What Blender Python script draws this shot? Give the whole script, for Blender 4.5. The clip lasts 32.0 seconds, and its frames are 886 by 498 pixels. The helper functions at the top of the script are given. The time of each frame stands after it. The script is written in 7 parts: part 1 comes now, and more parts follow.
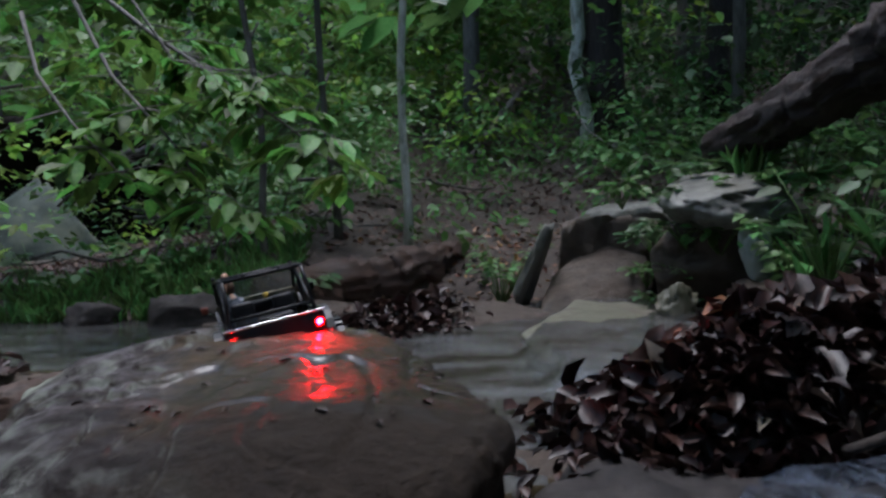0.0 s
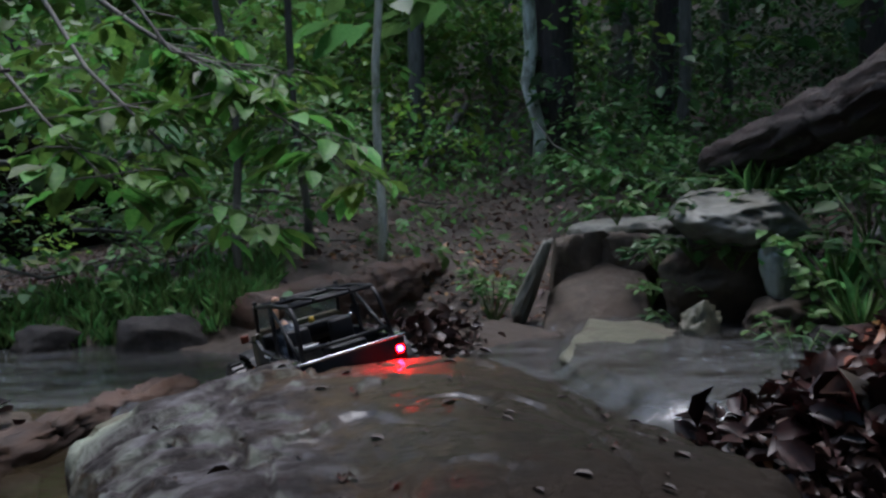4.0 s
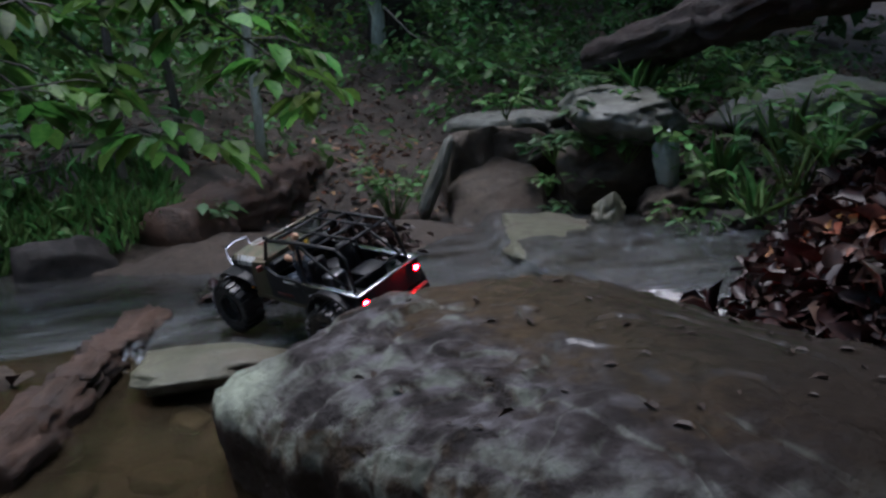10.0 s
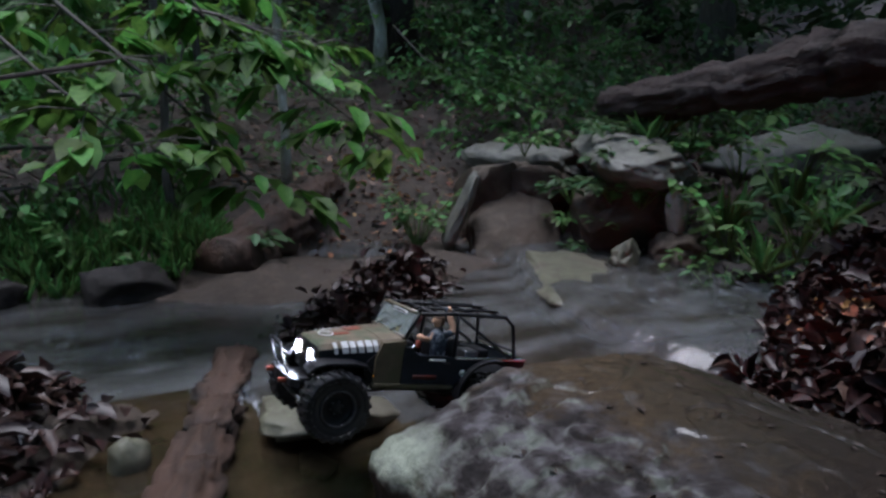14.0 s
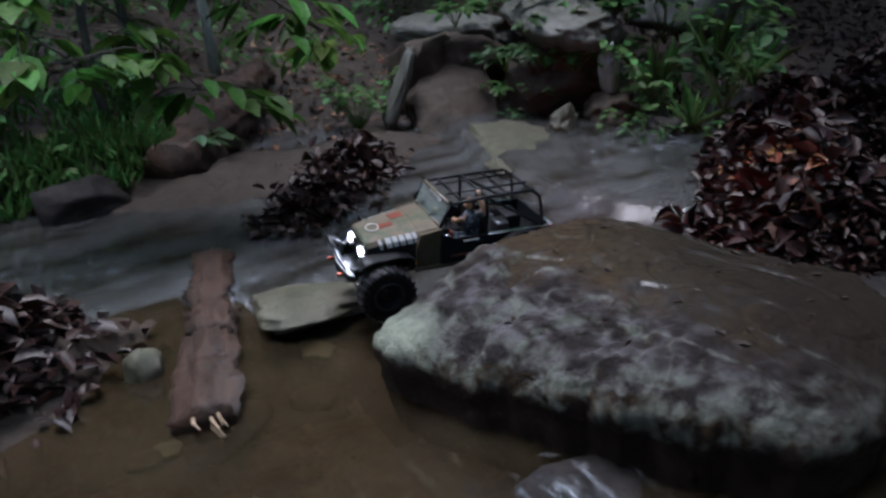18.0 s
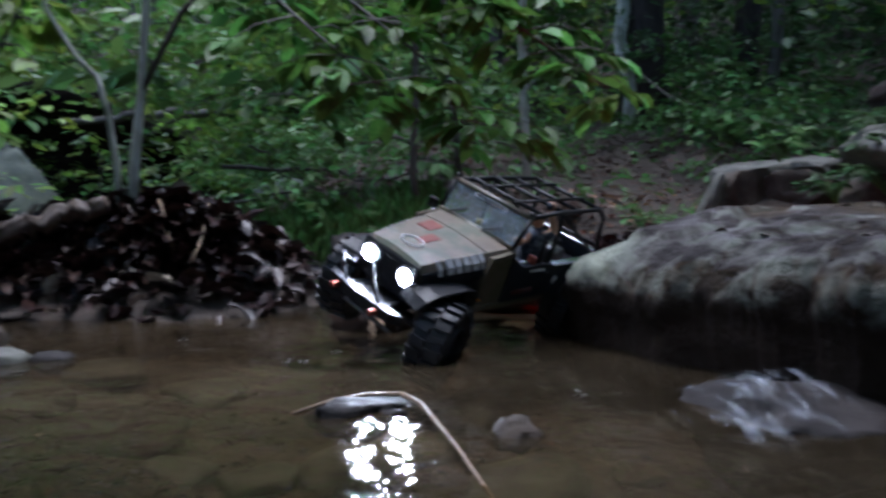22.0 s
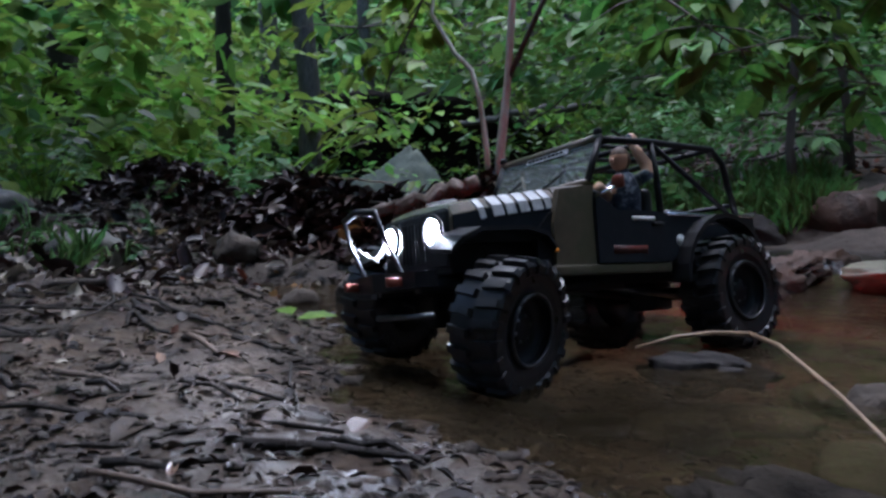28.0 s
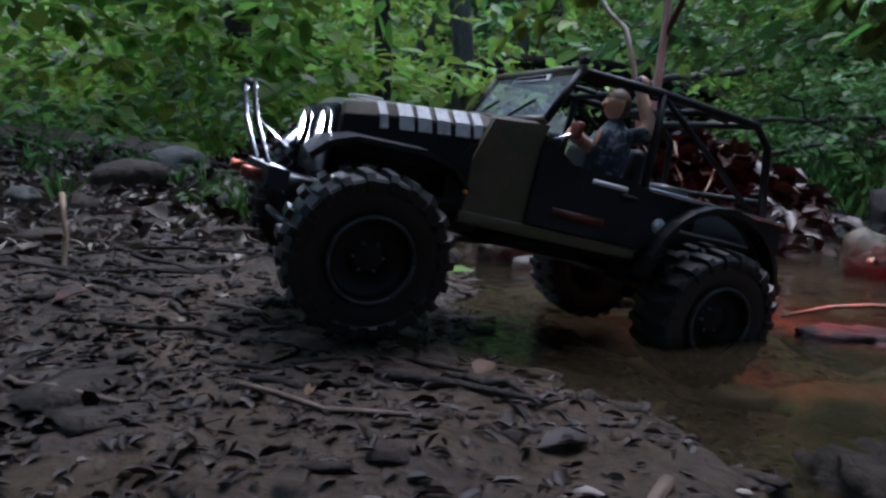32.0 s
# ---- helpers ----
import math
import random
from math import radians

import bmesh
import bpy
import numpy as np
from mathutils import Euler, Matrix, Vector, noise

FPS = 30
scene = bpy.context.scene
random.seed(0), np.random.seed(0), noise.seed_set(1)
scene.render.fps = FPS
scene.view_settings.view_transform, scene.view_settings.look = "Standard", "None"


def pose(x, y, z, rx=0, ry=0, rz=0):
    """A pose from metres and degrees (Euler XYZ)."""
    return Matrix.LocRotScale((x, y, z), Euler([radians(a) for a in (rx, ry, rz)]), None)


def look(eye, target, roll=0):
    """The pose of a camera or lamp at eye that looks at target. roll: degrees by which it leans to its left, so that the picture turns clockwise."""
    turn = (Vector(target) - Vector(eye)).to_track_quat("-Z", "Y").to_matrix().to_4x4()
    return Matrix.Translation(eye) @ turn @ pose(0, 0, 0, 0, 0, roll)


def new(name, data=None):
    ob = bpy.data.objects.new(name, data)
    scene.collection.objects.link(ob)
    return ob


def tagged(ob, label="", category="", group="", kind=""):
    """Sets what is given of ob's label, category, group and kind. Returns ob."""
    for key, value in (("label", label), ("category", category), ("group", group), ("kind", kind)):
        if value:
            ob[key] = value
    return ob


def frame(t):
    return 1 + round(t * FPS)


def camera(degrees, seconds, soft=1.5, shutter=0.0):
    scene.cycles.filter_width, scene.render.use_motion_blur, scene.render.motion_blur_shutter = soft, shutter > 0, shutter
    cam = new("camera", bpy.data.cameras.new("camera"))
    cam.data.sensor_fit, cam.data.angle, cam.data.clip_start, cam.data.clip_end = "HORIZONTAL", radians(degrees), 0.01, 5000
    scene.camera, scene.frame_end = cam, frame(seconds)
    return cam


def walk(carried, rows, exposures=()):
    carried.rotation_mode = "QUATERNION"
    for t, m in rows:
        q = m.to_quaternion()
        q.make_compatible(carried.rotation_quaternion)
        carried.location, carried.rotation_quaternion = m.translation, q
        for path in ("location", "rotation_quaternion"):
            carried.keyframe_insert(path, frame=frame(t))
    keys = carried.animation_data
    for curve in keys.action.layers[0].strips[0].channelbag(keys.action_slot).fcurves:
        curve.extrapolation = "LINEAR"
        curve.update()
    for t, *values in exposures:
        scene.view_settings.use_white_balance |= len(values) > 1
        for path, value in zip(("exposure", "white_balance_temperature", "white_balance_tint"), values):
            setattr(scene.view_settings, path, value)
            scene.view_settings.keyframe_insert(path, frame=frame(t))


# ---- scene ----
EXPOSURE, KELVIN = 1.43, 5950
cam = camera(63.2, 32.0, soft=2.6, shutter=0.5)
PATH = [
    (0, (-0.18, 0.129, 0.428), (-0.221, 2.127, 0.354), -1.3),
    (0.5, (-0.247, 0.104, 0.41), (-0.245, 2.101, 0.297), -1.0),
    (1, (-0.317, 0.134, 0.419), (-0.224, 2.129, 0.319), -1.2),
    (1.5, (-0.378, 0.174, 0.414), (-0.3, 2.171, 0.337), -0.1),
    (2, (-0.435, 0.205, 0.422), (-0.228, 2.193, 0.339), -1.7),
    (2.5, (-0.462, 0.243, 0.427), (-0.251, 2.231, 0.352), -0.7),
    (3, (-0.49, 0.283, 0.428), (-0.309, 2.274, 0.384), -0.4),
    (3.5, (-0.525, 0.312, 0.424), (-0.338, 2.303, 0.394), -0.7),
    (5.5, (-0.553, 0.342, 0.452), (-0.303, 2.326, 0.402), -0.9),
    (6, (-0.584, 0.345, 0.416), (-0.345, 2.331, 0.399), -1.9),
    (6.5, (-0.593, 0.352, 0.388), (-0.283, 2.327, 0.324), -1.5),
    (7, (-0.588, 0.384, 0.433), (-0.227, 2.349, 0.361), 0.9),
    (7.5, (-0.646, 0.441, 0.393), (-0.426, 2.429, 0.377), -0.6),
    (8, (-0.72, 0.467, 0.405), (-0.598, 2.463, 0.414), 0.0),
    (8.5, (-0.742, 0.514, 0.409), (-0.263, 2.453, 0.307), -0.5),
    (9, (-0.839, 0.416, 0.472), (-0.265, 2.323, 0.278), 1.5),
    (10, (-1.032, 0.41, 0.523), (-0.293, 2.23, 0.148), -2.3),
    (11, (-1.133, 0.358, 0.521), (-0.573, 2.258, 0.244), -0.7),
    (11.5, (-1.239, 0.336, 0.529), (-0.404, 2.13, 0.236), -0.6),
    (12, (-1.286, 0.319, 0.577), (-0.324, 2.036, 0.22), -0.9),
    (12.5, (-1.322, 0.32, 0.661), (-0.356, 2.028, 0.277), -0.3),
    (13, (-1.34, 0.319, 0.738), (-0.452, 2.063, 0.323), 0.8),
    (13.5, (-1.355, 0.348, 0.757), (-0.518, 2.126, 0.384), 0.2),
    (14, (-1.375, 0.357, 0.751), (-0.534, 2.126, 0.346), 0.9),
    (14.5, (-1.435, 0.313, 0.799), (-0.637, 2.064, 0.252), -0.8),
    (16.5, (-1.509, 0.127, 1.016), (-0.83, 1.804, 0.164), -0.8),
    (17, (-1.48, 0.198, 0.965), (-0.673, 1.83, 0.139), -0.1),
    (17.5, (-1.473, 0.27, 0.904), (-0.514, 1.826, 0.093), -1.3),
    (18, (-1.504, 0.322, 0.825), (-0.548, 1.907, 0.067), -3.5),
    (18.5, (-1.522, 0.371, 0.656), (-0.589, 2.055, 0.114), -3.1),
    (19, (-1.52, 0.368, 0.501), (-0.645, 2.116, 0.081), -1.6),
    (19.5, (-1.506, 0.401, 0.4), (-0.885, 2.289, 0.182), -2.7),
    (20, (-1.463, 0.42, 0.314), (-1.098, 2.382, 0.188), -1.3),
    (20.5, (-1.425, 0.38, 0.27), (-1.138, 2.354, 0.127), -1.2),
    (21, (-1.386, 0.341, 0.246), (-1.03, 2.305, 0.117), 0.0),
    (21.5, (-1.329, 0.31, 0.229), (-0.891, 2.258, 0.109), 0.0),
    (22, (-1.287, 0.29, 0.213), (-1.11, 2.281, 0.123), 0.1),
    (22.6, (-1.284, 0.255, 0.21), (-1.353, 2.253, 0.143), -1.1),
    (23, (-1.271, 0.262, 0.204), (-1.268, 2.261, 0.153), -1.3),
    (23.5, (-1.269, 0.271, 0.202), (-1.159, 2.267, 0.16), -1.8),
    (24, (-1.272, 0.26, 0.195), (-1.37, 2.257, 0.151), -1.1),
    (24.5, (-1.267, 0.273, 0.185), (-1.377, 2.27, 0.156), -0.6),
    (26.5, (-1.256, 0.267, 0.182), (-1.657, 2.226, 0.149), -1.4),
    (27, (-1.264, 0.277, 0.179), (-1.732, 2.221, 0.129), -1.6),
    (27.5, (-1.272, 0.265, 0.181), (-1.899, 2.163, 0.099), -1.6),
    (28, (-1.252, 0.269, 0.172), (-2.05, 2.099, 0.065), -0.5),
    (28.5, (-1.244, 0.277, 0.163), (-2.072, 2.091, 0.018), 0.6),
    (29, (-1.242, 0.279, 0.161), (-2.071, 2.089, -0.038), 1.1),
    (29.5, (-1.242, 0.277, 0.16), (-2.12, 2.058, -0.083), 1.8),
    (30, (-1.24, 0.271, 0.161), (-2.206, 2.009, -0.061), 1.3),
    (30.5, (-1.238, 0.273, 0.159), (-2.214, 2.008, -0.028), 0.8),
    (31, (-1.238, 0.268, 0.159), (-2.288, 1.956, -0.055), 1.3),
    (31.5, (-1.235, 0.268, 0.162), (-2.328, 1.928, -0.06), 1.0),
    (32, (-1.235, 0.265, 0.16), (-2.385, 1.889, -0.039), 0.8),
]
walk(cam, [(t, look(eye, target, roll)) for t, eye, target, roll in PATH], [(0, EXPOSURE + 0.38, KELVIN + 180, 14), (3.5, EXPOSURE + 0.35, KELVIN + 180, 14), (8, EXPOSURE + 0.27, KELVIN + 120, 14), (12, EXPOSURE + 0.13, KELVIN + 20, 14), (14.5, EXPOSURE + 0.22, KELVIN + 20, 14), (18, EXPOSURE + 0.12, KELVIN, 14), (20, EXPOSURE + 0.28, KELVIN - 60, 14), (22, EXPOSURE + 0.45, KELVIN - 260, 16), (23, EXPOSURE + 0.5, KELVIN - 300, 16), (26.5, EXPOSURE + 0.5, KELVIN - 300, 16), (29, EXPOSURE + 0.5, KELVIN - 260, 16), (32, EXPOSURE + 0.5, KELVIN - 260, 16)])
SKY, SUN, HEADLAMP, TAILLAMP = 0.15, 1.5, 330.0, 1100.0


# ---- world and light: a dim overcast evening under trees ----
world = bpy.data.worlds.new("world")
scene.world = world
world.use_nodes = True
wn = world.node_tree.nodes
sky = wn.new("ShaderNodeTexSky")
sky.sky_type, sky.sun_disc = "NISHITA", False
sky.sun_elevation, sky.sun_rotation = radians(78), radians(-25)
sky.air_density, sky.dust_density = 1.0, 1.5
world.node_tree.links.new(sky.outputs[0], wn["Background"].inputs[0])
wn["Background"].inputs[1].default_value = SKY
sun = new("sun", bpy.data.lights.new("sun", "SUN"))
sun.data.energy, sun.data.angle, sun.data.color = SUN, radians(35), (0.97, 0.98, 1.0)
sun.matrix_world = look((-0.7, 3.3, 8), (0, 2.0, 0))


# ---- materials ----
def mat(name, c1, c2, rough=0.6, scale=20.0, bump=0.3, metal=0.0, spec=0.3, big=3.0, c3=None, island=False, rough2=None, vary=0.25, bdist=0.004, stretch=(1, 1, 1), coat=0.0, obj=False):
    """Two-scale noise colour, roughness variation and bump."""
    m = bpy.data.materials.new(name)
    m.use_nodes = True
    n, l = m.node_tree.nodes, m.node_tree.links
    b = n["Principled BSDF"]
    tc = n.new("ShaderNodeTexCoord")
    mp = n.new("ShaderNodeMapping")
    mp.inputs["Scale"].default_value = stretch
    l.new(tc.outputs["Object"], mp.inputs[0])
    fine, coarse = n.new("ShaderNodeTexNoise"), n.new("ShaderNodeTexNoise")
    for t, s, d in ((fine, scale, 10), (coarse, big, 4)):
        t.inputs["Scale"].default_value, t.inputs["Detail"].default_value = s, d
        t.inputs["Roughness"].default_value = 0.67
        l.new(mp.outputs[0], t.inputs["Vector"])
    r = n.new("ShaderNodeValToRGB")
    r.color_ramp.elements[0].color, r.color_ramp.elements[1].color = (*c1, 1), (*c2, 1)
    r.color_ramp.elements[0].position, r.color_ramp.elements[1].position = 0.32, 0.68
    l.new(fine.outputs[0], r.inputs[0])
    out = r.outputs[0]
    if c3:
        r2 = n.new("ShaderNodeValToRGB")
        r2.color_ramp.elements[0].position, r2.color_ramp.elements[1].position = 0.47, 0.6
        l.new(coarse.outputs[0], r2.inputs[0])
        mx = n.new("ShaderNodeMix")
        mx.data_type = "RGBA"
        l.new(r2.outputs[0], mx.inputs[0])
        l.new(out, mx.inputs[6])
        mx.inputs[7].default_value = (*c3, 1)
        out = mx.outputs[2]
    hs = n.new("ShaderNodeHueSaturation")
    l.new(out, hs.inputs["Color"])
    rnd = n.new("ShaderNodeMapRange")
    rnd.inputs[3].default_value, rnd.inputs[4].default_value = 1 - vary, 1 + vary
    if island:
        g = n.new("ShaderNodeNewGeometry")
        l.new(g.outputs["Random Per Island"], rnd.inputs[0])
    elif obj:
        g = n.new("ShaderNodeObjectInfo")
        l.new(g.outputs["Random"], rnd.inputs[0])
    else:
        l.new(coarse.outputs[0], rnd.inputs[0])
    l.new(rnd.outputs[0], hs.inputs["Value"])
    if island:
        rh = n.new("ShaderNodeMapRange")
        rh.inputs[3].default_value, rh.inputs[4].default_value = 0.47, 0.53
        l.new(g.outputs["Random Per Island"], rh.inputs[0])
        l.new(rh.outputs[0], hs.inputs["Hue"])
    l.new(hs.outputs[0], b.inputs["Base Color"])
    rr = n.new("ShaderNodeMapRange")
    rr.inputs[1].default_value, rr.inputs[2].default_value = 0.3, 0.7
    rr.inputs[3].default_value, rr.inputs[4].default_value = rough, rough2 if rough2 is not None else rough
    l.new(coarse.outputs[0], rr.inputs[0])
    l.new(rr.outputs[0], b.inputs["Roughness"])
    b.inputs["Metallic"].default_value = metal
    b.inputs["Specular IOR Level"].default_value = spec
    b.inputs["Coat Weight"].default_value = coat
    b.inputs["Coat Roughness"].default_value = 0.12
    if bump:
        bp = n.new("ShaderNodeBump")
        bp.inputs["Strength"].default_value, bp.inputs["Distance"].default_value = bump, bdist
        l.new(fine.outputs[0], bp.inputs["Height"])
        l.new(bp.outputs[0], b.inputs["Normal"])
    return m


def glow(name, colour, strength):
    m = bpy.data.materials.new(name)
    m.use_nodes = True
    b = m.node_tree.nodes["Principled BSDF"]
    b.inputs["Base Color"].default_value = (*colour, 1)
    b.inputs["Emission Color"].default_value = (*colour, 1)
    b.inputs["Emission Strength"].default_value = strength
    return m


def leafmat(name, c1, c2, rough=0.45, vary=0.45, trans=0.35):
    """Thin leaf: colour by leaf, gloss from rain, some light through."""
    m = mat(name, c1, c2, rough, 60, 0.0, spec=0.22, big=12, island=True, vary=vary)
    n, l = m.node_tree.nodes, m.node_tree.links
    b = n["Principled BSDF"]
    tr = n.new("ShaderNodeBsdfTranslucent")
    mx = n.new("ShaderNodeMixShader")
    mx.inputs[0].default_value = trans
    l.new(b.inputs["Base Color"].links[0].from_socket, tr.inputs[0])
    l.new(b.outputs[0], mx.inputs[1])
    l.new(tr.outputs[0], mx.inputs[2])
    l.new(mx.outputs[0], n["Material Output"].inputs[0])
    return m


M_MUD = mat("wet mud", (0.02, 0.013, 0.009), (0.064, 0.045, 0.032), 0.45, 38, 1.0, spec=0.3, big=4, c3=(0.04, 0.03, 0.023), rough2=0.85, bdist=0.014)
M_SILT = mat("smooth wet bank mud", (0.037, 0.0228, 0.0142), (0.118, 0.077, 0.049), 0.28, 45, 1.0, spec=0.4, big=5, c3=(0.042, 0.028, 0.019), rough2=0.75, bdist=0.02)
M_ROCK = mat("wet brown rock", (0.03, 0.022, 0.016), (0.085, 0.066, 0.049), 0.5, 16, 1.0, spec=0.25, big=5, c3=(0.05, 0.036, 0.026), rough2=0.75, bdist=0.022)
M_GREY = mat("grey lichened rock", (0.045, 0.045, 0.038), (0.16, 0.16, 0.138), 0.42, 11, 0.9, big=5, c3=(0.072, 0.07, 0.055), rough2=0.7, bdist=0.012, spec=0.35)
M_GREEN = mat("algae green stone", (0.042, 0.042, 0.028), (0.115, 0.112, 0.078), 0.35, 18, 0.8, big=5, c3=(0.07, 0.062, 0.045), rough2=0.65, bdist=0.01)
M_PALE = mat("pale stone", (0.16, 0.18, 0.17), (0.32, 0.35, 0.33), 0.7, 16, 0.6, big=5, c3=(0.2, 0.21, 0.18), bdist=0.008)
# darker grey-green copy of the pale stone, for rocks in the wood's shade
M_SHADE = mat("pale stone with shade in its colour", (0.042, 0.055, 0.044), (0.088, 0.108, 0.09), 0.8, 5, 0.6, big=2, c3=(0.1, 0.115, 0.085), bdist=0.02)
# earth colour taken near black to carry the hollow's deep shade
M_EARTH = mat("earth blackened as shade", (0.006, 0.0045, 0.0035), (0.026, 0.019, 0.014), 0.8, 9, 1.0, big=2, c3=(0.013, 0.01, 0.0075), rough2=0.95, bdist=0.05, spec=0.1)
M_DARKROCK = mat("dark wet stone", (0.007, 0.006, 0.006), (0.034, 0.029, 0.027), 0.5, 16, 0.9, big=5, rough2=0.75, bdist=0.012, spec=0.18)
M_BARK = mat("wet dark bark", (0.01, 0.008, 0.007), (0.05, 0.037, 0.03), 0.5, 30, 1.0, big=5, c3=(0.028, 0.021, 0.018), rough2=0.85, bdist=0.02, stretch=(1, 1, 0.25))
M_PALEBARK = mat("pale smooth bark", (0.27, 0.28, 0.23), (0.48, 0.49, 0.42), 0.7, 30, 0.4, big=9, c3=(0.15, 0.16, 0.12), bdist=0.004, stretch=(1, 1, 0.4))
M_MIDBARK = mat("grey brown bark", (0.035, 0.032, 0.027), (0.095, 0.09, 0.075), 0.7, 30, 0.7, big=9, bdist=0.01, stretch=(1, 1, 0.3))
M_LOG = mat("wet red-brown log bark", (0.007, 0.005, 0.0045), (0.06, 0.041, 0.035), 0.5, 42, 1.0, big=6, c3=(0.034, 0.023, 0.02), rough2=0.9, bdist=0.035, stretch=(1, 1, 0.4))
M_EDGE = mat("mottled brown stone", (0.009, 0.007, 0.0055), (0.055, 0.045, 0.035), 0.75, 22, 1.0, big=9, c3=(0.02, 0.016, 0.012), rough2=0.95, bdist=0.015, spec=0.08)
M_ROT = mat("wet rotten log wood", (0.009, 0.005, 0.0036), (0.062, 0.033, 0.021), 0.5, 24, 1.0, big=5, c3=(0.045, 0.023, 0.015), rough2=0.8, bdist=0.014, stretch=(1, 1, 0.2))
M_TWIG = mat("wet twig bark", (0.05, 0.035, 0.027), (0.14, 0.1, 0.075), 0.5, 60, 0.5, big=9, obj=True)
M_STICK = mat("bare tan stick", (0.25, 0.17, 0.11), (0.42, 0.31, 0.21), 0.5, 60, 0.4, big=9)
M_WETSTICK = mat("wet tan stick", (0.13, 0.085, 0.052), (0.26, 0.18, 0.115), 0.4, 60, 0.4, big=30)
M_LEAF = leafmat("green leaf", (0.055, 0.132, 0.034), (0.108, 0.215, 0.065))
M_LEAFB = leafmat("bright leaf", (0.11, 0.205, 0.033), (0.2, 0.33, 0.055), trans=0.48)
M_BOUGH = leafmat("hanging green leaf", (0.04, 0.11, 0.02), (0.1, 0.2, 0.038), rough=0.5, vary=0.6, trans=0.42)
# darker copy of the green leaf; on the shaded slope its colour carries shade
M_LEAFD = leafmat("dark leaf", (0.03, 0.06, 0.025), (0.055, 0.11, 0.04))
M_FARLEAF = leafmat("leaf deep in the wood", (0.065, 0.14, 0.032), (0.122, 0.225, 0.056), trans=0.45)
M_GRASS = leafmat("grass blade", (0.075, 0.165, 0.045), (0.14, 0.27, 0.085), rough=0.5)
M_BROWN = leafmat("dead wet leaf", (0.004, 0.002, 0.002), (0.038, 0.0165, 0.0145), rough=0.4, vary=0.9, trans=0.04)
M_FLOOR = leafmat("damp brown leaf litter", (0.03, 0.0155, 0.012), (0.125, 0.064, 0.047), rough=0.45, vary=0.7, trans=0.05)
M_LITTER = leafmat("trodden leaf litter", (0.008, 0.005, 0.004), (0.034, 0.02, 0.0145), rough=0.5, vary=0.75, trans=0.03)
M_RUST = leafmat("orange dead leaf", (0.17, 0.07, 0.035), (0.28, 0.13, 0.06), rough=0.4, vary=0.4, trans=0.1)


def watermat(name="silty brown water", c1=(0.029, 0.0215, 0.0125), c2=(0.077, 0.059, 0.036), wave=0.5, size=20, flow=(1, 1, 1), cloud=0.33):
    """Silty water: cloudy body, clear gloss, small ripples."""
    m = bpy.data.materials.new(name)
    m.use_nodes = True
    n, l = m.node_tree.nodes, m.node_tree.links
    b = n["Principled BSDF"]
    tc = n.new("ShaderNodeTexCoord")
    a, c = n.new("ShaderNodeTexNoise"), n.new("ShaderNodeTexNoise")
    a.inputs["Scale"].default_value, c.inputs["Scale"].default_value = size, 4
    a.inputs["Detail"].default_value = 3
    a.inputs["Distortion"].default_value = 0.6
    c.inputs["Detail"].default_value = 5
    mp = n.new("ShaderNodeMapping")
    mp.inputs["Scale"].default_value = flow
    l.new(tc.outputs["Object"], mp.inputs[0])
    for t in (a, c):
        l.new(mp.outputs[0], t.inputs["Vector"])
    r = n.new("ShaderNodeValToRGB")
    r.color_ramp.elements[0].color, r.color_ramp.elements[1].color = (*c1, 1), (*c2, 1)
    r.color_ramp.elements[0].position, r.color_ramp.elements[1].position = 0.35, 0.68
    l.new(c.outputs[0], r.inputs[0])
    l.new(r.outputs[0], b.inputs["Base Color"])
    b.inputs["Roughness"].default_value = 0.5
    b.inputs["Specular IOR Level"].default_value = 0.0
    bp = n.new("ShaderNodeBump")
    bp.inputs["Strength"].default_value, bp.inputs["Distance"].default_value = wave, 0.01
    l.new(a.outputs[0], bp.inputs["Height"])
    t = n.new("ShaderNodeBsdfTransparent")
    t.inputs[0].default_value = (0.72, 0.64, 0.5, 1)
    mx = n.new("ShaderNodeMixShader")
    mx.inputs[0].default_value = cloud
    l.new(t.outputs[0], mx.inputs[1])
    l.new(b.outputs[0], mx.inputs[2])
    fr, gl, top = n.new("ShaderNodeFresnel"), n.new("ShaderNodeBsdfGlossy"), n.new("ShaderNodeMixShader")
    fr.inputs["IOR"].default_value = 1.33
    gl.inputs["Roughness"].default_value = 0.05
    l.new(bp.outputs[0], fr.inputs["Normal"])
    l.new(bp.outputs[0], gl.inputs["Normal"])
    l.new(fr.outputs[0], top.inputs[0])
    l.new(mx.outputs[0], top.inputs[1])
    l.new(gl.outputs[0], top.inputs[2])
    l.new(top.outputs[0], n["Material Output"].inputs[0])
    return m


M_WATER = watermat()
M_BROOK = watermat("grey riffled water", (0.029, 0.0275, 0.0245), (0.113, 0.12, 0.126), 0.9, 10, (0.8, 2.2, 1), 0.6)


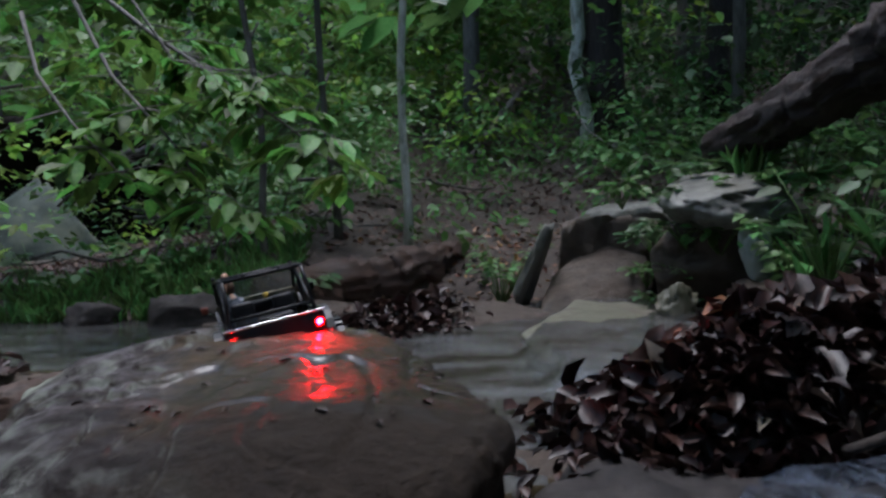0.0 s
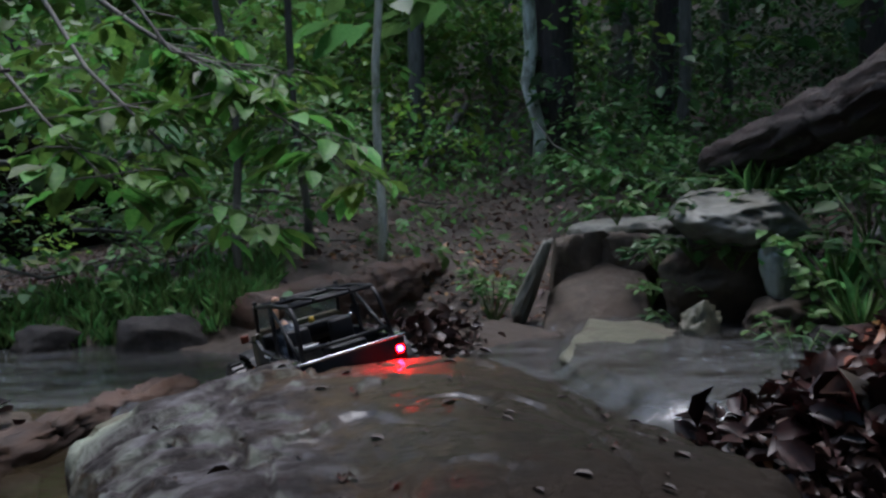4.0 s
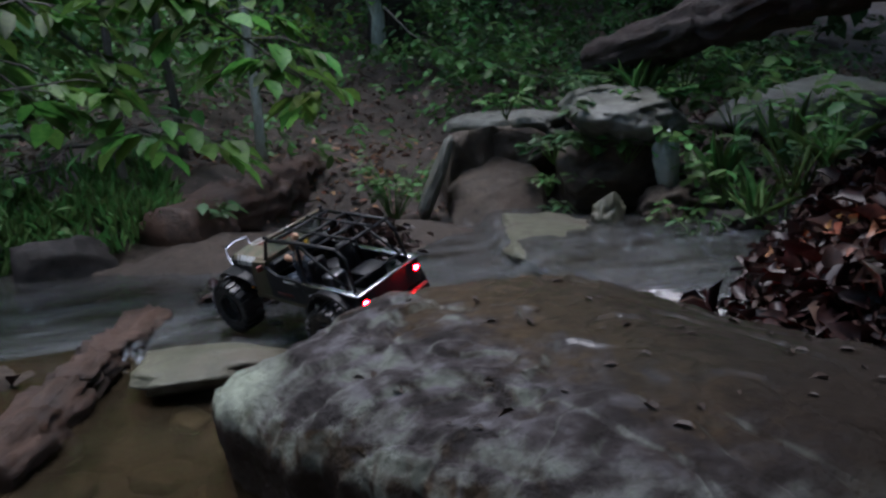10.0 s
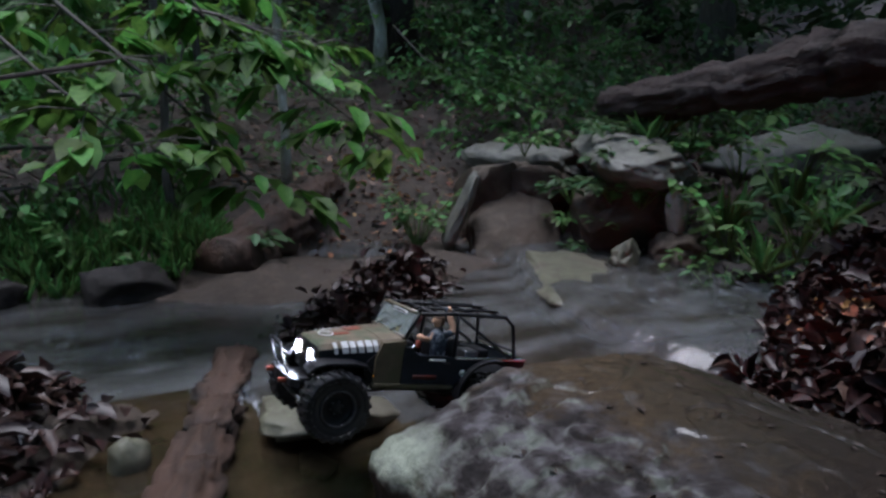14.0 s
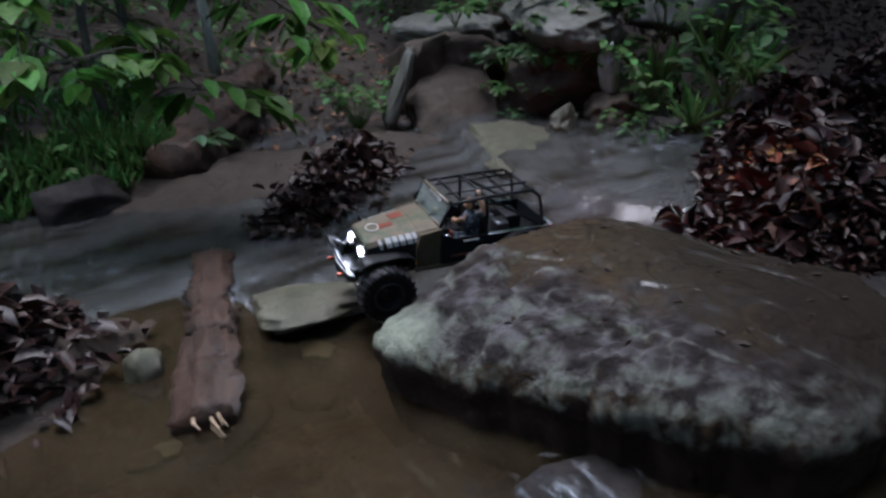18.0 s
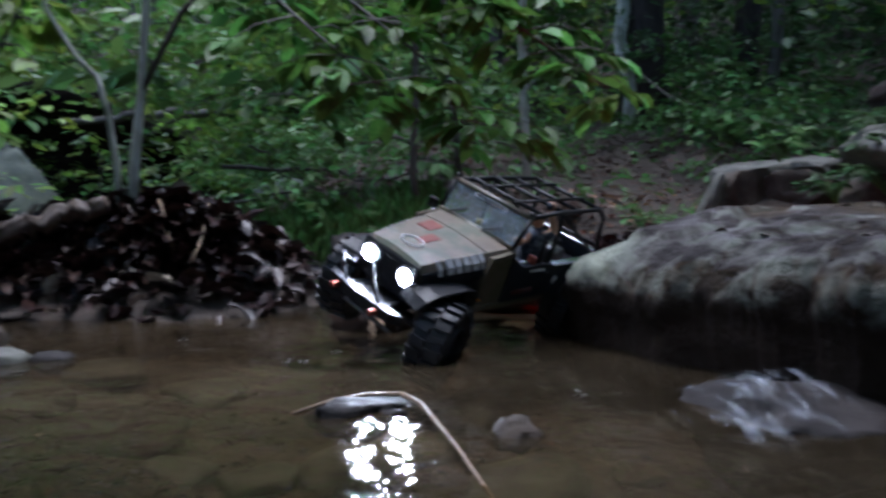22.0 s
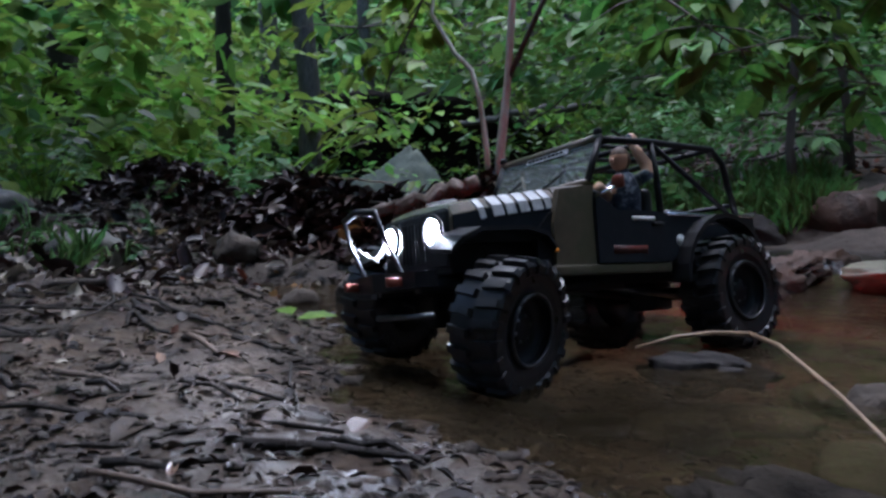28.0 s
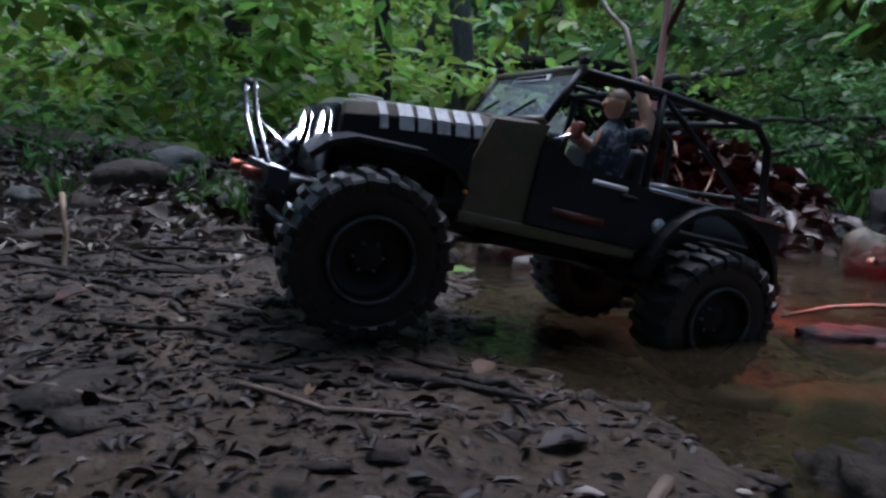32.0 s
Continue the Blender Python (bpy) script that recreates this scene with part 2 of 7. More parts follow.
def foammat(name="broken white water", c1=(0.1, 0.112, 0.128), c2=(0.33, 0.36, 0.4), lo=0.54, hi=0.74):
    """Streaks of broken water: white where it breaks, clear between."""
    m = mat(name, c1, c2, 0.12, 40, 0.8, spec=0.7, big=9, bdist=0.01, stretch=(1, 0.35, 1))
    n, l = m.node_tree.nodes, m.node_tree.links
    tc, mp, nz, r = n.new("ShaderNodeTexCoord"), n.new("ShaderNodeMapping"), n.new("ShaderNodeTexNoise"), n.new("ShaderNodeValToRGB")
    mp.inputs["Scale"].default_value = (22, 6, 10)
    nz.inputs["Scale"].default_value, nz.inputs["Detail"].default_value, nz.inputs["Roughness"].default_value = 1.6, 5, 0.7
    r.color_ramp.elements[0].position, r.color_ramp.elements[1].position = lo, hi
    l.new(tc.outputs["Object"], mp.inputs[0])
    l.new(mp.outputs[0], nz.inputs["Vector"])
    l.new(nz.outputs[0], r.inputs[0])
    t, mx = n.new("ShaderNodeBsdfTransparent"), n.new("ShaderNodeMixShader")
    l.new(r.outputs[0], mx.inputs[0])
    l.new(t.outputs[0], mx.inputs[1])
    l.new(n["Principled BSDF"].outputs[0], mx.inputs[2])
    l.new(mx.outputs[0], n["Material Output"].inputs[0])
    return m


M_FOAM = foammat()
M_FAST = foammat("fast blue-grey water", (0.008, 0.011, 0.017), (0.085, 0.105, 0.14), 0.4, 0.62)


# ---- mesh helpers ----
def thing(name, label, category, at=(0, 0, 0), group="", kind="", rz=0.0):
    ob = new(name)
    ob.matrix_basis = pose(*at, 0, 0, rz)
    return tagged(ob, label, category, group, kind)


def solid(name, bm, material, smooth=True):
    me = bpy.data.meshes.new(name)
    bm.to_mesh(me)
    bm.free()
    for p in me.polygons:
        p.use_smooth = smooth
    me.materials.append(material)
    return new(name, me)


def part(name, bm, material, parent, label="", smooth=True):
    ob = solid(name, bm, material, smooth)
    ob.parent = parent
    if label:
        ob["label"] = label
    return ob


def raw(name, verts, faces, material, smooth=False):
    me = bpy.data.meshes.new(name)
    me.from_pydata([tuple(v) for v in verts], [], faces)
    me.materials.append(material)
    if smooth:
        me.polygons.foreach_set("use_smooth", [True] * len(me.polygons))
    return new(name, me)


def fast_mesh(name, co, tris_or_quads, material, smooth=False):
    """co: (n,3); faces: list of (m,k) int arrays."""
    me = bpy.data.meshes.new(name)
    loops = np.concatenate([f.ravel() for f in tris_or_quads])
    sizes = np.concatenate([np.full(len(f), f.shape[1]) for f in tris_or_quads])
    me.vertices.add(len(co))
    me.vertices.foreach_set("co", np.ascontiguousarray(co, dtype=np.float32).ravel())
    me.loops.add(len(loops))
    me.loops.foreach_set("vertex_index", loops.astype(np.int32))
    me.polygons.add(len(sizes))
    me.polygons.foreach_set("loop_start", np.r_[0, np.cumsum(sizes)[:-1]].astype(np.int32))
    me.update(calc_edges=True)
    me.validate()
    if smooth:
        me.polygons.foreach_set("use_smooth", [True] * len(me.polygons))
    me.materials.append(material)
    return new(name, me)


LEAF_V = np.array([(0, 0, 0), (-0.26, 0.28, 0.05), (-0.22, 0.66, 0.04), (0, 1, -0.06), (0.22, 0.66, 0.04), (0.26, 0.28, 0.05), (0, 0.33, -0.02), (0, 0.68, -0.03)], float)
LEAF_T = np.array([(0, 6, 1), (2, 7, 3), (0, 5, 6), (7, 4, 3)])
LEAF_Q = np.array([(1, 6, 7, 2), (6, 5, 4, 7)])


def leaves(name, at, way, up, size, material, curl=1.0, wide=1.0):
    """Many separate leaves in one mesh: base points, pointing ways, face normals and lengths."""
    at, way, up, size = (np.asarray(v, float) for v in (at, way, up, size))
    way = way / (np.linalg.norm(way, axis=1, keepdims=True) + 1e-9)
    side = np.cross(way, up)
    side /= np.linalg.norm(side, axis=1, keepdims=True) + 1e-9
    nrm = np.cross(side, way)
    t = LEAF_V
    co = at[:, None] + size[:, None, None] * (t[None, :, :1] * np.reshape(wide, (-1, 1, 1)) * side[:, None] + t[None, :, 1:2] * way[:, None] + t[None, :, 2:] * curl * nrm[:, None])
    k = len(t)
    base = (np.arange(len(at)) * k)[:, None, None]
    faces = [(base + LEAF_T).reshape(-1, 3), (base + LEAF_Q).reshape(-1, 4)]
    return fast_mesh(name, co.reshape(-1, 3), faces, material, smooth=True)


RNG = np.random.default_rng(7)


def rand_dirs(n, flat=0.3):
    d = RNG.normal(size=(n, 3)) * (1, 1, flat)
    return d / np.linalg.norm(d, axis=1, keepdims=True)


def tube(bm, points, radii, sides=8, wob=0.0, cap=True, squash=1.0, ridge=0.0):
    """A tapered tube along a line of points, added to bm."""
    pts = [Vector(p) for p in points]
    rings, prev = [], None
    for i, p in enumerate(pts):
        d = (pts[min(i + 1, len(pts) - 1)] - pts[max(i - 1, 0)]).normalized()
        a = Vector((0, 0, 1)).cross(d) if prev is None else prev - d * prev.dot(d)
        if a.length < 1e-3:
            a = Vector((1, 0, 0)).cross(d)
        a.normalize()
        prev = a
        b = d.cross(a)
        ring = []
        for k in range(sides):
            an = 2 * math.pi * k / sides
            r = radii[i] * (1 + wob * (noise.noise(Vector((p.x * 9 + 3 * math.cos(an), p.y * 9 + 3 * math.sin(an), p.z * 9))) + 0.6 * noise.noise(Vector((p.x * 14 + 9 * math.cos(an), p.y * 14 + 9 * math.sin(an), p.z * 14)))))
            if ridge:
                r *= 1 + ridge * noise.noise(Vector((5 * math.cos(an), 5 * math.sin(an), p.z * 2.5))) - ridge * abs(noise.noise(Vector((3 * math.cos(an), 3 * math.sin(an), p.z * 1.5 + 7))))
            ring.append(bm.verts.new(p + a * math.cos(an) * r + b * math.sin(an) * r * squash))
        rings.append(ring)
    for r0, r1 in zip(rings, rings[1:]):
        for k in range(sides):
            bm.faces.new((r0[k], r0[(k + 1) % sides], r1[(k + 1) % sides], r1[k]))
    if cap:
        bm.faces.new(rings[0][::-1])
        bm.faces.new(rings[-1])
    return bm


def bent(a, b, n=6, sag=0.0, wob=0.02, seed=0):
    """Points along a slightly wandering line from a to b."""
    a, b = Vector(a), Vector(b)
    r = random.Random(seed)
    out = []
    for i in range(n + 1):
        t = i / n
        p = a.lerp(b, t)
        k = math.sin(math.pi * t)
        p += Vector((r.uniform(-1, 1), r.uniform(-1, 1), r.uniform(-1, 1))) * wob * k + Vector((0, 0, -sag * k))
        out.append(p)
    return out


def taper(n, r0, r1):
    return [r0 + (r1 - r0) * i / n for i in range(n + 1)]


def rock(name, label, at, size, material, rz=0.0, seed=1, rough=0.22, detail=4, flat=2.4, tilt=(0, 0), category="rock", group="", ledge=0.0, cuts=11, peak=0.0):
    """A boulder: a rounded block with broken, noisy faces."""
    bm = bmesh.new()
    bmesh.ops.create_icosphere(bm, subdivisions=detail, radius=1)
    o = Vector((seed * 7.3, seed * 3.1, seed * 1.7))
    rc = random.Random(seed * 13 + 5)
    planes = [(Vector((rc.gauss(0, 1), rc.gauss(0, 1), rc.gauss(0, 0.8))).normalized(), rc.uniform(0.72, 0.98)) for _ in range(cuts)]
    for v in bm.verts:
        d = v.co.normalized()
        k = (abs(d.x) ** flat + abs(d.y) ** flat + abs(d.z) ** flat) ** (-1 / flat)
        n1 = noise.noise(d * 1.3 + o)
        n2 = noise.noise(d * 3.4 + o * 2)
        n3 = noise.noise(d * 9 + o)
        n4 = abs(noise.noise(d * 2.2 - o))
        n5 = abs(noise.noise(d * 4.5 + o * 3))
        k *= 1 + rough * (1.0 * n1 + 0.5 * n2 + 0.24 * n3 - 0.5 * n4 + 0.1 * noise.noise(d * 21 + o)) - 0.05 * max(0, 1 - n5 / 0.09)
        p = d * k
        for pn, pd in planes:
            over = p.dot(pn) - pd - 0.05 * n2
            if over > 0:
                p -= pn * over * 0.9
        if peak:
            p.x, p.y = p.x * (1 - peak * max(0, p.z + 0.3)) + 0.25 * peak * p.z, p.y * (1 - peak * max(0, p.z + 0.3))
        if ledge:
            p.z += ledge * math.sin(p.z * 9 + 2 * n1) * 0.1
        v.co = Vector((p.x * size[0] / 2, p.y * size[1] / 2, p.z * size[2] / 2))
    ob = solid(name, bm, material)
    ob.matrix_basis = pose(*at, tilt[0], tilt[1], rz)
    return tagged(ob, label, category, group)


# ---- the lie of the land ----
POOL = [(-1.42, 0.715), (-1.5, 0.79), (-1.56, 0.87), (-1.65, 0.96), (-1.8, 1.14), (-1.93, 1.27), (-2.1, 1.38), (-2.3, 1.52), (-2.05, 1.66), (-1.9, 1.72), (-1.7, 1.68), (-1.54, 1.74), (-1.45, 1.86),
        (-1.3, 2.05), (-1.0, 2.0), (-0.8, 1.7), (-0.5, 1.2), (-0.2, 0.95), (0.02, 1.08), (0.35, 1.16), (0.75, 1.36), (1.15, 1.4), (1.2, 0.5), (0.6, 0.05), (-0.3, 0.1), (-0.95, 0.4), (-1.2, 0.56), (-1.315, 0.69)]
BROOK = [(-5, 3.3), (-2.6, 3.2), (-1.56, 3.12), (-1.2, 2.98), (-0.95, 2.95), (-0.7, 3.25), (-0.4, 3.72), (0.1, 3.6), (0.6, 3.45), (0.9, 3.02), (1.05, 2.64), (1.5, 2.5), (1.6, 2.25),
         (1.0, 2.2), (0.6, 2.0), (0.25, 1.75), (-0.05, 1.45), (-0.3, 1.4), (-0.7, 1.4), (-0.95, 1.6), (-1.1, 2.1), (-1.4, 2.25), (-2.0, 2.35), (-3, 2.4), (-5, 2.5)]
LEVEL_UP = 0.03


def inside(poly, x, y):
    """Signed distance to a polygon, positive inside."""
    best = np.full(x.shape, 1e9)
    odd = np.zeros(x.shape, bool)
    for (ax, ay), (bx, by) in zip(poly, poly[1:] + poly[:1]):
        dx, dy = bx - ax, by - ay
        t = np.clip(((x - ax) * dx + (y - ay) * dy) / (dx * dx + dy * dy), 0, 1)
        best = np.minimum(best, np.hypot(x - ax - t * dx, y - ay - t * dy))
        cross = (ay > y) != (by > y)
        odd ^= cross & (x < (bx - ax) * (y - ay) / (by - ay if by != ay else 1e-9) + ax)
    return np.where(odd, best, -best)


def seg(x, y, a, b):
    dx, dy = b[0] - a[0], b[1] - a[1]
    t = np.clip(((x - a[0]) * dx + (y - a[1]) * dy) / (dx * dx + dy * dy), 0, 1)
    return np.hypot(x - a[0] - t * dx, y - a[1] - t * dy)


def step(v):
    v = np.clip(v, 0, 1)
    return v * v * (3 - 2 * v)


def lumps(x, y, f, seed=0.0):
    return np.array([noise.noise(Vector((a * f + seed, b * f - seed, seed))) for a, b in zip(x.ravel(), y.ravel())]).reshape(x.shape)


BANK_X = [-40, -4, -1.56, -1.0, -0.7, -0.3, 0.1, 0.6, 0.9, 1.05, 1.4, 3, 40]
BANK_Y = [3.6, 3.4, 3.15, 3.05, 3.35, 3.9, 3.75, 3.55, 3.1, 2.75, 2.55, 2.5, 2.5]


def land(x, y):
    """Height of the ground."""
    s = y - np.interp(x, BANK_X, BANK_Y)
    k = 0.12 + 0.88 * step((x + 2.7) / 2.0)
    far = 0.08 * step(s / 0.25) + k * (0.36 * np.clip(s - 0.1, 0, 0.6) + 0.2 * np.clip(s - 0.7, 0, 3) + 0.32 * np.clip(s - 3.7, 0, 13)) + 0.03 * np.clip(s - 14, 0, 400)
    near = 0.022 + 0.03 * step((1.3 - y) / 3) + 0.05 * np.clip(-1.7 - x, 0, 1.2) + 0.1 * np.clip(-2.6 - x, 0, 12)
    z = np.where(s > 0, np.maximum(far, 0.02), np.where(s > -0.4, 0.02, near))
    z = z + 0.13 * np.exp(-(seg(x, y, (-2.35, 2.0), (-1.62, 2.0)) / 0.15) ** 2) + 0.08 * np.exp(-(np.hypot(x + 1.78, y - 1.99) / 0.14) ** 2)
    z = z + 0.17 * np.exp(-(np.hypot(x + 3.05, y - 2.1) / 0.24) ** 2) + 0.16 * np.exp(-(np.hypot(x + 2.54, y - 2.1) / 0.17) ** 2)
    z = z + 0.5 * np.clip(np.hypot(x + 1.0, y - 1.5) - 13.5, 0, 22)
    down = np.clip(-0.5 * (x + 1.0) + 0.87 * (y - 1.5) - 4.0, 0, 14)
    z = z - 0.045 * down * np.exp(-((0.87 * (x + 1.0) + 0.5 * (y - 1.5)) / 1.6) ** 2)
    right = seg(x, y, (0.3, 1.32), (1.0, 1.95))
    z = z + 0.165 * np.exp(-(right / 0.2) ** 2) + 0.42 * step((x - 0.75) / 0.9) * step((2.3 - y) / 0.5) * step((y + 3) / 2) + 0.4 * step((x - 0.85) / 0.5) * step((0.8 - y) / 0.5) * step((y + 3) / 2)
    p, b = inside(POOL, x, y), inside(BROOK, x, y)
    z = z * (1 - step((p + 0.1) / 0.14)) + np.where(p > -0.1, -0.075 * step((p + 0.02) / 0.25), 0)
    z = np.where(b > -0.1, z * (1 - step((b + 0.1) / 0.14)) - 0.035 * step((b + 0.02) / 0.2), z)
    z = z + 0.075 * np.exp(-(seg(x, y, (-0.78, 2.45), (-0.28, 2.93)) / 0.17) ** 2)
    z = z + 0.11 * np.exp(-(seg(x, y, (-0.72, 3.1), (-0.02, 3.25)) / 0.33) ** 2)
    return z


def surface(x, y):
    """The ground with its lumps and hollows."""
    return land(x, y) + (0.012 * lumps(x, y, 6, 1.3) + 0.009 * lumps(x, y, 17, 4.1) + 0.005 * lumps(x, y, 38, 6.1) + 0.03 * lumps(x, y, 1.7, 2.2) * step((y - 3.3) / 1)) * np.where(np.hypot(x, y - 2) < 20, 1, 0)


def axis(lo, hi, dense_lo, dense_hi, d, grow):
    mid = np.arange(dense_lo, dense_hi, d)
    out, s, v = [], d, dense_hi
    while v < hi:
        out.append(v)
        s *= grow
        v += s
    left, s, v = [], d, dense_lo
    while v > lo:
        s *= grow
        v -= s
        left.append(v)
    return np.array(left[::-1] + list(mid) + out + [hi])


gx, gy = axis(-300, 300, -3.0, 1.8, 0.022, 1.1), axis(-120, 400, 0.2, 4.2, 0.022, 1.08)
GX, GY = np.meshgrid(gx, gy)
GZ = surface(GX, GY)
nxn, nyn = len(gx), len(gy)
ii = np.arange(nxn * nyn).reshape(nyn, nxn)
quads = np.stack([ii[:-1, :-1], ii[:-1, 1:], ii[1:, 1:], ii[1:, :-1]], -1).reshape(-1, 4)
ground = fast_mesh("ground", np.stack([GX, GY, GZ], -1).reshape(-1, 3), [quads], M_MUD, True)
ground.data.materials.append(M_SILT)
qx, qy = GX[:-1, :-1].ravel() + 0.06 * lumps(GX, GY, 3, 5.5)[:-1, :-1].ravel(), GY[:-1, :-1].ravel()
ground.data.polygons.foreach_set("material_index", ((qx < -1.0) & (qx + 0.25 * lumps(qx, qy, 3, 1.1) > -2.75) & (qy + 0.15 * lumps(qx, qy, 4, 2.1) < 1.55) & (qy + 0.3 * lumps(qx, qy, 3, 3.1) > -0.6)).astype(np.int32))
tagged(ground, "wet brown mud of the forest floor and stream banks", "ground", kind="structure")


def lie(x, y):
    """Ground height at one place."""
    return float(surface(np.array([float(x)]), np.array([float(y)]))[0])


# the water: lower pool and the brook above it, one sheet with a short fall between
wx, wy = np.meshgrid(np.arange(-5.0, 1.8, 0.03), np.arange(0.0, 3.9, 0.03))
up = inside([(-5, 2.18), (-1.9, 2.1), (-1.3, 2.12), (-1.12, 1.95), (-0.85, 1.8), (-0.6, 1.35), (-0.1, 1.1), (0.2, 1.4), (1.8, 1.6), (1.8, 4), (-5, 4)], wx, wy)
over = inside([(0.33, 3.3), (0.1, 2.75), (0.0, 2.3), (0.02, 2.02), (0.05, 1.8), (0.3, 1.5), (1.8, 1.6), (1.8, 4), (0.4, 4)], wx, wy)
WZ = 0.012 + (LEVEL_UP - 0.012) * step((up + 0.05) / 0.1) + 0.055 * step((over + 0.03) / 0.08) + 0.0025 * lumps(wx, wy, 9, 3.3) + 0.0016 * lumps(wx, wy, 21, 8.3)
jj = np.arange(wx.size).reshape(wx.shape)
wq = np.stack([jj[:-1, :-1], jj[:-1, 1:], jj[1:, 1:], jj[1:, :-1]], -1).reshape(-1, 4)
water = fast_mesh("water", np.stack([wx, wy, WZ], -1).reshape(-1, 3), [wq], M_WATER, True)
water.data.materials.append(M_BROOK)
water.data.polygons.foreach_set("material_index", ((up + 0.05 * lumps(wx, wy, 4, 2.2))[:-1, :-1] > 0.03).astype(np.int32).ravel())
tagged(water, "shallow silty brown creek water with small ripples", "water", kind="structure")


# ---- the big boulder in the stream ----
def big_boulder():
    """A broad flat-topped slab of rock; its rim is given by a few corners, rounded."""
    rim = [(-0.99, 1.44), (-0.963, 1.372), (-0.922, 1.281), (-0.882, 1.197), (-0.846, 1.118), (-0.802, 1.031), (-0.765, 0.958), (-0.696, 0.857), (-0.63, 0.78), (-0.55, 0.745), (-0.43, 0.755),
           (-0.28, 0.79), (-0.17, 0.86), (-0.12, 1.0), (-0.14, 1.13), (-0.21, 1.26), (-0.28, 1.4), (-0.34, 1.5), (-0.45, 1.53), (-0.6, 1.53), (-0.75, 1.515), (-0.87, 1.51), (-0.975, 1.497)]
    cx, cy = -0.55, 1.15
    ang = np.array([math.atan2(y - cy, x - cx) for x, y in rim])
    rad = np.array([math.hypot(x - cx, y - cy) for x, y in rim])
    o = np.argsort(ang)
    ang, rad = ang[o], rad[o]
    ang, rad = np.r_[ang[-1] - 2 * math.pi, ang, ang[0] + 2 * math.pi], np.r_[rad[-1], rad, rad[0]]
    prof = [(s, 0.0) for s in np.linspace(0.02, 0.93, 64)] + [(0.955, -0.001), (0.975, -0.004), (0.99, -0.01), (1.0, -0.019), (1.002, -0.03), (0.997, -0.042), (0.988, -0.052), (0.978, -0.065), (0.972, -0.08), (0.966, -0.1), (0.958, -0.12), (0.95, -0.145), (0.94, -0.17), (0.928, -0.2), (0.915, -0.26)]
    N = 420
    verts, faces = [], []
    for s, dz in prof:
        for k in range(N):
            a = -math.pi + 2 * math.pi * k / N
            ca, sa = math.cos(a), math.sin(a)
            r = (float(np.interp(a, ang, rad)) + 0.02 * noise.noise(Vector((3.5 * ca, 3.5 * sa, 4))) + (1.0 if dz > -0.045 else 0.6) * (0.011 * noise.noise(Vector((11 * ca, 11 * sa, 9))) + 0.006 * noise.noise(Vector((27 * ca, 27 * sa, 9))))) * s
            x, y = cx + r * ca, cy + r * sa
            z = 0.208 - 0.046 * max(0, (-0.7 - x) / 0.32) ** 1.3 - 0.03 * max(0, (1.0 - y) / 0.25) - 0.03 * max(0, (x + 0.42) / 0.25) + 0.012 * math.sin(3 * x + 2 * y)
            z += dz + 0.011 * float(step((y - 1.28) / 0.2)) * float(step((x + 0.95) / 0.2)) + 0.014 * math.exp(-((x + 0.55) / 0.17) ** 2 - ((y - 1.36) / 0.1) ** 2)
            z -= 0.033 * max(0.0, (min(s, 1.0) - 0.72) / 0.28) ** 1.4 * float(step((0.35 - 0.8 * ca - 0.6 * sa) / 0.5))
            n1 = noise.noise(Vector((x * 4, y * 4, z * 6 + 2)))
            n2 = noise.noise(Vector((x * 13, y * 9, z * 22 + 5)))
            n3 = noise.noise(Vector((x * 34, y * 34, z * 45)))
            n4 = abs(noise.noise(Vector((x * 8 + 3, y * 5, z * 9))))
            edge = 0.7 if s > 0.9 else 0.45
            n5 = noise.noise(Vector((x * 75, y * 75, z * 75)))
            z += 0.014 * n1 + (0.007 * n2 + 0.004 * n3 + 0.002 * n5) * edge - 0.007 * max(0, 1 - n4 / 0.06) * min(1, s * 1.5)
            fl = noise.noise(Vector((x * 6 + 0.5 * n2, y * 11, 3.7)))
            z -= 0.012 * float(step((fl + 0.02) / 0.1)) * float(step((-0.45 - x) / 0.2)) + 0.008 * float(step((noise.noise(Vector((x * 9, y * 17 + 0.4 * n2, 8.1))) - 0.05) / 0.08)) * float(step((-0.55 - x) / 0.15))
            rr = 1 + (0.035 * n1 + 0.012 * n2 + 0.009 * n3 + 0.005 * n5 - 0.014 * max(0, 1 - n4 / 0.08)) * (1 if dz < 0 else 0)
            verts.append((cx + (x - cx) * rr, cy + (y - cy) * rr, z))
    P = len(prof)
    for i in range(P - 1):
        for k in range(N):
            faces.append((i * N + k, (i + 1) * N + k, (i + 1) * N + (k + 1) % N, i * N + (k + 1) % N))
    verts.append((cx, cy, verts[0][2]))
    c = len(verts) - 1
    faces += [(c, k, (k + 1) % N) for k in range(N)]
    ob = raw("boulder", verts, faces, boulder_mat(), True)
    return tagged(ob, "broad flat-topped brown boulder, wet and worn, in the stream", "boulder")


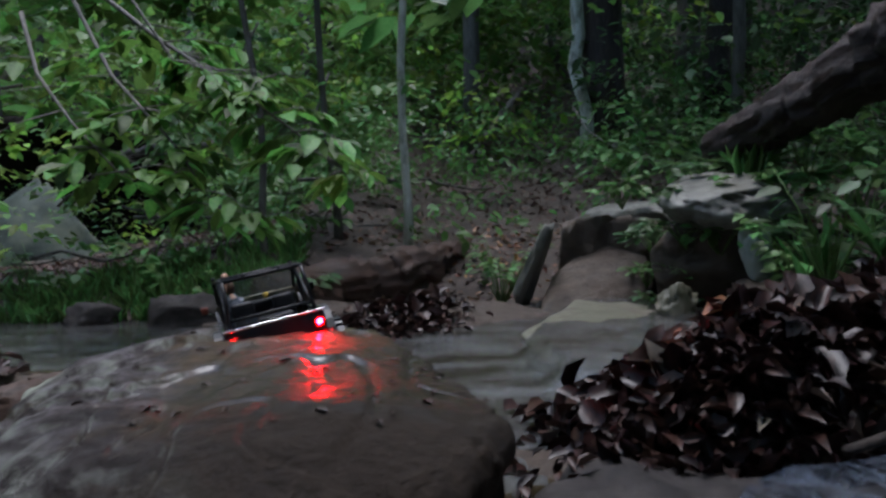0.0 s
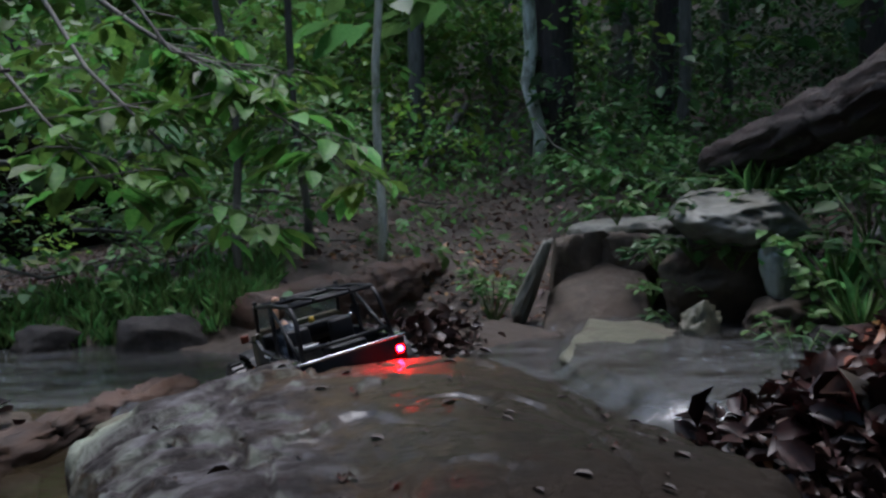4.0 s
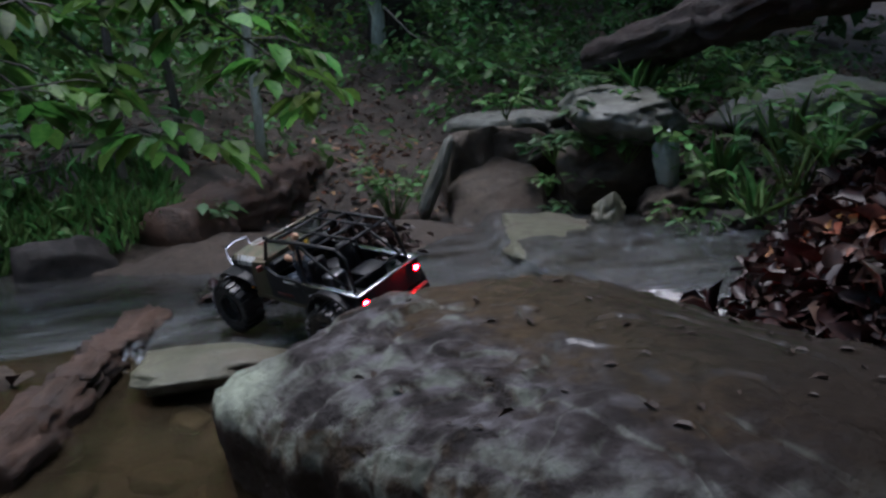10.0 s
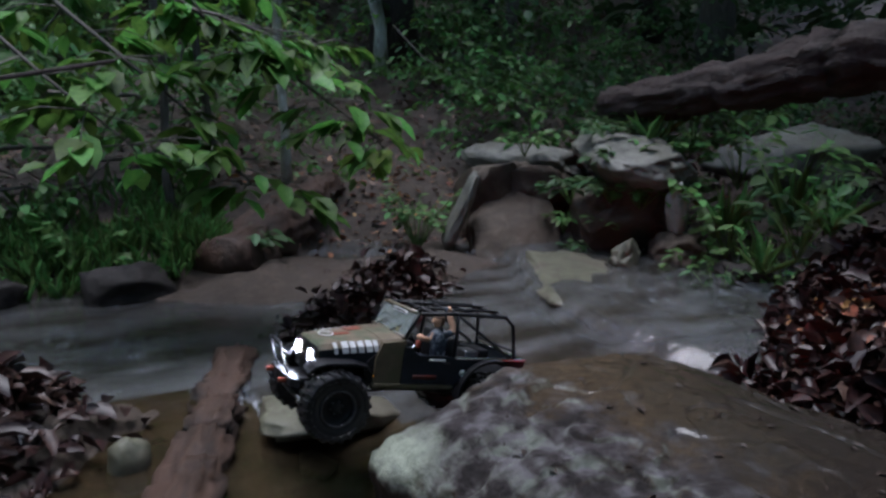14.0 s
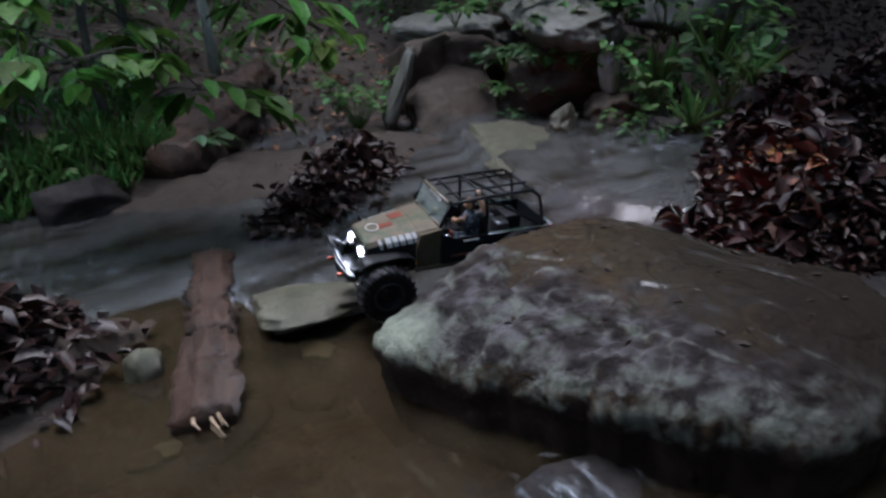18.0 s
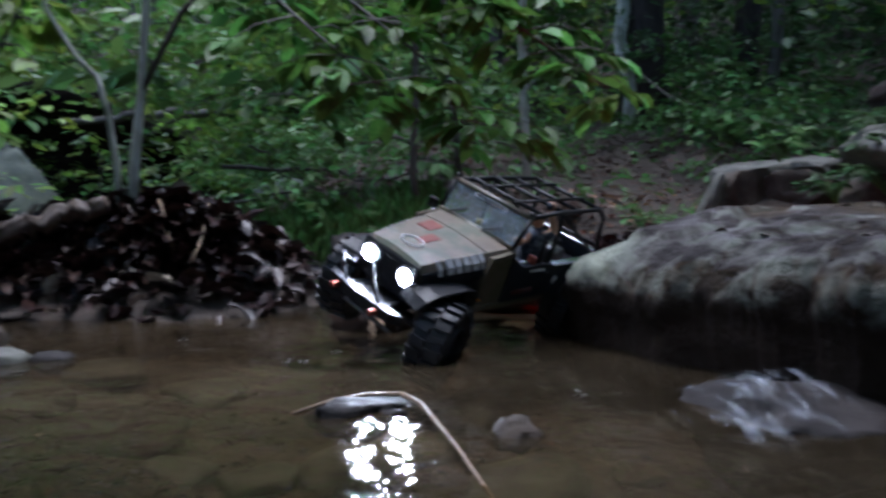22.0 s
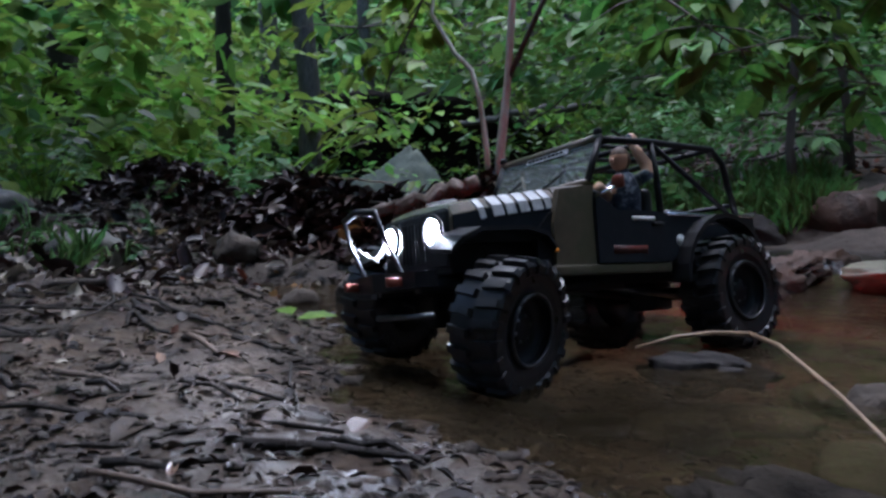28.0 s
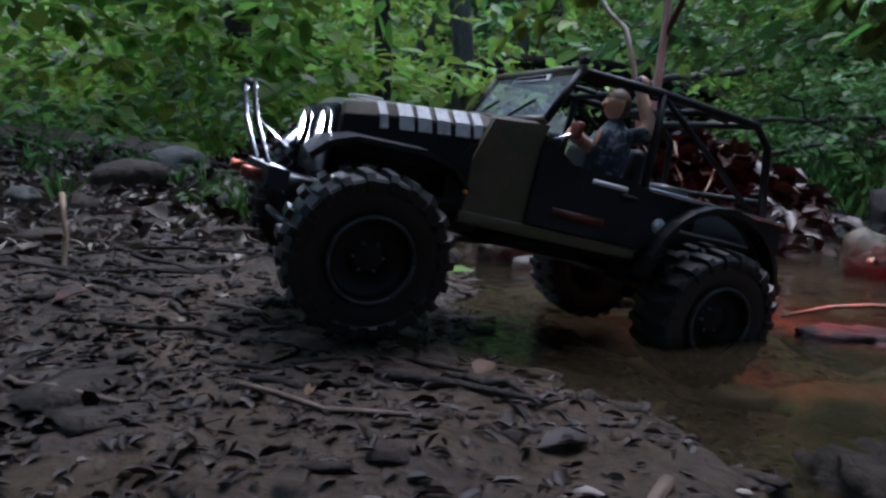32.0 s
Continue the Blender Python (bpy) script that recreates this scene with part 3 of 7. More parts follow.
def boulder_mat():
    """Brown silt on top, a flaked patch with wet sheen painted grey-violet, pale lichen at the rim."""
    m = mat("boulder stone", (0.018, 0.0118, 0.0062), (0.084, 0.056, 0.031), 0.5, 40, 1.0, big=6.0, c3=(0.038, 0.026, 0.0142), rough2=0.8, spec=0.14, bdist=0.018, vary=0.5)
    n, l = m.node_tree.nodes, m.node_tree.links
    b = n["Principled BSDF"]
    src = b.inputs["Base Color"].links[0].from_socket
    tc = n.new("ShaderNodeTexCoord")
    sx = n.new("ShaderNodeSeparateXYZ")
    l.new(tc.outputs["Object"], sx.inputs[0])
    nz = n.new("ShaderNodeTexNoise")
    nz.inputs["Scale"].default_value, nz.inputs["Detail"].default_value = 9, 12
    nz.inputs["Roughness"].default_value = 0.78
    l.new(tc.outputs["Object"], nz.inputs["Vector"])
    # how far to the worn side
    ax = n.new("ShaderNodeMath")
    ax.operation = "MULTIPLY_ADD"
    ax.inputs[1].default_value, ax.inputs[2].default_value = -1.6, -0.98
    l.new(sx.outputs[0], ax.inputs[0])
    ay = n.new("ShaderNodeMath")
    ay.operation = "MULTIPLY_ADD"
    ay.inputs[1].default_value = -0.5
    l.new(sx.outputs[1], ay.inputs[0])
    l.new(ax.outputs[0], ay.inputs[2])
    add = n.new("ShaderNodeMath")
    add.operation = "MULTIPLY_ADD"
    add.inputs[1].default_value = 1.6
    l.new(nz.outputs[0], add.inputs[0])
    l.new(ay.outputs[0], add.inputs[2])
    ramp = n.new("ShaderNodeValToRGB")
    ramp.color_ramp.elements[0].position, ramp.color_ramp.elements[1].position = 0.06, 0.3
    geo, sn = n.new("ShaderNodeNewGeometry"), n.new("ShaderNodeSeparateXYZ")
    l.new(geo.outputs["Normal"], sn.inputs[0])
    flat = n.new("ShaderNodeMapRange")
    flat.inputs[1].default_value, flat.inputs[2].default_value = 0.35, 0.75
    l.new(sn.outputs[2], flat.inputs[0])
    both = n.new("ShaderNodeMath")
    both.operation = "MULTIPLY"
    l.new(add.outputs[0], ramp.inputs[0])
    l.new(ramp.outputs[0], both.inputs[0])
    l.new(flat.outputs[0], both.inputs[1])
    vo = n.new("ShaderNodeTexNoise")
    vo.inputs["Scale"].default_value, vo.inputs["Detail"].default_value, vo.inputs["Distortion"].default_value = 24, 12, 0.3
    l.new(tc.outputs["Object"], vo.inputs["Vector"])
    # grey-violet tones of the flaked patch, with its wet sky sheen painted in
    r2 = n.new("ShaderNodeValToRGB")
    e = r2.color_ramp.elements
    e[0].position, e[0].color = 0.36, (0.018, 0.0148, 0.0142, 1)
    e[1].position, e[1].color = 0.66, (0.115, 0.109, 0.115, 1)
    mid = r2.color_ramp.elements.new(0.5)
    mid.color = (0.046, 0.039, 0.0395, 1)
    l.new(vo.outputs[0], r2.inputs[0])
    mx = n.new("ShaderNodeMix")
    mx.data_type = "RGBA"
    l.new(both.outputs[0], mx.inputs[0])
    l.new(src, mx.inputs[6])
    l.new(r2.outputs[0], mx.inputs[7])
    # pale lichen on the corner that stands highest from the water
    dist = n.new("ShaderNodeVectorMath")
    dist.operation = "DISTANCE"
    dist.inputs[1].default_value = (-0.95, 1.44, 0.15)
    l.new(tc.outputs["Object"], dist.inputs[0])
    wob = n.new("ShaderNodeMath")
    wob.operation = "MULTIPLY_ADD"
    wob.inputs[1].default_value = 0.16
    l.new(nz.outputs[0], wob.inputs[0])
    l.new(dist.outputs["Value"], wob.inputs[2])
    near = n.new("ShaderNodeMapRange")
    near.inputs[1].default_value, near.inputs[2].default_value, near.inputs[3].default_value, near.inputs[4].default_value = 0.13, 0.19, 0.9, 0.0
    l.new(wob.outputs[0], near.inputs[0])
    pale = n.new("ShaderNodeMix")
    pale.data_type = "RGBA"
    l.new(near.outputs[0], pale.inputs[0])
    l.new(mx.outputs[2], pale.inputs[6])
    pale.inputs[7].default_value = (0.27, 0.3, 0.235, 1)
    # lichen crust along the worn rim
    high = n.new("ShaderNodeMath")
    high.operation = "MULTIPLY_ADD"
    high.inputs[1].default_value = -0.13
    l.new(nz.outputs[0], high.inputs[0])
    hz = n.new("ShaderNodeMath")
    hz.inputs[1].default_value = 0.062
    l.new(sx.outputs[2], hz.inputs[0])
    l.new(hz.outputs[0], high.inputs[2])
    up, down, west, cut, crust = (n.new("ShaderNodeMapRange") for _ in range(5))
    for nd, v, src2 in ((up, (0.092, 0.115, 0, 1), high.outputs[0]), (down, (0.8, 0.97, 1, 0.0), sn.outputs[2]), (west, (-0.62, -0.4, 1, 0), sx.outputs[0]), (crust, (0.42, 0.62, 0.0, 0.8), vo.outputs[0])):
        for q in range(4):
            nd.inputs[q + 1].default_value = v[q]
        l.new(src2, nd.inputs[0])
    m1, m2, m3 = (n.new("ShaderNodeMath") for _ in range(3))
    for nd, p, q in ((m1, up, down), (m2, m1, west), (m3, m2, crust)):
        nd.operation = "MULTIPLY"
        l.new(p.outputs[0], nd.inputs[0])
        l.new(q.outputs[0], nd.inputs[1])
    rimmix, side = n.new("ShaderNodeMix"), n.new("ShaderNodeMix")
    for nd in (rimmix, side):
        nd.data_type = "RGBA"
    l.new(m3.outputs[0], rimmix.inputs[0])
    l.new(side.outputs[2], rimmix.inputs[6])
    rimmix.inputs[7].default_value = (0.165, 0.178, 0.15, 1)
    # a thin film of water runs over the back of the top
    film, thin, gloss = n.new("ShaderNodeMapRange"), n.new("ShaderNodeMath"), n.new("ShaderNodeMapRange")
    for q, v in enumerate((0.86, 1.1, 0, 1)):
        film.inputs[q + 1].default_value = v
    l.new(sx.outputs[1], film.inputs[0])
    thin.operation = "MULTIPLY"
    l.new(film.outputs[0], thin.inputs[0])
    l.new(nz.outputs[0], thin.inputs[1])
    for q, v in enumerate((0.2, 0.42, 0, 1)):
        gloss.inputs[q + 1].default_value = v
    l.new(thin.outputs[0], gloss.inputs[0])
    dry = n.new("ShaderNodeMapRange")
    for q, v in enumerate((-0.66, -0.48, 0, 1)):
        dry.inputs[q + 1].default_value = v
    l.new(sx.outputs[0], dry.inputs[0])
    both2 = n.new("ShaderNodeMath")
    both2.operation = "MULTIPLY"
    l.new(gloss.outputs[0], both2.inputs[0])
    l.new(dry.outputs[0], both2.inputs[1])
    l.new(both2.outputs[0], b.inputs["Coat Weight"])
    b.inputs["Coat Roughness"].default_value = 0.22
    b.inputs["Coat IOR"].default_value = 1.33
    # wet dark end by the leaf heap, its shade also put into the colour
    soak_shade, soak_shaded = n.new("ShaderNodeMapRange"), n.new("ShaderNodeMix")
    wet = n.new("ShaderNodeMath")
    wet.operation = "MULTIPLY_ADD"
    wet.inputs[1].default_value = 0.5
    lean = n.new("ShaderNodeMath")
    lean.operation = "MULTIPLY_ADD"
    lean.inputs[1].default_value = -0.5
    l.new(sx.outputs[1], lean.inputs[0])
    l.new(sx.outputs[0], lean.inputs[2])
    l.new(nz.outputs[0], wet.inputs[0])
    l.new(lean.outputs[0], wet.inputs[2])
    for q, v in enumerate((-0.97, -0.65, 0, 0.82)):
        soak_shade.inputs[q + 1].default_value = v
    l.new(wet.outputs[0], soak_shade.inputs[0])
    soak_shaded.data_type = "RGBA"
    l.new(soak_shade.outputs[0], soak_shaded.inputs[0])
    l.new(pale.outputs[2], soak_shaded.inputs[6])
    soak_shaded.inputs[7].default_value = (0.012, 0.008, 0.006, 1)
    # rust brown stain on the steep sides, darkened further to paint in their shade
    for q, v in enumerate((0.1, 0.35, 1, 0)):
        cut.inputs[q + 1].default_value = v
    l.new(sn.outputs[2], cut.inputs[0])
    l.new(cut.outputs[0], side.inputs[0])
    l.new(soak_shaded.outputs[2], side.inputs[6])
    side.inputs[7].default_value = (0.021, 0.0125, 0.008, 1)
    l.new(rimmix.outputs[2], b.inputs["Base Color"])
    return m


BOULDER = big_boulder()

# ---- stones of the stream ----
rock("stepping_stone", "flat algae-green stone slab at the foot of the boulder", (-0.94, 1.89, 0.03), (0.31, 0.3, 0.08), M_GREEN, 10, 5, 0.32, 4, 4.0, (-4, 4))
rock("flat_stone", "long flat algae-green slab, a ledge across the brook", (0.43, 2.56, -0.012), (0.7, 1.08, 0.18), M_GREEN, -16, 8, 0.2, 5, 3.6, (3, 10), cuts=8)
rock("small_stone", "small upright algae-green stone in shallow water", (-1.37, 1.84, 0.01), (0.09, 0.08, 0.13), M_GREEN, 30, 11, 0.25, 3, 2.6)
rock("capstone", "grey lichened capstone on the far bank", (0.76, 3.86, 0.39), (0.36, 0.76, 0.24), M_GREY, 19, 14, 0.16, 5, 3.6, (0, -4), cuts=5)
rock("humped_rock", "grey lichened hump of rock under plants", (0.99, 3.2, 0.475), (0.56, 1.0, 0.27), M_GREY, -28, 17, 0.1, 5, 2.6, (0, 4), cuts=3)
rock("standing_stone", "upright pale-edged slab on the far bank", (0.17, 3.42, 0.22), (0.08, 0.24, 0.42), M_GREY, -20, 19, 0.22, 4, 4.0, (0, 20))
rock("sloping_slab", "smooth sloping grey-brown slab at the water's edge", (0.46, 3.4, 0.13), (0.44, 0.62, 0.16), M_ROCK, -25, 21, 0.1, 5, 6.0, (30, 0), cuts=5)
rock("brown_block", "brown upright block of rock under the capstone", (0.5, 3.72, 0.2), (0.42, 0.56, 0.5), M_ROCK, -25, 23, 0.25, 5, 4.0, (0, 12), cuts=18)
rock("mossy_block", "dark mossy rock under the humped rock", (0.86, 3.12, 0.22), (0.52, 0.5, 0.42), M_ROCK, 25, 25, 0.3, 5, cuts=18)
rock("mossy_block", "dark layered rock below the capstone", (0.72, 3.66, 0.27), (0.52, 0.62, 0.36), M_ROCK, -45, 26, 0.3, 5, 3.5, cuts=18)
rock("pale_upright_stone", "small pale pointed stone on the bank", (0.9, 2.75, 0.29), (0.13, 0.11, 0.25), M_PALE, 15, 27, 0.35, 4, 2.6, (0, -12))
rock("brown_bank_stone", "rust brown stone below the pale one", (0.9, 2.74, 0.12), (0.3, 0.25, 0.18), M_ROCK, 30, 29, 0.35, 4)
rock("wet_stone", "low grey wet stone in the brook", (0.92, 2.34, 0.07), (0.36, 0.2, 0.14), M_DARKROCK, 10, 31, 0.4, 4, 3.5, (0, 8))
rock("light_stone", "light wedge-shaped stone half under the water", (0.6, 2.72, 0.09), (0.2, 0.13, 0.2), M_GREEN, 40, 33, 0.45, 4, 4.0, (12, 18))
rock("dark_stone", "dark wet stone by the far log", (-1.32, 3.14, 0.06), (0.34, 0.22, 0.2), M_DARKROCK, 12, 35, 0.25, 4)
rock("dark_stone", "dark wet stone at the grassy bank", (-1.75, 3.2, 0.05), (0.26, 0.2, 0.15), M_DARKROCK, 50, 36, 0.25, 4)
rock("leaning_stone", "big pale pointed boulder back in the wood", (-6.55, 10.6, 0.25), (2.9, 1.5, 1.95), M_SHADE, 8, 38, 0.2, 4, 2.2, (0, 4), peak=0.62)
rock("slope_stone", "pale rock on the wooded slope", (-2.2, 7.4, 0.4), (0.66, 0.4, 0.32), M_SHADE, 20, 40, 0.3, 4)
rock("bank_stone", "wet grey stone at the edge of the pool", (-1.88, 1.37, 0.02), (0.13, 0.1, 0.1), M_ROCK, 25, 42, 0.35, 4, cuts=16)
rock("bank_stone", "small wet grey stone at the edge of the pool", (-1.8, 1.33, 0.008), (0.09, 0.06, 0.045), M_GREY, 65, 43, 0.35, 3, cuts=14)
rock("bank_stone", "small dark stone at the edge of the pool", (-1.75, 1.35, 0.006), (0.06, 0.05, 0.04), M_DARKROCK, 15, 45, 0.35, 3, cuts=14)
rock("bank_stone", "low dark stone at the edge of the pool", (-1.99, 1.33, 0.012), (0.08, 0.07, 0.05), M_ROCK, 15, 47, 0.35, 3, cuts=14)
rock("pool_stone", "low wet stone breaking the pool's surface", (-1.303, 1.035, 0.006), (0.14, 0.085, 0.036), M_DARKROCK, 12, 44, 0.6, 4)
rock("pool_stone", "small wet stone breaking the pool's surface", (-1.162, 0.945, 0.01), (0.05, 0.045, 0.035), M_ROCK, 12, 46, 0.5, 3)
rock("edge_rock", "rounded wet rock at the edge of the pool", (-1.19, 0.655, -0.02), (0.2, 0.17, 0.11), M_EDGE, 0, 48, 0.5, 5, 2.2, cuts=2)
rock("cascade_rock", "rounded rock under falling water", (-0.86, 1.0, -0.015), (0.22, 0.2, 0.12), M_DARKROCK, 0, 50, 0.2, 4)
rock("far_slab", "grey slab of rock under the fallen log", (2.3, 3.4, 0.42), (1.0, 0.7, 0.42), M_GREY, -20, 52, 0.25, 4, 3.0)


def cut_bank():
    """A steep undercut earth bank, added across the head of the hollow to make it dark."""
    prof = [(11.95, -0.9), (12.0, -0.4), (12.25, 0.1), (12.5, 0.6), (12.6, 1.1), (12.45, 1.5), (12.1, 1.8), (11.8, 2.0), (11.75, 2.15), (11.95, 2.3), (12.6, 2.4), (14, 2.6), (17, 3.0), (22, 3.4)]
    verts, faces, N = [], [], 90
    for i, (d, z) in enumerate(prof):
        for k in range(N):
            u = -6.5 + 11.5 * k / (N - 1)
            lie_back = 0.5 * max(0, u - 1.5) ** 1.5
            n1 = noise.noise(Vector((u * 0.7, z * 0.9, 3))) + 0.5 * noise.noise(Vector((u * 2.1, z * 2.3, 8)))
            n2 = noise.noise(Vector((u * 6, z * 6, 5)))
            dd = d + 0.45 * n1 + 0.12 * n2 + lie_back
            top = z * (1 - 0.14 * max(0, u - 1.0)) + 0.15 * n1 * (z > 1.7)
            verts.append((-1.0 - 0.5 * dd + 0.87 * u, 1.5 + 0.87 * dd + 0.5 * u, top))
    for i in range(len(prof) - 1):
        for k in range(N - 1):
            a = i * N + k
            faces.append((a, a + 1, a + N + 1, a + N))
    return tagged(raw("cut_bank", verts, faces, M_EARTH, True), "added earth bank behind the pale boulder, the hollow's shade in its colour", "bank")


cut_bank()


def log(name, label, a, b, r0, r1, material, n=40, wob=0.25, sides=28, seed=1, bendy=0.02, squash=1.0):
    """A trunk built along its own z, then laid from a to b."""
    bm = bmesh.new()
    d = Vector(b) - Vector(a)
    tube(bm, bent((0, 0, 0), (0, 0, d.length), n, 0, bendy, seed), [r0 + (r1 - r0) * i / n for i in range(n + 1)], sides, wob, True, squash, 0.3)
    ob = tagged(solid(name, bm, material), label, "log")
    ob.matrix_basis = Matrix.Translation(Vector(a)) @ d.to_track_quat("Z", "X").to_matrix().to_4x4()
    return ob


log("fallen_log", "thick dark fallen trunk leaning over the bank", (1.0, 3.4, 0.73), (1.34, -0.77, 1.29), 0.085, 0.2, M_LOG, 70, 0.24, 32, 3, 0.03)
log("far_log", "squared-off dark rotten log on the far bank", (-0.98, 3.14, 0.11), (0.05, 4.85, 0.24), 0.125, 0.12, M_ROT, 44, 0.2, 28, 5, 0.02, 0.85)
pool_log = log("pool_log", "broken wet log lying into the pool", (-1.315, 1.55, 0.025), (-1.06, 2.38, 0.03), 0.064, 0.055, M_ROT, 44, 0.35, 28, 7, 0.01, 0.6)
spl = random.Random(6)
for k in range(9):
    x, z = -1.315 + spl.uniform(-0.045, 0.045), 0.025 + spl.uniform(-0.02, 0.025)
    bm = bmesh.new()
    tube(bm, [(x + 0.015, 1.6, z), (x, 1.54, z), (x + spl.uniform(-0.012, 0.012), 1.54 - spl.uniform(0.015, 0.05), z + spl.uniform(-0.012, 0.012))], [0.006, 0.005, 0.001], 5)
    part("splinter", bm, M_STICK, pool_log, "pale broken splinter").matrix_basis = pool_log.matrix_basis.inverted()
log("leaf_bank_log", "bare grey log half buried in dead leaves", (-2.13, 1.835, 0.16), (-1.87, 1.9, 0.238), 0.018, 0.022, M_TWIG, 18, 0.08, 20, 9)
log("bank_top_log", "grey fallen log along the top of the dark bank", (-5.9, 11.35, 1.58), (-2.15, 11.5, 1.95), 0.05, 0.075, M_MIDBARK, 30, 0.15, 14, 13, 0.06)
log("slope_branch", "grey dead branch leaning on the slope", (-0.05, 7.25, 1.05), (0.6, 8.6, 1.95), 0.022, 0.04, M_MIDBARK, 44, 0.3, 12, 11)


# ---- trees ----
def tree(name, label, base, top, r0, r1, material, seed=1, bendy=0.05, limbs=4, crown=0, crown_mat=None, leaf=0.09, group="trees of the wood", n=10):
    """A tapered trunk with limbs and, where it shows, a crown of leaves."""
    t = thing(name, label, "tree", base, group)
    bm = bmesh.new()
    d = Vector(top) - Vector(base)
    pts = bent((0, 0, -0.08), d, n, 0, bendy, seed)
    tube(bm, pts, [(r0 + (r1 - r0) * i / n) * (1.35 if i == 0 else 1) for i in range(n + 1)], 10, 0.15)
    part("trunk", bm, material, t)
    rr = random.Random(seed)
    tips = []
    for k in range(limbs):
        i = rr.randint(n // 2, n)
        a = pts[i]
        an = rr.uniform(0, 6.28)
        ln = rr.uniform(0.5, 1.2) * d.length * 0.25
        b = a + Vector((math.cos(an) * ln, math.sin(an) * ln, rr.uniform(0.1, 0.5) * ln))
        bm = bmesh.new()
        lp = bent(a, b, 5, 0, 0.05 * ln, seed + k)
        tube(bm, lp, taper(5, r1 * 0.7, r1 * 0.2), 6)
        part("limb", bm, material, t)
        tips += lp[2:]
    if crown:
        c = np.array([tips[RNG.integers(len(tips))] for _ in range(crown)]) + RNG.normal(size=(crown, 3)) * (0.5, 0.5, 0.25) * d.length * 0.1
        w = rand_dirs(crown, 0.4)
        u = np.tile((0, 0, 1.0), (crown, 1)) + RNG.normal(size=(crown, 3)) * 0.4
        ob = leaves("crown", c, w, u, RNG.uniform(0.6, 1.2, crown) * leaf, crown_mat or M_LEAF)
        ob.parent = t
    return t


tree("sapling", "slim straight pale-barked sapling", (-0.46, 4.28, lie(-0.46, 4.28)), (-0.5, 4.35, 4.2), 0.026, 0.016, M_PALEBARK, 3, 0.03, 4, 260, M_LEAF)
tree("bent_tree", "slender pale tree with a bend in its trunk", (1.04, 6.84, lie(1.04, 6.84)), (0.8, 6.9, 5.2), 0.065, 0.055, M_PALEBARK, 5, 0.12, 4, 260, M_LEAF)
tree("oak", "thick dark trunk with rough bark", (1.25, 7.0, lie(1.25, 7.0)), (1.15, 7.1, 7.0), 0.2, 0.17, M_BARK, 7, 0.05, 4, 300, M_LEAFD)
tree("young_tree", "slim grey tree on the brown slope", (2.35, 6.8, lie(2.35, 6.8)), (2.5, 6.9, 6), 0.06, 0.05, M_MIDBARK, 9, 0.08, 3, 200, M_LEAFD)
tree("snag", "thin dead trunk, bare and broken off", (1.5, 10.5, lie(1.5, 10.5)), (1.15, 10.5, 3.2), 0.06, 0.035, M_MIDBARK, 11, 0.05, 0)
tree("dark_sapling", "thin dark sapling at the grassy bank", (-0.85, 4.2, lie(-0.85, 4.2)), (-1.05, 4.3, 3.6), 0.022, 0.014, M_MIDBARK, 13, 0.04, 4, 260, M_LEAF)
tree("dark_sapling", "thin dark sapling by the water", (-1.1, 3.6, lie(-1.1, 3.6)), (-1.3, 3.7, 3.0), 0.018, 0.012, M_MIDBARK, 15, 0.05, 3, 200, M_LEAF)
tr = random.Random(21)
for k in range(46):
    a, d0 = tr.uniform(-62, 48), tr.uniform(7.5, 24)
    x, y = -0.8 + d0 * math.sin(radians(a)), 0.5 + d0 * math.cos(radians(a))
    if abs(x - 0.9) < 0.8 and y < 9:
        continue
    r = tr.choice((0.05, 0.07, 0.1, 0.13, 0.18))
    tree("forest_tree", "tall dark forest trunk among green leaves", (x, y, lie(x, y)), (x + tr.uniform(-0.5, 0.5), y + tr.uniform(-0.4, 0.4), lie(x, y) + tr.uniform(6, 9)), r, r * 0.7,
         tr.choice((M_BARK, M_MIDBARK, M_BARK)), 100 + k, 0.12, 3, 90, M_LEAF, 0.16)


# ---- undergrowth ----
def sprays(name, label, spots, material, per=60, leaf=0.08, spread=0.5, tiers=4, kind="stuff", category="undergrowth", droop=0.25):
    """Flat layered sprays of leaves about each spot (x, y, z, height)."""
    A, W, U, S = [], [], [], []
    for x, y, z, h in spots:
        for _ in range(tiers):
            c = np.array((x + RNG.normal() * spread * 0.5, y + RNG.normal() * spread * 0.5, z + h * RNG.uniform(0.25, 1)))
            an = RNG.uniform(0, 6.28)
            m = per // tiers
            r = RNG.uniform(0, 1, m) * spread
            an = an + RNG.normal(size=m) * 0.5
            p = c + np.stack([r * np.cos(an), r * np.sin(an), -droop * r + RNG.normal(size=m) * 0.03], 1)
            w = np.stack([np.cos(an + RNG.normal(size=m) * 0.9), np.sin(an + RNG.normal(size=m) * 0.9), -0.35 + RNG.normal(size=m) * 0.3], 1)
            A.append(p), W.append(w), U.append(np.tile((0, 0, 1.0), (m, 1)) + RNG.normal(size=(m, 3)) * 0.35), S.append(RNG.uniform(0.5, 1.25, m) * leaf)
    return tagged(leaves(name, np.concatenate(A), np.concatenate(W), np.concatenate(U), np.concatenate(S), material), label, category, kind=kind)


def scatter(n, x0, x1, y0, y1, h0, h1, keep=lambda x, y: True, seed=3):
    r, out = random.Random(seed), []
    while len(out) < n:
        x, y = r.uniform(x0, x1), r.uniform(y0, y1)
        if keep(x, y):
            out.append((x, y, lie(x, y), r.uniform(h0, h1)))
    return out


srand = random.Random(4)


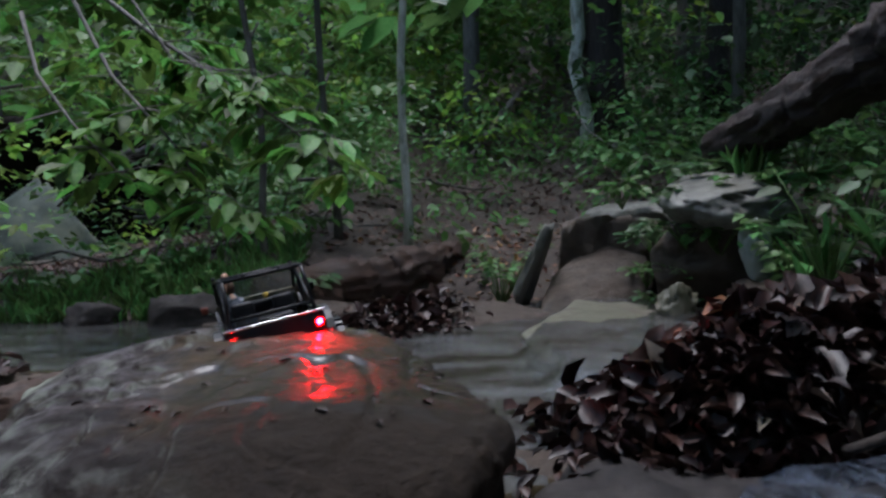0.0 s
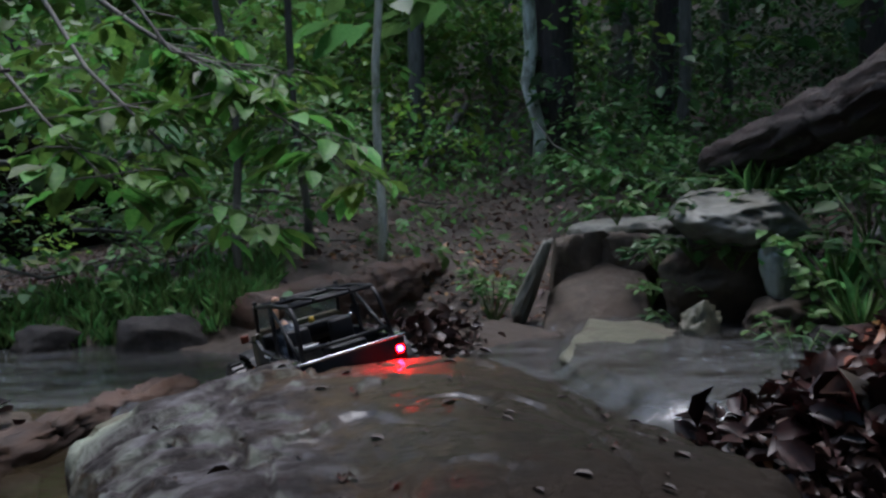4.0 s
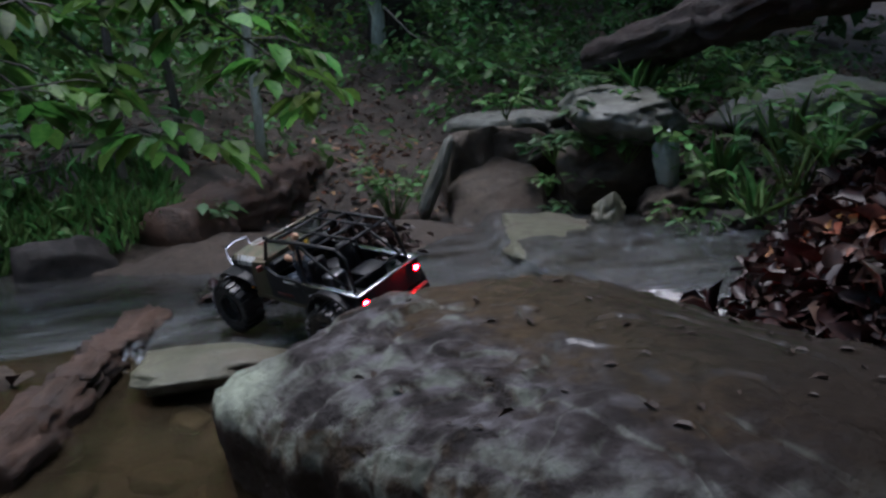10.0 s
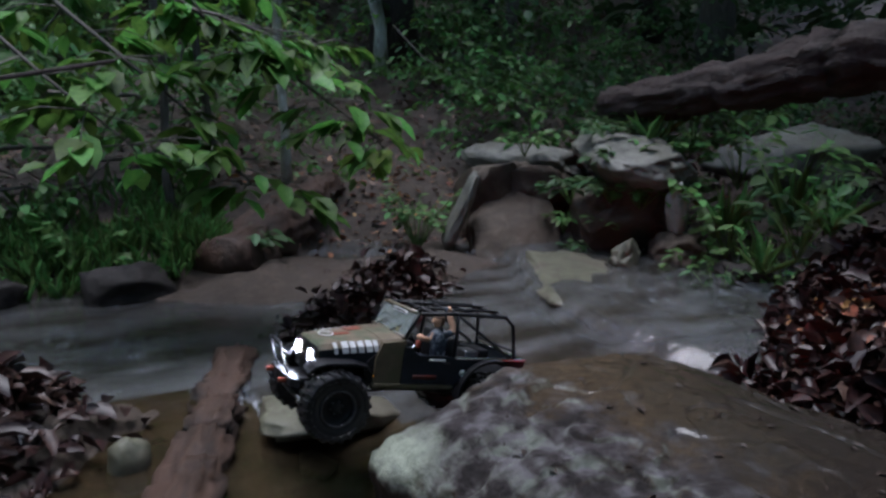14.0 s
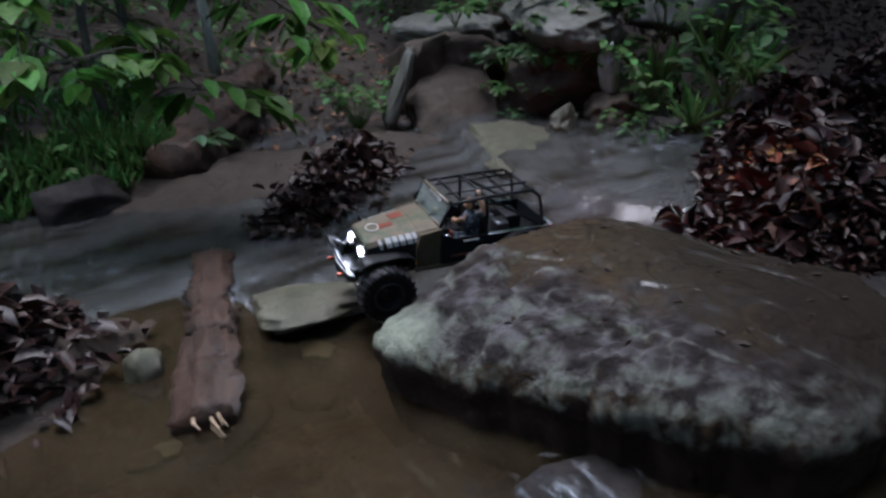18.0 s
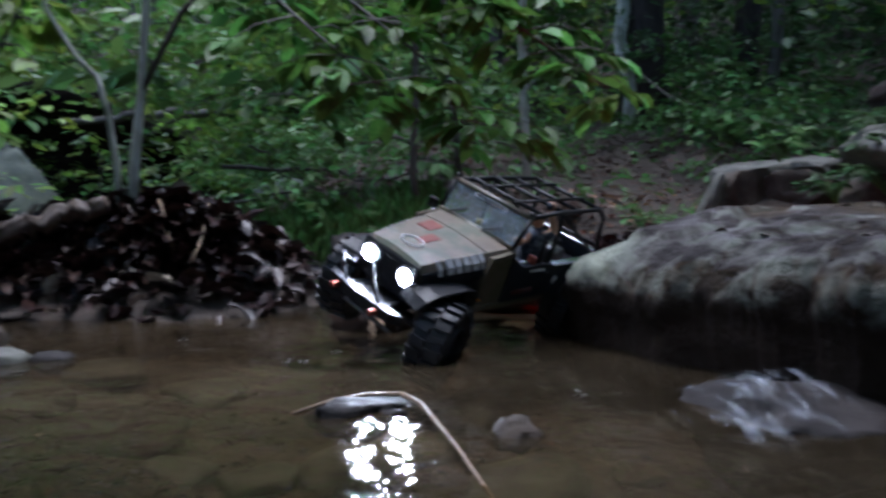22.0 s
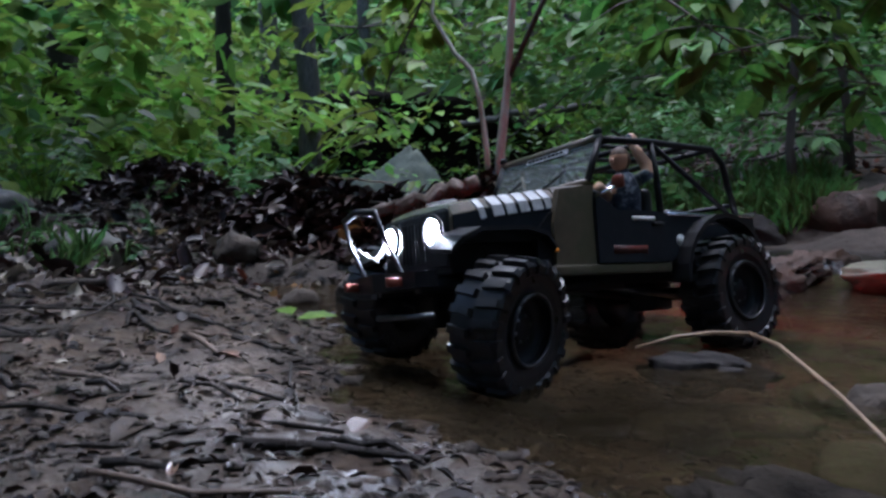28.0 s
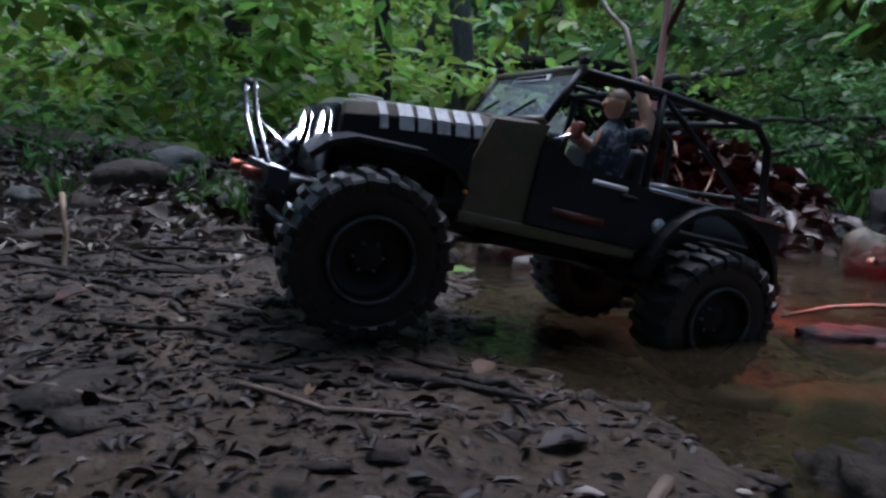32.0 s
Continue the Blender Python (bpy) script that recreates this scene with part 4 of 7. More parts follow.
def pale_view(x, y):
    """False in the dark hollow where hardly anything grows."""
    if y < 2.5 or math.hypot(x + 1, y - 1.5) > 12.3:
        return True
    bare = -0.74 < (x + 1.27) / (y - 0.26) < -0.19 or -0.74 < (x + 0.18) / (y - 0.13) < -0.42
    return not bare or srand.random() < 0.03


left_side = lambda x, y: pale_view(x, y) and (x > -1.0 or y > 8.5 or srand.random() < 0.2) and (x < -0.75 - 0.05 * (y - 4) or srand.random() < 0.24)
sprays("undergrowth", "low green bushes and seedlings on the wooded slope", scatter(230, -7, 4, 4.3, 9, 0.15, 0.9, left_side, 5), M_LEAF, 64, 0.075, 0.38)
sprays("undergrowth", "brighter green saplings deeper in the wood", scatter(370, -13, 2, 7, 17, 0.5, 3.2, left_side, 6), M_LEAFB, 84, 0.12, 0.7, 5)
sprays("undergrowth", "dim green foliage far back in the wood", scatter(900, -30, 22, 13, 30, 0.5, 9, lambda x, y: True, 7), M_FARLEAF, 110, 0.34, 1.7, 6)
# the slope's shade is painted here by the darker leaf colour
sprays("undergrowth", "foliage on the slope, its shade put into darker leaves", scatter(260, 0.8, 11, 5.5, 15, 0.4, 3.4, seed=8), M_LEAFD, 66, 0.11, 0.6)
sprays("undergrowth", "green wood beyond the near bank", scatter(280, -17, -5.5, 0.5, 14, 0.3, 5.5, lambda x, y: pale_view(x, y), 14), M_LEAFB, 100, 0.22, 1.2, 6)
sprays("undergrowth", "leafy saplings behind the clearing", scatter(120, -7, 1.5, 8.5, 13, 1.5, 5.5, pale_view, 16), M_FARLEAF, 90, 0.17, 0.9, 5)
sprays("overhang", "dark leafy boughs over the hollow of the far bank", [(x, y, 1.5, 1.3) for x, y, _, _ in scatter(34, -3.6, -1.5, 3.7, 5.4, 0, 0, seed=21)], M_BOUGH, 70, 0.13, 0.45, 4)
# added canopy, mostly out of view; its round gap decides where skylight falls
sprays("canopy", "leafy canopy added over the stream, mostly unseen, to shape the light", scatter(330, -9, 8, -7, 11, 5.5, 8.5, lambda x, y: math.hypot((x + 1.0) / 3.0, (y - 3.2) / 3.0) > 1 and (y < 5.5 or x > 0 or srand.random() < 0.4) and (x > -4.5 or srand.random() < 0.35), 9), M_LEAF, 66, 0.36, 1.0, 3, droop=0.1)
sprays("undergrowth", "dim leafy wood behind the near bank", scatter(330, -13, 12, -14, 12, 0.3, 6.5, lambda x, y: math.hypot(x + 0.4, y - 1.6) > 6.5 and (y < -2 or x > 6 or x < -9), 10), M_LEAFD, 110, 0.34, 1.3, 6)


# ---- branches that hang over the stream ----
def bough(name, label, line, r0, leaf, count, material, group="boughs", hang=0.55, spread=0.16, seed=1):
    """A branch with side twigs, and large drooping leaves along it."""
    t = thing(name, label, "branch", line[0], group)
    o = Vector(line[0])
    pts = [Vector(p) - o for p in line]
    dense = []
    for a, b in zip(pts, pts[1:]):
        dense += [a.lerp(b, i / 4) for i in range(4)]
    dense.append(pts[-1])
    bm = bmesh.new()
    tube(bm, dense, taper(len(dense) - 1, r0, r0 * 0.25), 7, 0.1)
    part("stem", bm, M_MIDBARK, t)
    rr = random.Random(seed)
    A, W, U, S = [], [], [], []
    for k in range(count // 6):
        i = rr.randint(int(len(dense) * 0.25), len(dense) - 1)
        a = dense[i]
        an = rr.uniform(0, 6.28)
        ln = rr.uniform(0.4, 1) * spread * 2
        b = a + Vector((math.cos(an) * ln, math.sin(an) * ln, -rr.uniform(0.0, hang) * ln))
        bm = bmesh.new()
        tube(bm, [a, a.lerp(b, 0.5) + Vector((0, 0, 0.02)), b], [0.003, 0.002, 0.001], 4)
        part("twig", bm, M_MIDBARK, t)
        for q in range(6):
            p = a.lerp(b, rr.uniform(0.25, 1))
            an2 = an + rr.uniform(-1.1, 1.1)
            A.append(p), W.append((math.cos(an2), math.sin(an2), -rr.uniform(0.2, 1.3) * hang * 1.6))
            U.append((rr.uniform(-0.3, 0.3), rr.uniform(-0.3, 0.3), 1)), S.append(rr.uniform(0.6, 1.15) * leaf)
    ob = leaves("foliage", A, W, U, S, material, 1.4)
    ob.parent = t
    return t


bough("overhanging_bough", "leafy bough hanging low over the stream", [(-1.75, 3.1, 1.5), (-1.3, 2.85, 1.15), (-0.9, 2.65, 0.88), (-0.56, 2.54, 0.62)], 0.012, 0.12, 170, M_BOUGH, spread=0.12, seed=3)
bough("overhanging_bough", "dark leafy bough hanging low over the stream", [(-1.75, 3.1, 1.4), (-1.45, 2.8, 1.0), (-1.15, 2.6, 0.72), (-0.98, 2.5, 0.5)], 0.010, 0.115, 130, M_BOUGH, spread=0.14, seed=5)
bough("bough_tip", "yellow-green tip of the hanging bough", [(-0.66, 2.58, 0.68), (-0.58, 2.55, 0.63), (-0.53, 2.53, 0.57)], 0.004, 0.1, 18, M_LEAFB, spread=0.05, seed=6)
bough("overhanging_bough", "leafy bough hanging low over the stream", [(-1.9, 3.0, 1.3), (-1.7, 2.75, 1.0), (-1.5, 2.6, 0.8), (-1.3, 2.5, 0.62)], 0.010, 0.12, 110, M_BOUGH, spread=0.15, seed=8)


def twin_tree():
    t = thing("twin_sapling", "two slim pale trunks growing from the leaf bank", "tree", (-1.835, 1.95, 0.2))
    for nm, line, r in (("trunk", [(0.005, -0.003, 0), (0.007, -0.003, 0.11), (0.022, 0.01, 0.287), (0.04, 0.01, 0.57), (0.06, 0.03, 0.9), (0.1, 0.05, 1.6)], 0.012),
                        ("trunk", [(-0.026, 0.005, 0), (-0.031, 0.005, 0.115), (-0.049, 0.005, 0.242), (-0.07, 0.005, 0.318), (-0.118, 0.01, 0.366), (-0.186, 0.02, 0.475), (-0.172, 0.03, 0.57), (-0.2, 0.08, 1.2)], 0.0075),
                        ("limb", [(0.022, 0.01, 0.287), (0.08, 0.01, 0.405), (0.107, 0.02, 0.467), (0.148, 0.03, 0.52), (0.2, 0.04, 0.555), (0.3, 0.05, 0.58), (0.5, 0.1, 0.62)], 0.0075)):
        bm = bmesh.new()
        tube(bm, line, taper(len(line) - 1, r, r * 0.6), 9, 0.15)
        part(nm, bm, M_PALEBARK if nm == "trunk" else M_BARK, t)
    return t


twin_tree()
bough("leafy_bough", "bright leafy bough beside the twin saplings", [(-1.95, 2.1, 1.0), (-2.05, 2.05, 0.8), (-2.2, 2.08, 0.55), (-2.3, 2.15, 0.38)], 0.006, 0.075, 110, M_LEAFB, spread=0.13, seed=11)
bough("leafy_bough", "bright leafy bough above the leaf bank", [(-1.9, 2.2, 1.05), (-2.2, 2.2, 0.85), (-2.45, 2.25, 0.7)], 0.006, 0.075, 90, M_LEAFB, spread=0.16, seed=13)
bough("leafy_bough", "leafy green bough across the stream", [(-1.3, 2.6, 1.25), (-1.1, 2.5, 0.98), (-0.8, 2.45, 0.9)], 0.006, 0.085, 60, M_BOUGH, spread=0.15, seed=15)
bough("leafy_bough", "green bough above the grassy bank", [(-1.3, 4.3, 1.6), (-1.5, 4.1, 1.1), (-1.8, 4.0, 0.75)], 0.008, 0.13, 120, M_LEAF, spread=0.24, seed=17)
bough("leafy_bough", "green bough above the grassy bank", [(-0.9, 4.3, 1.3), (-1.0, 4.1, 0.9), (-1.1, 3.9, 0.5)], 0.008, 0.11, 130, M_LEAF, spread=0.22, seed=19)


# ---- dead leaves, litter, grass ----
def litter(name, label, n, place, size, material, tilt=0.35, lift=0.004, curl=1.5, wide=1.0):
    x, y = place(n)
    z = surface(x, y) + lift * RNG.uniform(0, 1, n)
    w = rand_dirs(n, tilt)
    u = np.tile((0, 0, 1.0), (n, 1)) + RNG.normal(size=(n, 3)) * tilt
    return tagged(leaves(name, np.stack([x, y, z], 1), w, u, np.clip(np.exp(RNG.normal(size=n) * 0.35), 0.4, 1.7) * size * 0.85, material, curl, wide), label, "leaf litter", kind="stuff")


M_PALELEAF = leafmat("pale scrap of leaf", (0.085, 0.068, 0.055), (0.18, 0.148, 0.122), rough=0.35, vary=0.4, trans=0.05)
M_REDLEAF = leafmat("red dead leaf", (0.18, 0.025, 0.015), (0.28, 0.05, 0.03), rough=0.35, vary=0.3, trans=0.15)
M_TANLEAF = leafmat("tan dead leaf", (0.12, 0.07, 0.035), (0.22, 0.14, 0.075), rough=0.45, vary=0.3, trans=0.1)


def about(a, b, r):
    def f(n):
        t = RNG.uniform(0, 1, n)
        return a[0] + (b[0] - a[0]) * t + RNG.normal(size=n) * r, a[1] + (b[1] - a[1]) * t + RNG.normal(size=n) * r
    return f


RAGGED = np.random.default_rng(31)


def box(x0, x1, y0, y1):
    """Places spread over a patch with a ragged edge."""
    return lambda n: (RNG.uniform(x0, x1, n) + 0.12 * RAGGED.normal(size=n), RNG.uniform(y0, y1, n) + 0.08 * RAGGED.normal(size=n))


def heaped(a, b, back, front):
    """Places along a line, spread more to its far side than to its near one."""
    def f(n):
        t, d = RNG.uniform(0, 1, n), RNG.normal(size=n)
        d = np.where(d > 0, d * back, d * front)
        ux, uy = b[0] - a[0], b[1] - a[1]
        q = math.hypot(ux, uy)
        return a[0] + ux * t - uy / q * d, a[1] + uy * t + ux / q * d
    return f


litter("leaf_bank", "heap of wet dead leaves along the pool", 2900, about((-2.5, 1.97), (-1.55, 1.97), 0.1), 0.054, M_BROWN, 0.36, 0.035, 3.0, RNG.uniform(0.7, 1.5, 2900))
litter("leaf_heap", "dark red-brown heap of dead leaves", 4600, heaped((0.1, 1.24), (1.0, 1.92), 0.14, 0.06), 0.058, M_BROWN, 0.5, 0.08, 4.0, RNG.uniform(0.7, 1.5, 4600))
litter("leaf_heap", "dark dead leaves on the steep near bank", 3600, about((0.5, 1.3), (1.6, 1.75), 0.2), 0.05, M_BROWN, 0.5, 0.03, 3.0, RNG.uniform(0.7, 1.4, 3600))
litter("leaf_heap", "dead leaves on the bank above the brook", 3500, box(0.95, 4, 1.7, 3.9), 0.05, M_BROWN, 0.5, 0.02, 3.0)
litter("leaf_heap", "bare rust leaves on top of the dark heap", 110, about((0.1, 1.3), (0.6, 1.7), 0.08), 0.042, M_RUST, 0.8, 0.1, 4.0, 1.3)
litter("leaf_raft", "raft of dead leaves caught in the brook", 1300, about((-0.78, 2.45), (-0.28, 2.93), 0.085), 0.048, M_BROWN, 0.5, 0.05, 3.5, RNG.uniform(0.8, 1.5, 1300))
litter("slope_litter", "brown dead leaves on the forest floor", 30000, box(-5, 6, 3.6, 13), 0.046, M_FLOOR, 0.35, 0.02)
litter("path_litter", "rust leaves on the muddy bank", 420, about((-0.3, 4.2), (0.3, 4.3), 0.3), 0.038, M_RUST, 0.4, 0.015)
litter("bank_litter", "dark trodden leaf scraps on the smooth mud", 6000, box(-2.7, -1.15, 0.1, 1.4), 0.012, M_LITTER, 0.22, 0.002, 2.5, RNG.uniform(0.25, 1.3, 6000))
litter("bank_litter", "trodden wet leaves at the near edge of the bank", 5200, about((-2.3, 0.4), (-1.3, 0.4), 0.16), 0.0105, M_LITTER, 0.25, 0.001, 3.0, RNG.uniform(0.3, 1.4, 5200))
litter("bank_litter", "whole wet brown leaves pressed flat into the mud", 300, box(-2.7, -1.5, 0.5, 1.3), 0.026, M_LITTER, 0.12, 0.003, 1.5, RNG.uniform(0.6, 1.3, 300))
litter("bank_litter", "half-dried brown leaves on the mud", 130, box(-2.9, -1.5, 0.5, 1.3), 0.024, M_FLOOR, 0.2, 0.004, 2.0, RNG.uniform(0.5, 1.2, 130))
litter("bank_litter", "pale leaf scraps pressed into the mud", 700, box(-2.7, -1.2, 0.1, 1.3), 0.013, M_PALELEAF, 0.15, 0.002, 1.5, RNG.uniform(0.3, 1.2, 700))
litter("bank_litter", "trodden leaves farther up the bank", 3000, box(-5.0, -2.2, 0.0, 2.1), 0.03, M_BROWN, 0.6, 0.01, 3.0, RNG.uniform(0.5, 1.3, 3000))
litter("bank_litter", "tan curled leaves on the bank", 40, about((-2.95, 1.95), (-2.33, 1.42), 0.08), 0.05, M_TANLEAF, 0.4, 0.012, 3.0)
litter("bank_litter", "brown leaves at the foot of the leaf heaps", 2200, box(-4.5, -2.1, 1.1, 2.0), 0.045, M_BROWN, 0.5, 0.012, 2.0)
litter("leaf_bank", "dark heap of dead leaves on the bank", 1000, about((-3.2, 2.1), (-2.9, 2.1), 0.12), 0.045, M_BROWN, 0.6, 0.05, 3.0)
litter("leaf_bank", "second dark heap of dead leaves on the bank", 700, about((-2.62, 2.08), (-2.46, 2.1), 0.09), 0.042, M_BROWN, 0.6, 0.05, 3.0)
litter("leaf_bank", "few rust leaves beside the bare log", 14, about((-2.2, 1.84), (-2.1, 1.86), 0.02), 0.05, M_RUST, 0.5, 0.05, 3.0)
litter("bank_litter", "few rust leaves at the bank's edge", 60, about((-2.3, 1.5), (-2.05, 1.42), 0.08), 0.03, M_RUST, 0.5, 0.01)

gr = 15000
gx0, gy0 = -0.95 - np.abs(RNG.normal(size=gr)) * 0.75, 3.2 + np.abs(RNG.normal(size=gr)) * 0.35
kept = lumps(gx0, gy0, 9, 2.7) + 0.8 * lumps(gx0, gy0, 23, 5.7) > RNG.uniform(-0.4, 0.9, gr)
gx0, gy0 = gx0[kept], gy0[kept]
gr = len(gx0)
gw = RNG.normal(size=(gr, 3)) * (0.45, 0.45, 0) + (0, -0.15, 1)
tagged(leaves("grass", np.stack([gx0, gy0, surface(gx0, gy0)], 1), gw, RNG.normal(size=(gr, 3)) * (1, 1, 0.1), RNG.uniform(0.04, 0.13, gr), M_GRASS, 2.0, 0.075), "fine green grass on the far bank", "grass", kind="stuff")


def plant(name, label, at, n, leaf, material, spread=0.12, h=0.12, seed=1):
    """A small plant: stems and leaves."""
    t = thing(name, label, "plant", at, "bank plants")
    rr = random.Random(seed)
    A, W, U, S = [], [], [], []
    for k in range(max(3, n // 5)):
        an, ln = rr.uniform(0, 6.28), rr.uniform(0.3, 1) * spread
        b = Vector((math.cos(an) * ln, math.sin(an) * ln, h * rr.uniform(0.5, 1.1)))
        bm = bmesh.new()
        tube(bm, [(0, 0, -0.03), b * 0.5 + Vector((0, 0, 0.03)), b], [0.003, 0.0022, 0.001], 4)
        part("stem", bm, M_GRASS, t)
        for q in range(5):
            an2 = an + rr.uniform(-1.6, 1.6)
            p = b * rr.uniform(0.6, 1.0)
            A.append(p), W.append((math.cos(an2), math.sin(an2), rr.uniform(-0.6, 0.2))), U.append((rr.uniform(-0.4, 0.4), rr.uniform(-0.6, 0.2), 1)), S.append(rr.uniform(0.6, 1.2) * leaf)
    ob = leaves("foliage", A, W, U, S, material)
    ob.parent = t
    return t


for k, (x, y, z, n, leaf, sp, h) in enumerate([(-0.86, 3.3, 0, 45, 0.08, 0.22, 0.14), (0.03, 3.62, 0, 130, 0.065, 0.22, 0.3), (1.0, 3.0, 0.5, 40, 0.07, 0.2, 0.15), (1.2, 3.0, 0.55, 60, 0.09, 0.3, 0.3), (1.25, 2.75, 0.4, 50, 0.09, 0.25, 0.25), (1.0, 2.55, 0.14, 60, 0.075, 0.22, 0.25), (1.2, 2.35, 0.2, 60, 0.085, 0.28, 0.3), (0.75, 3.05, 0.14, 45, 0.05, 0.2, 0.14), (0.62, 3.2, 0.16, 40, 0.05, 0.18, 0.1), (0.9, 2.95, 0.3, 40, 0.05, 0.2, 0.14), (1.45, 2.6, 0.3, 60, 0.1, 0.3, 0.35), (1.5, 3.0, 0.55, 60, 0.1, 0.35, 0.3), (1.0, 3.3, 0.6, 30, 0.06, 0.2, 0.1), (-1.45, 3.3, 0, 40, 0.08, 0.25, 0.2), (-1.7, 3.6, 0, 50, 0.09, 0.3, 0.3), (-2.1, 3.4, 0, 50, 0.09, 0.3, 0.3), (-3.1, 2.6, 0, 60, 0.1, 0.35, 0.5), (-3.0, 1.95, 0.15, 30, 0.045, 0.15, 0.12), (0.8, 2.05, 0.25, 50, 0.08, 0.2, 0.3), (-3.3, 2.1, 0, 40, 0.05, 0.25, 0.2), (-3.6, 1.6, 0, 40, 0.05, 0.3, 0.16), (-3.9, 2.3, 0, 70, 0.1, 0.45, 0.5), (-3.2, 1.3, 0, 30, 0.045, 0.2, 0.12), (-4.2, 1.7, 0, 60, 0.07, 0.4, 0.25), (-2.75, 1.75, 0.08, 24, 0.04, 0.16, 0.12)]):
    plant("leafy_plant", "small green leafy plant on the bank", (x, y, z or lie(x, y)), n, leaf * 0.9, M_LEAF if k % 3 else M_LEAFD, sp, h, 50 + k)
for k, at in enumerate([(0.76, 3.0, 0.46), (0.9, 2.96, 0.5), (0.84, 3.16, 0.58), (1.1, 2.93, 0.52), (1.0, 3.2, 0.6), (0.6, 3.55, 0.5), (0.72, 2.98, 0.33), (0.82, 2.9, 0.3), (0.64, 3.18, 0.3), (0.95, 2.82, 0.34)]):
    plant("leafy_plant", "green leafy plant growing over the humped rock", at, 45, 0.07, M_LEAF if k % 2 else M_LEAFD, 0.2, 0.1, 90 + k)
# a vine from the trees down to the capstone
vine = [(0.72, 5.7, 1.3), (0.74, 5.2, 1.05), (0.78, 4.8, 0.92), (0.86, 4.4, 0.8), (0.95, 4.1, 0.72), (1.1, 3.8, 0.66)]
bough("trailing_vine", "vine with round leaves trailing to the capstone", vine, 0.006, 0.085, 150, M_LEAF, spread=0.08, seed=23)

# ---- sticks ----
def stick(label, pts, r0, r1, material=None, name="stick"):
    bm = bmesh.new()
    tube(bm, pts, taper(len(pts) - 1, r0, r1), 7, 0.2)
    return tagged(solid(name, bm, material or M_TWIG), label, "stick")


forked = thing("forked_stick", "bare tan forked stick lying across the pool", "stick", (-1.21, 0.82, 0.012))
for nm, pts in (("stem", [(-0.052, 0.246, 0.008), (-0.035, 0.19, 0.012), (-0.024, 0.13, 0.01), (-0.012, 0.06, 0.008), (0, 0, 0), (0.008, -0.035, -0.006)]), ("fork", [(-0.052, 0.246, 0.008), (-0.09, 0.238, 0.01), (-0.125, 0.226, 0.008), (-0.165, 0.2, 0.002)])):
    bm = bmesh.new()
    tube(bm, pts, taper(len(pts) - 1, 0.0027, 0.0018), 7, 0.3)
    part(nm, bm, M_WETSTICK, forked)
sr = random.Random(5)
for k in range(230):
    x, y, a, ln = sr.uniform(-2.5, -1.25), sr.uniform(0.3, 1.2), sr.gauss(-0.3, 0.6), sr.choice((0.04, 0.06, 0.08, 0.12, 0.2, 0.28))
    if inside(POOL, np.array([x]), np.array([y]))[0] > -0.05 or (y < 0.5 and x > -1.65):
        continue
    p0, p1 = (x, y), (x + ln * math.cos(a), y + ln * math.sin(a))
    if inside(POOL, np.array([p1[0]]), np.array([p1[1]]))[0] > -0.05:
        continue
    z0, z1 = lie(*p0) + 0.003, lie(*p1) + 0.003
    stick("dark wet twig lying on the mud", bent((*p0, z0), (*p1, z1), 4, 0, 0.006, k), sr.uniform(0.0015, 0.0045), 0.0015, M_BARK if k % 4 else M_TWIG)


# ---- white water where the stream breaks ----
def white_water(label, x0, x1, y0, y1, height, seed, rz=0.0, material=None):
    """A lumpy sheet of broken water; height(x, y) is the surface."""
    nx, ny = 34, 34
    verts, faces = [], []
    for j in range(ny):
        for i in range(nx):
            u, v = i / (nx - 1) - 0.5, j / (ny - 1) - 0.5
            x, y = (x0 + x1) / 2 + u * (x1 - x0), (y0 + y1) / 2 + v * (y1 - y0)
            edge = max(0.0, 1 - (4 * u * u) ** 2 - (4 * v * v) ** 2)
            z = height(x, y) - 0.006 + edge * (0.008 + 0.008 * noise.noise(Vector((x * 22, y * 12, seed))) + 0.004 * noise.noise(Vector((x * 50, y * 30, seed))))
            verts.append((x, y, z))
    for j in range(ny - 1):
        for i in range(nx - 1):
            a = j * nx + i
            faces.append((a, a + 1, a + nx + 1, a + nx))
    return tagged(raw("white_water", verts, faces, material or M_FOAM, True), label, "water", kind="stuff")


hump = lambda cx, cy, r, h, base=0.0: (lambda x, y: base + h * math.exp(-((x - cx) ** 2 + (y - cy) ** 2) / (r * r)))
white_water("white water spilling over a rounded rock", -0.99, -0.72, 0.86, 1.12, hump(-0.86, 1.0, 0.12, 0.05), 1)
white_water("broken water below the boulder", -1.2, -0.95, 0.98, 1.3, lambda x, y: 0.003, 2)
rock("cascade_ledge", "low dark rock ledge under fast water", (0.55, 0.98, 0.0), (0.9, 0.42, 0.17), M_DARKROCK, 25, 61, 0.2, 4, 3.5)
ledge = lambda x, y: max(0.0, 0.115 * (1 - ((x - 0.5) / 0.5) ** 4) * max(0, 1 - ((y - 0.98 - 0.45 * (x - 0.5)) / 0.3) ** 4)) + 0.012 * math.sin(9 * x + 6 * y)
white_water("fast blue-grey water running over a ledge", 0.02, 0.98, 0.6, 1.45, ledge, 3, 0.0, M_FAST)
stick("wet branch lying at the foot of the leaf heap", bent((0.35, 1.12, 0.1), (0.85, 1.42, 0.13), 6, 0, 0.01, 4), 0.008, 0.005, M_BARK)


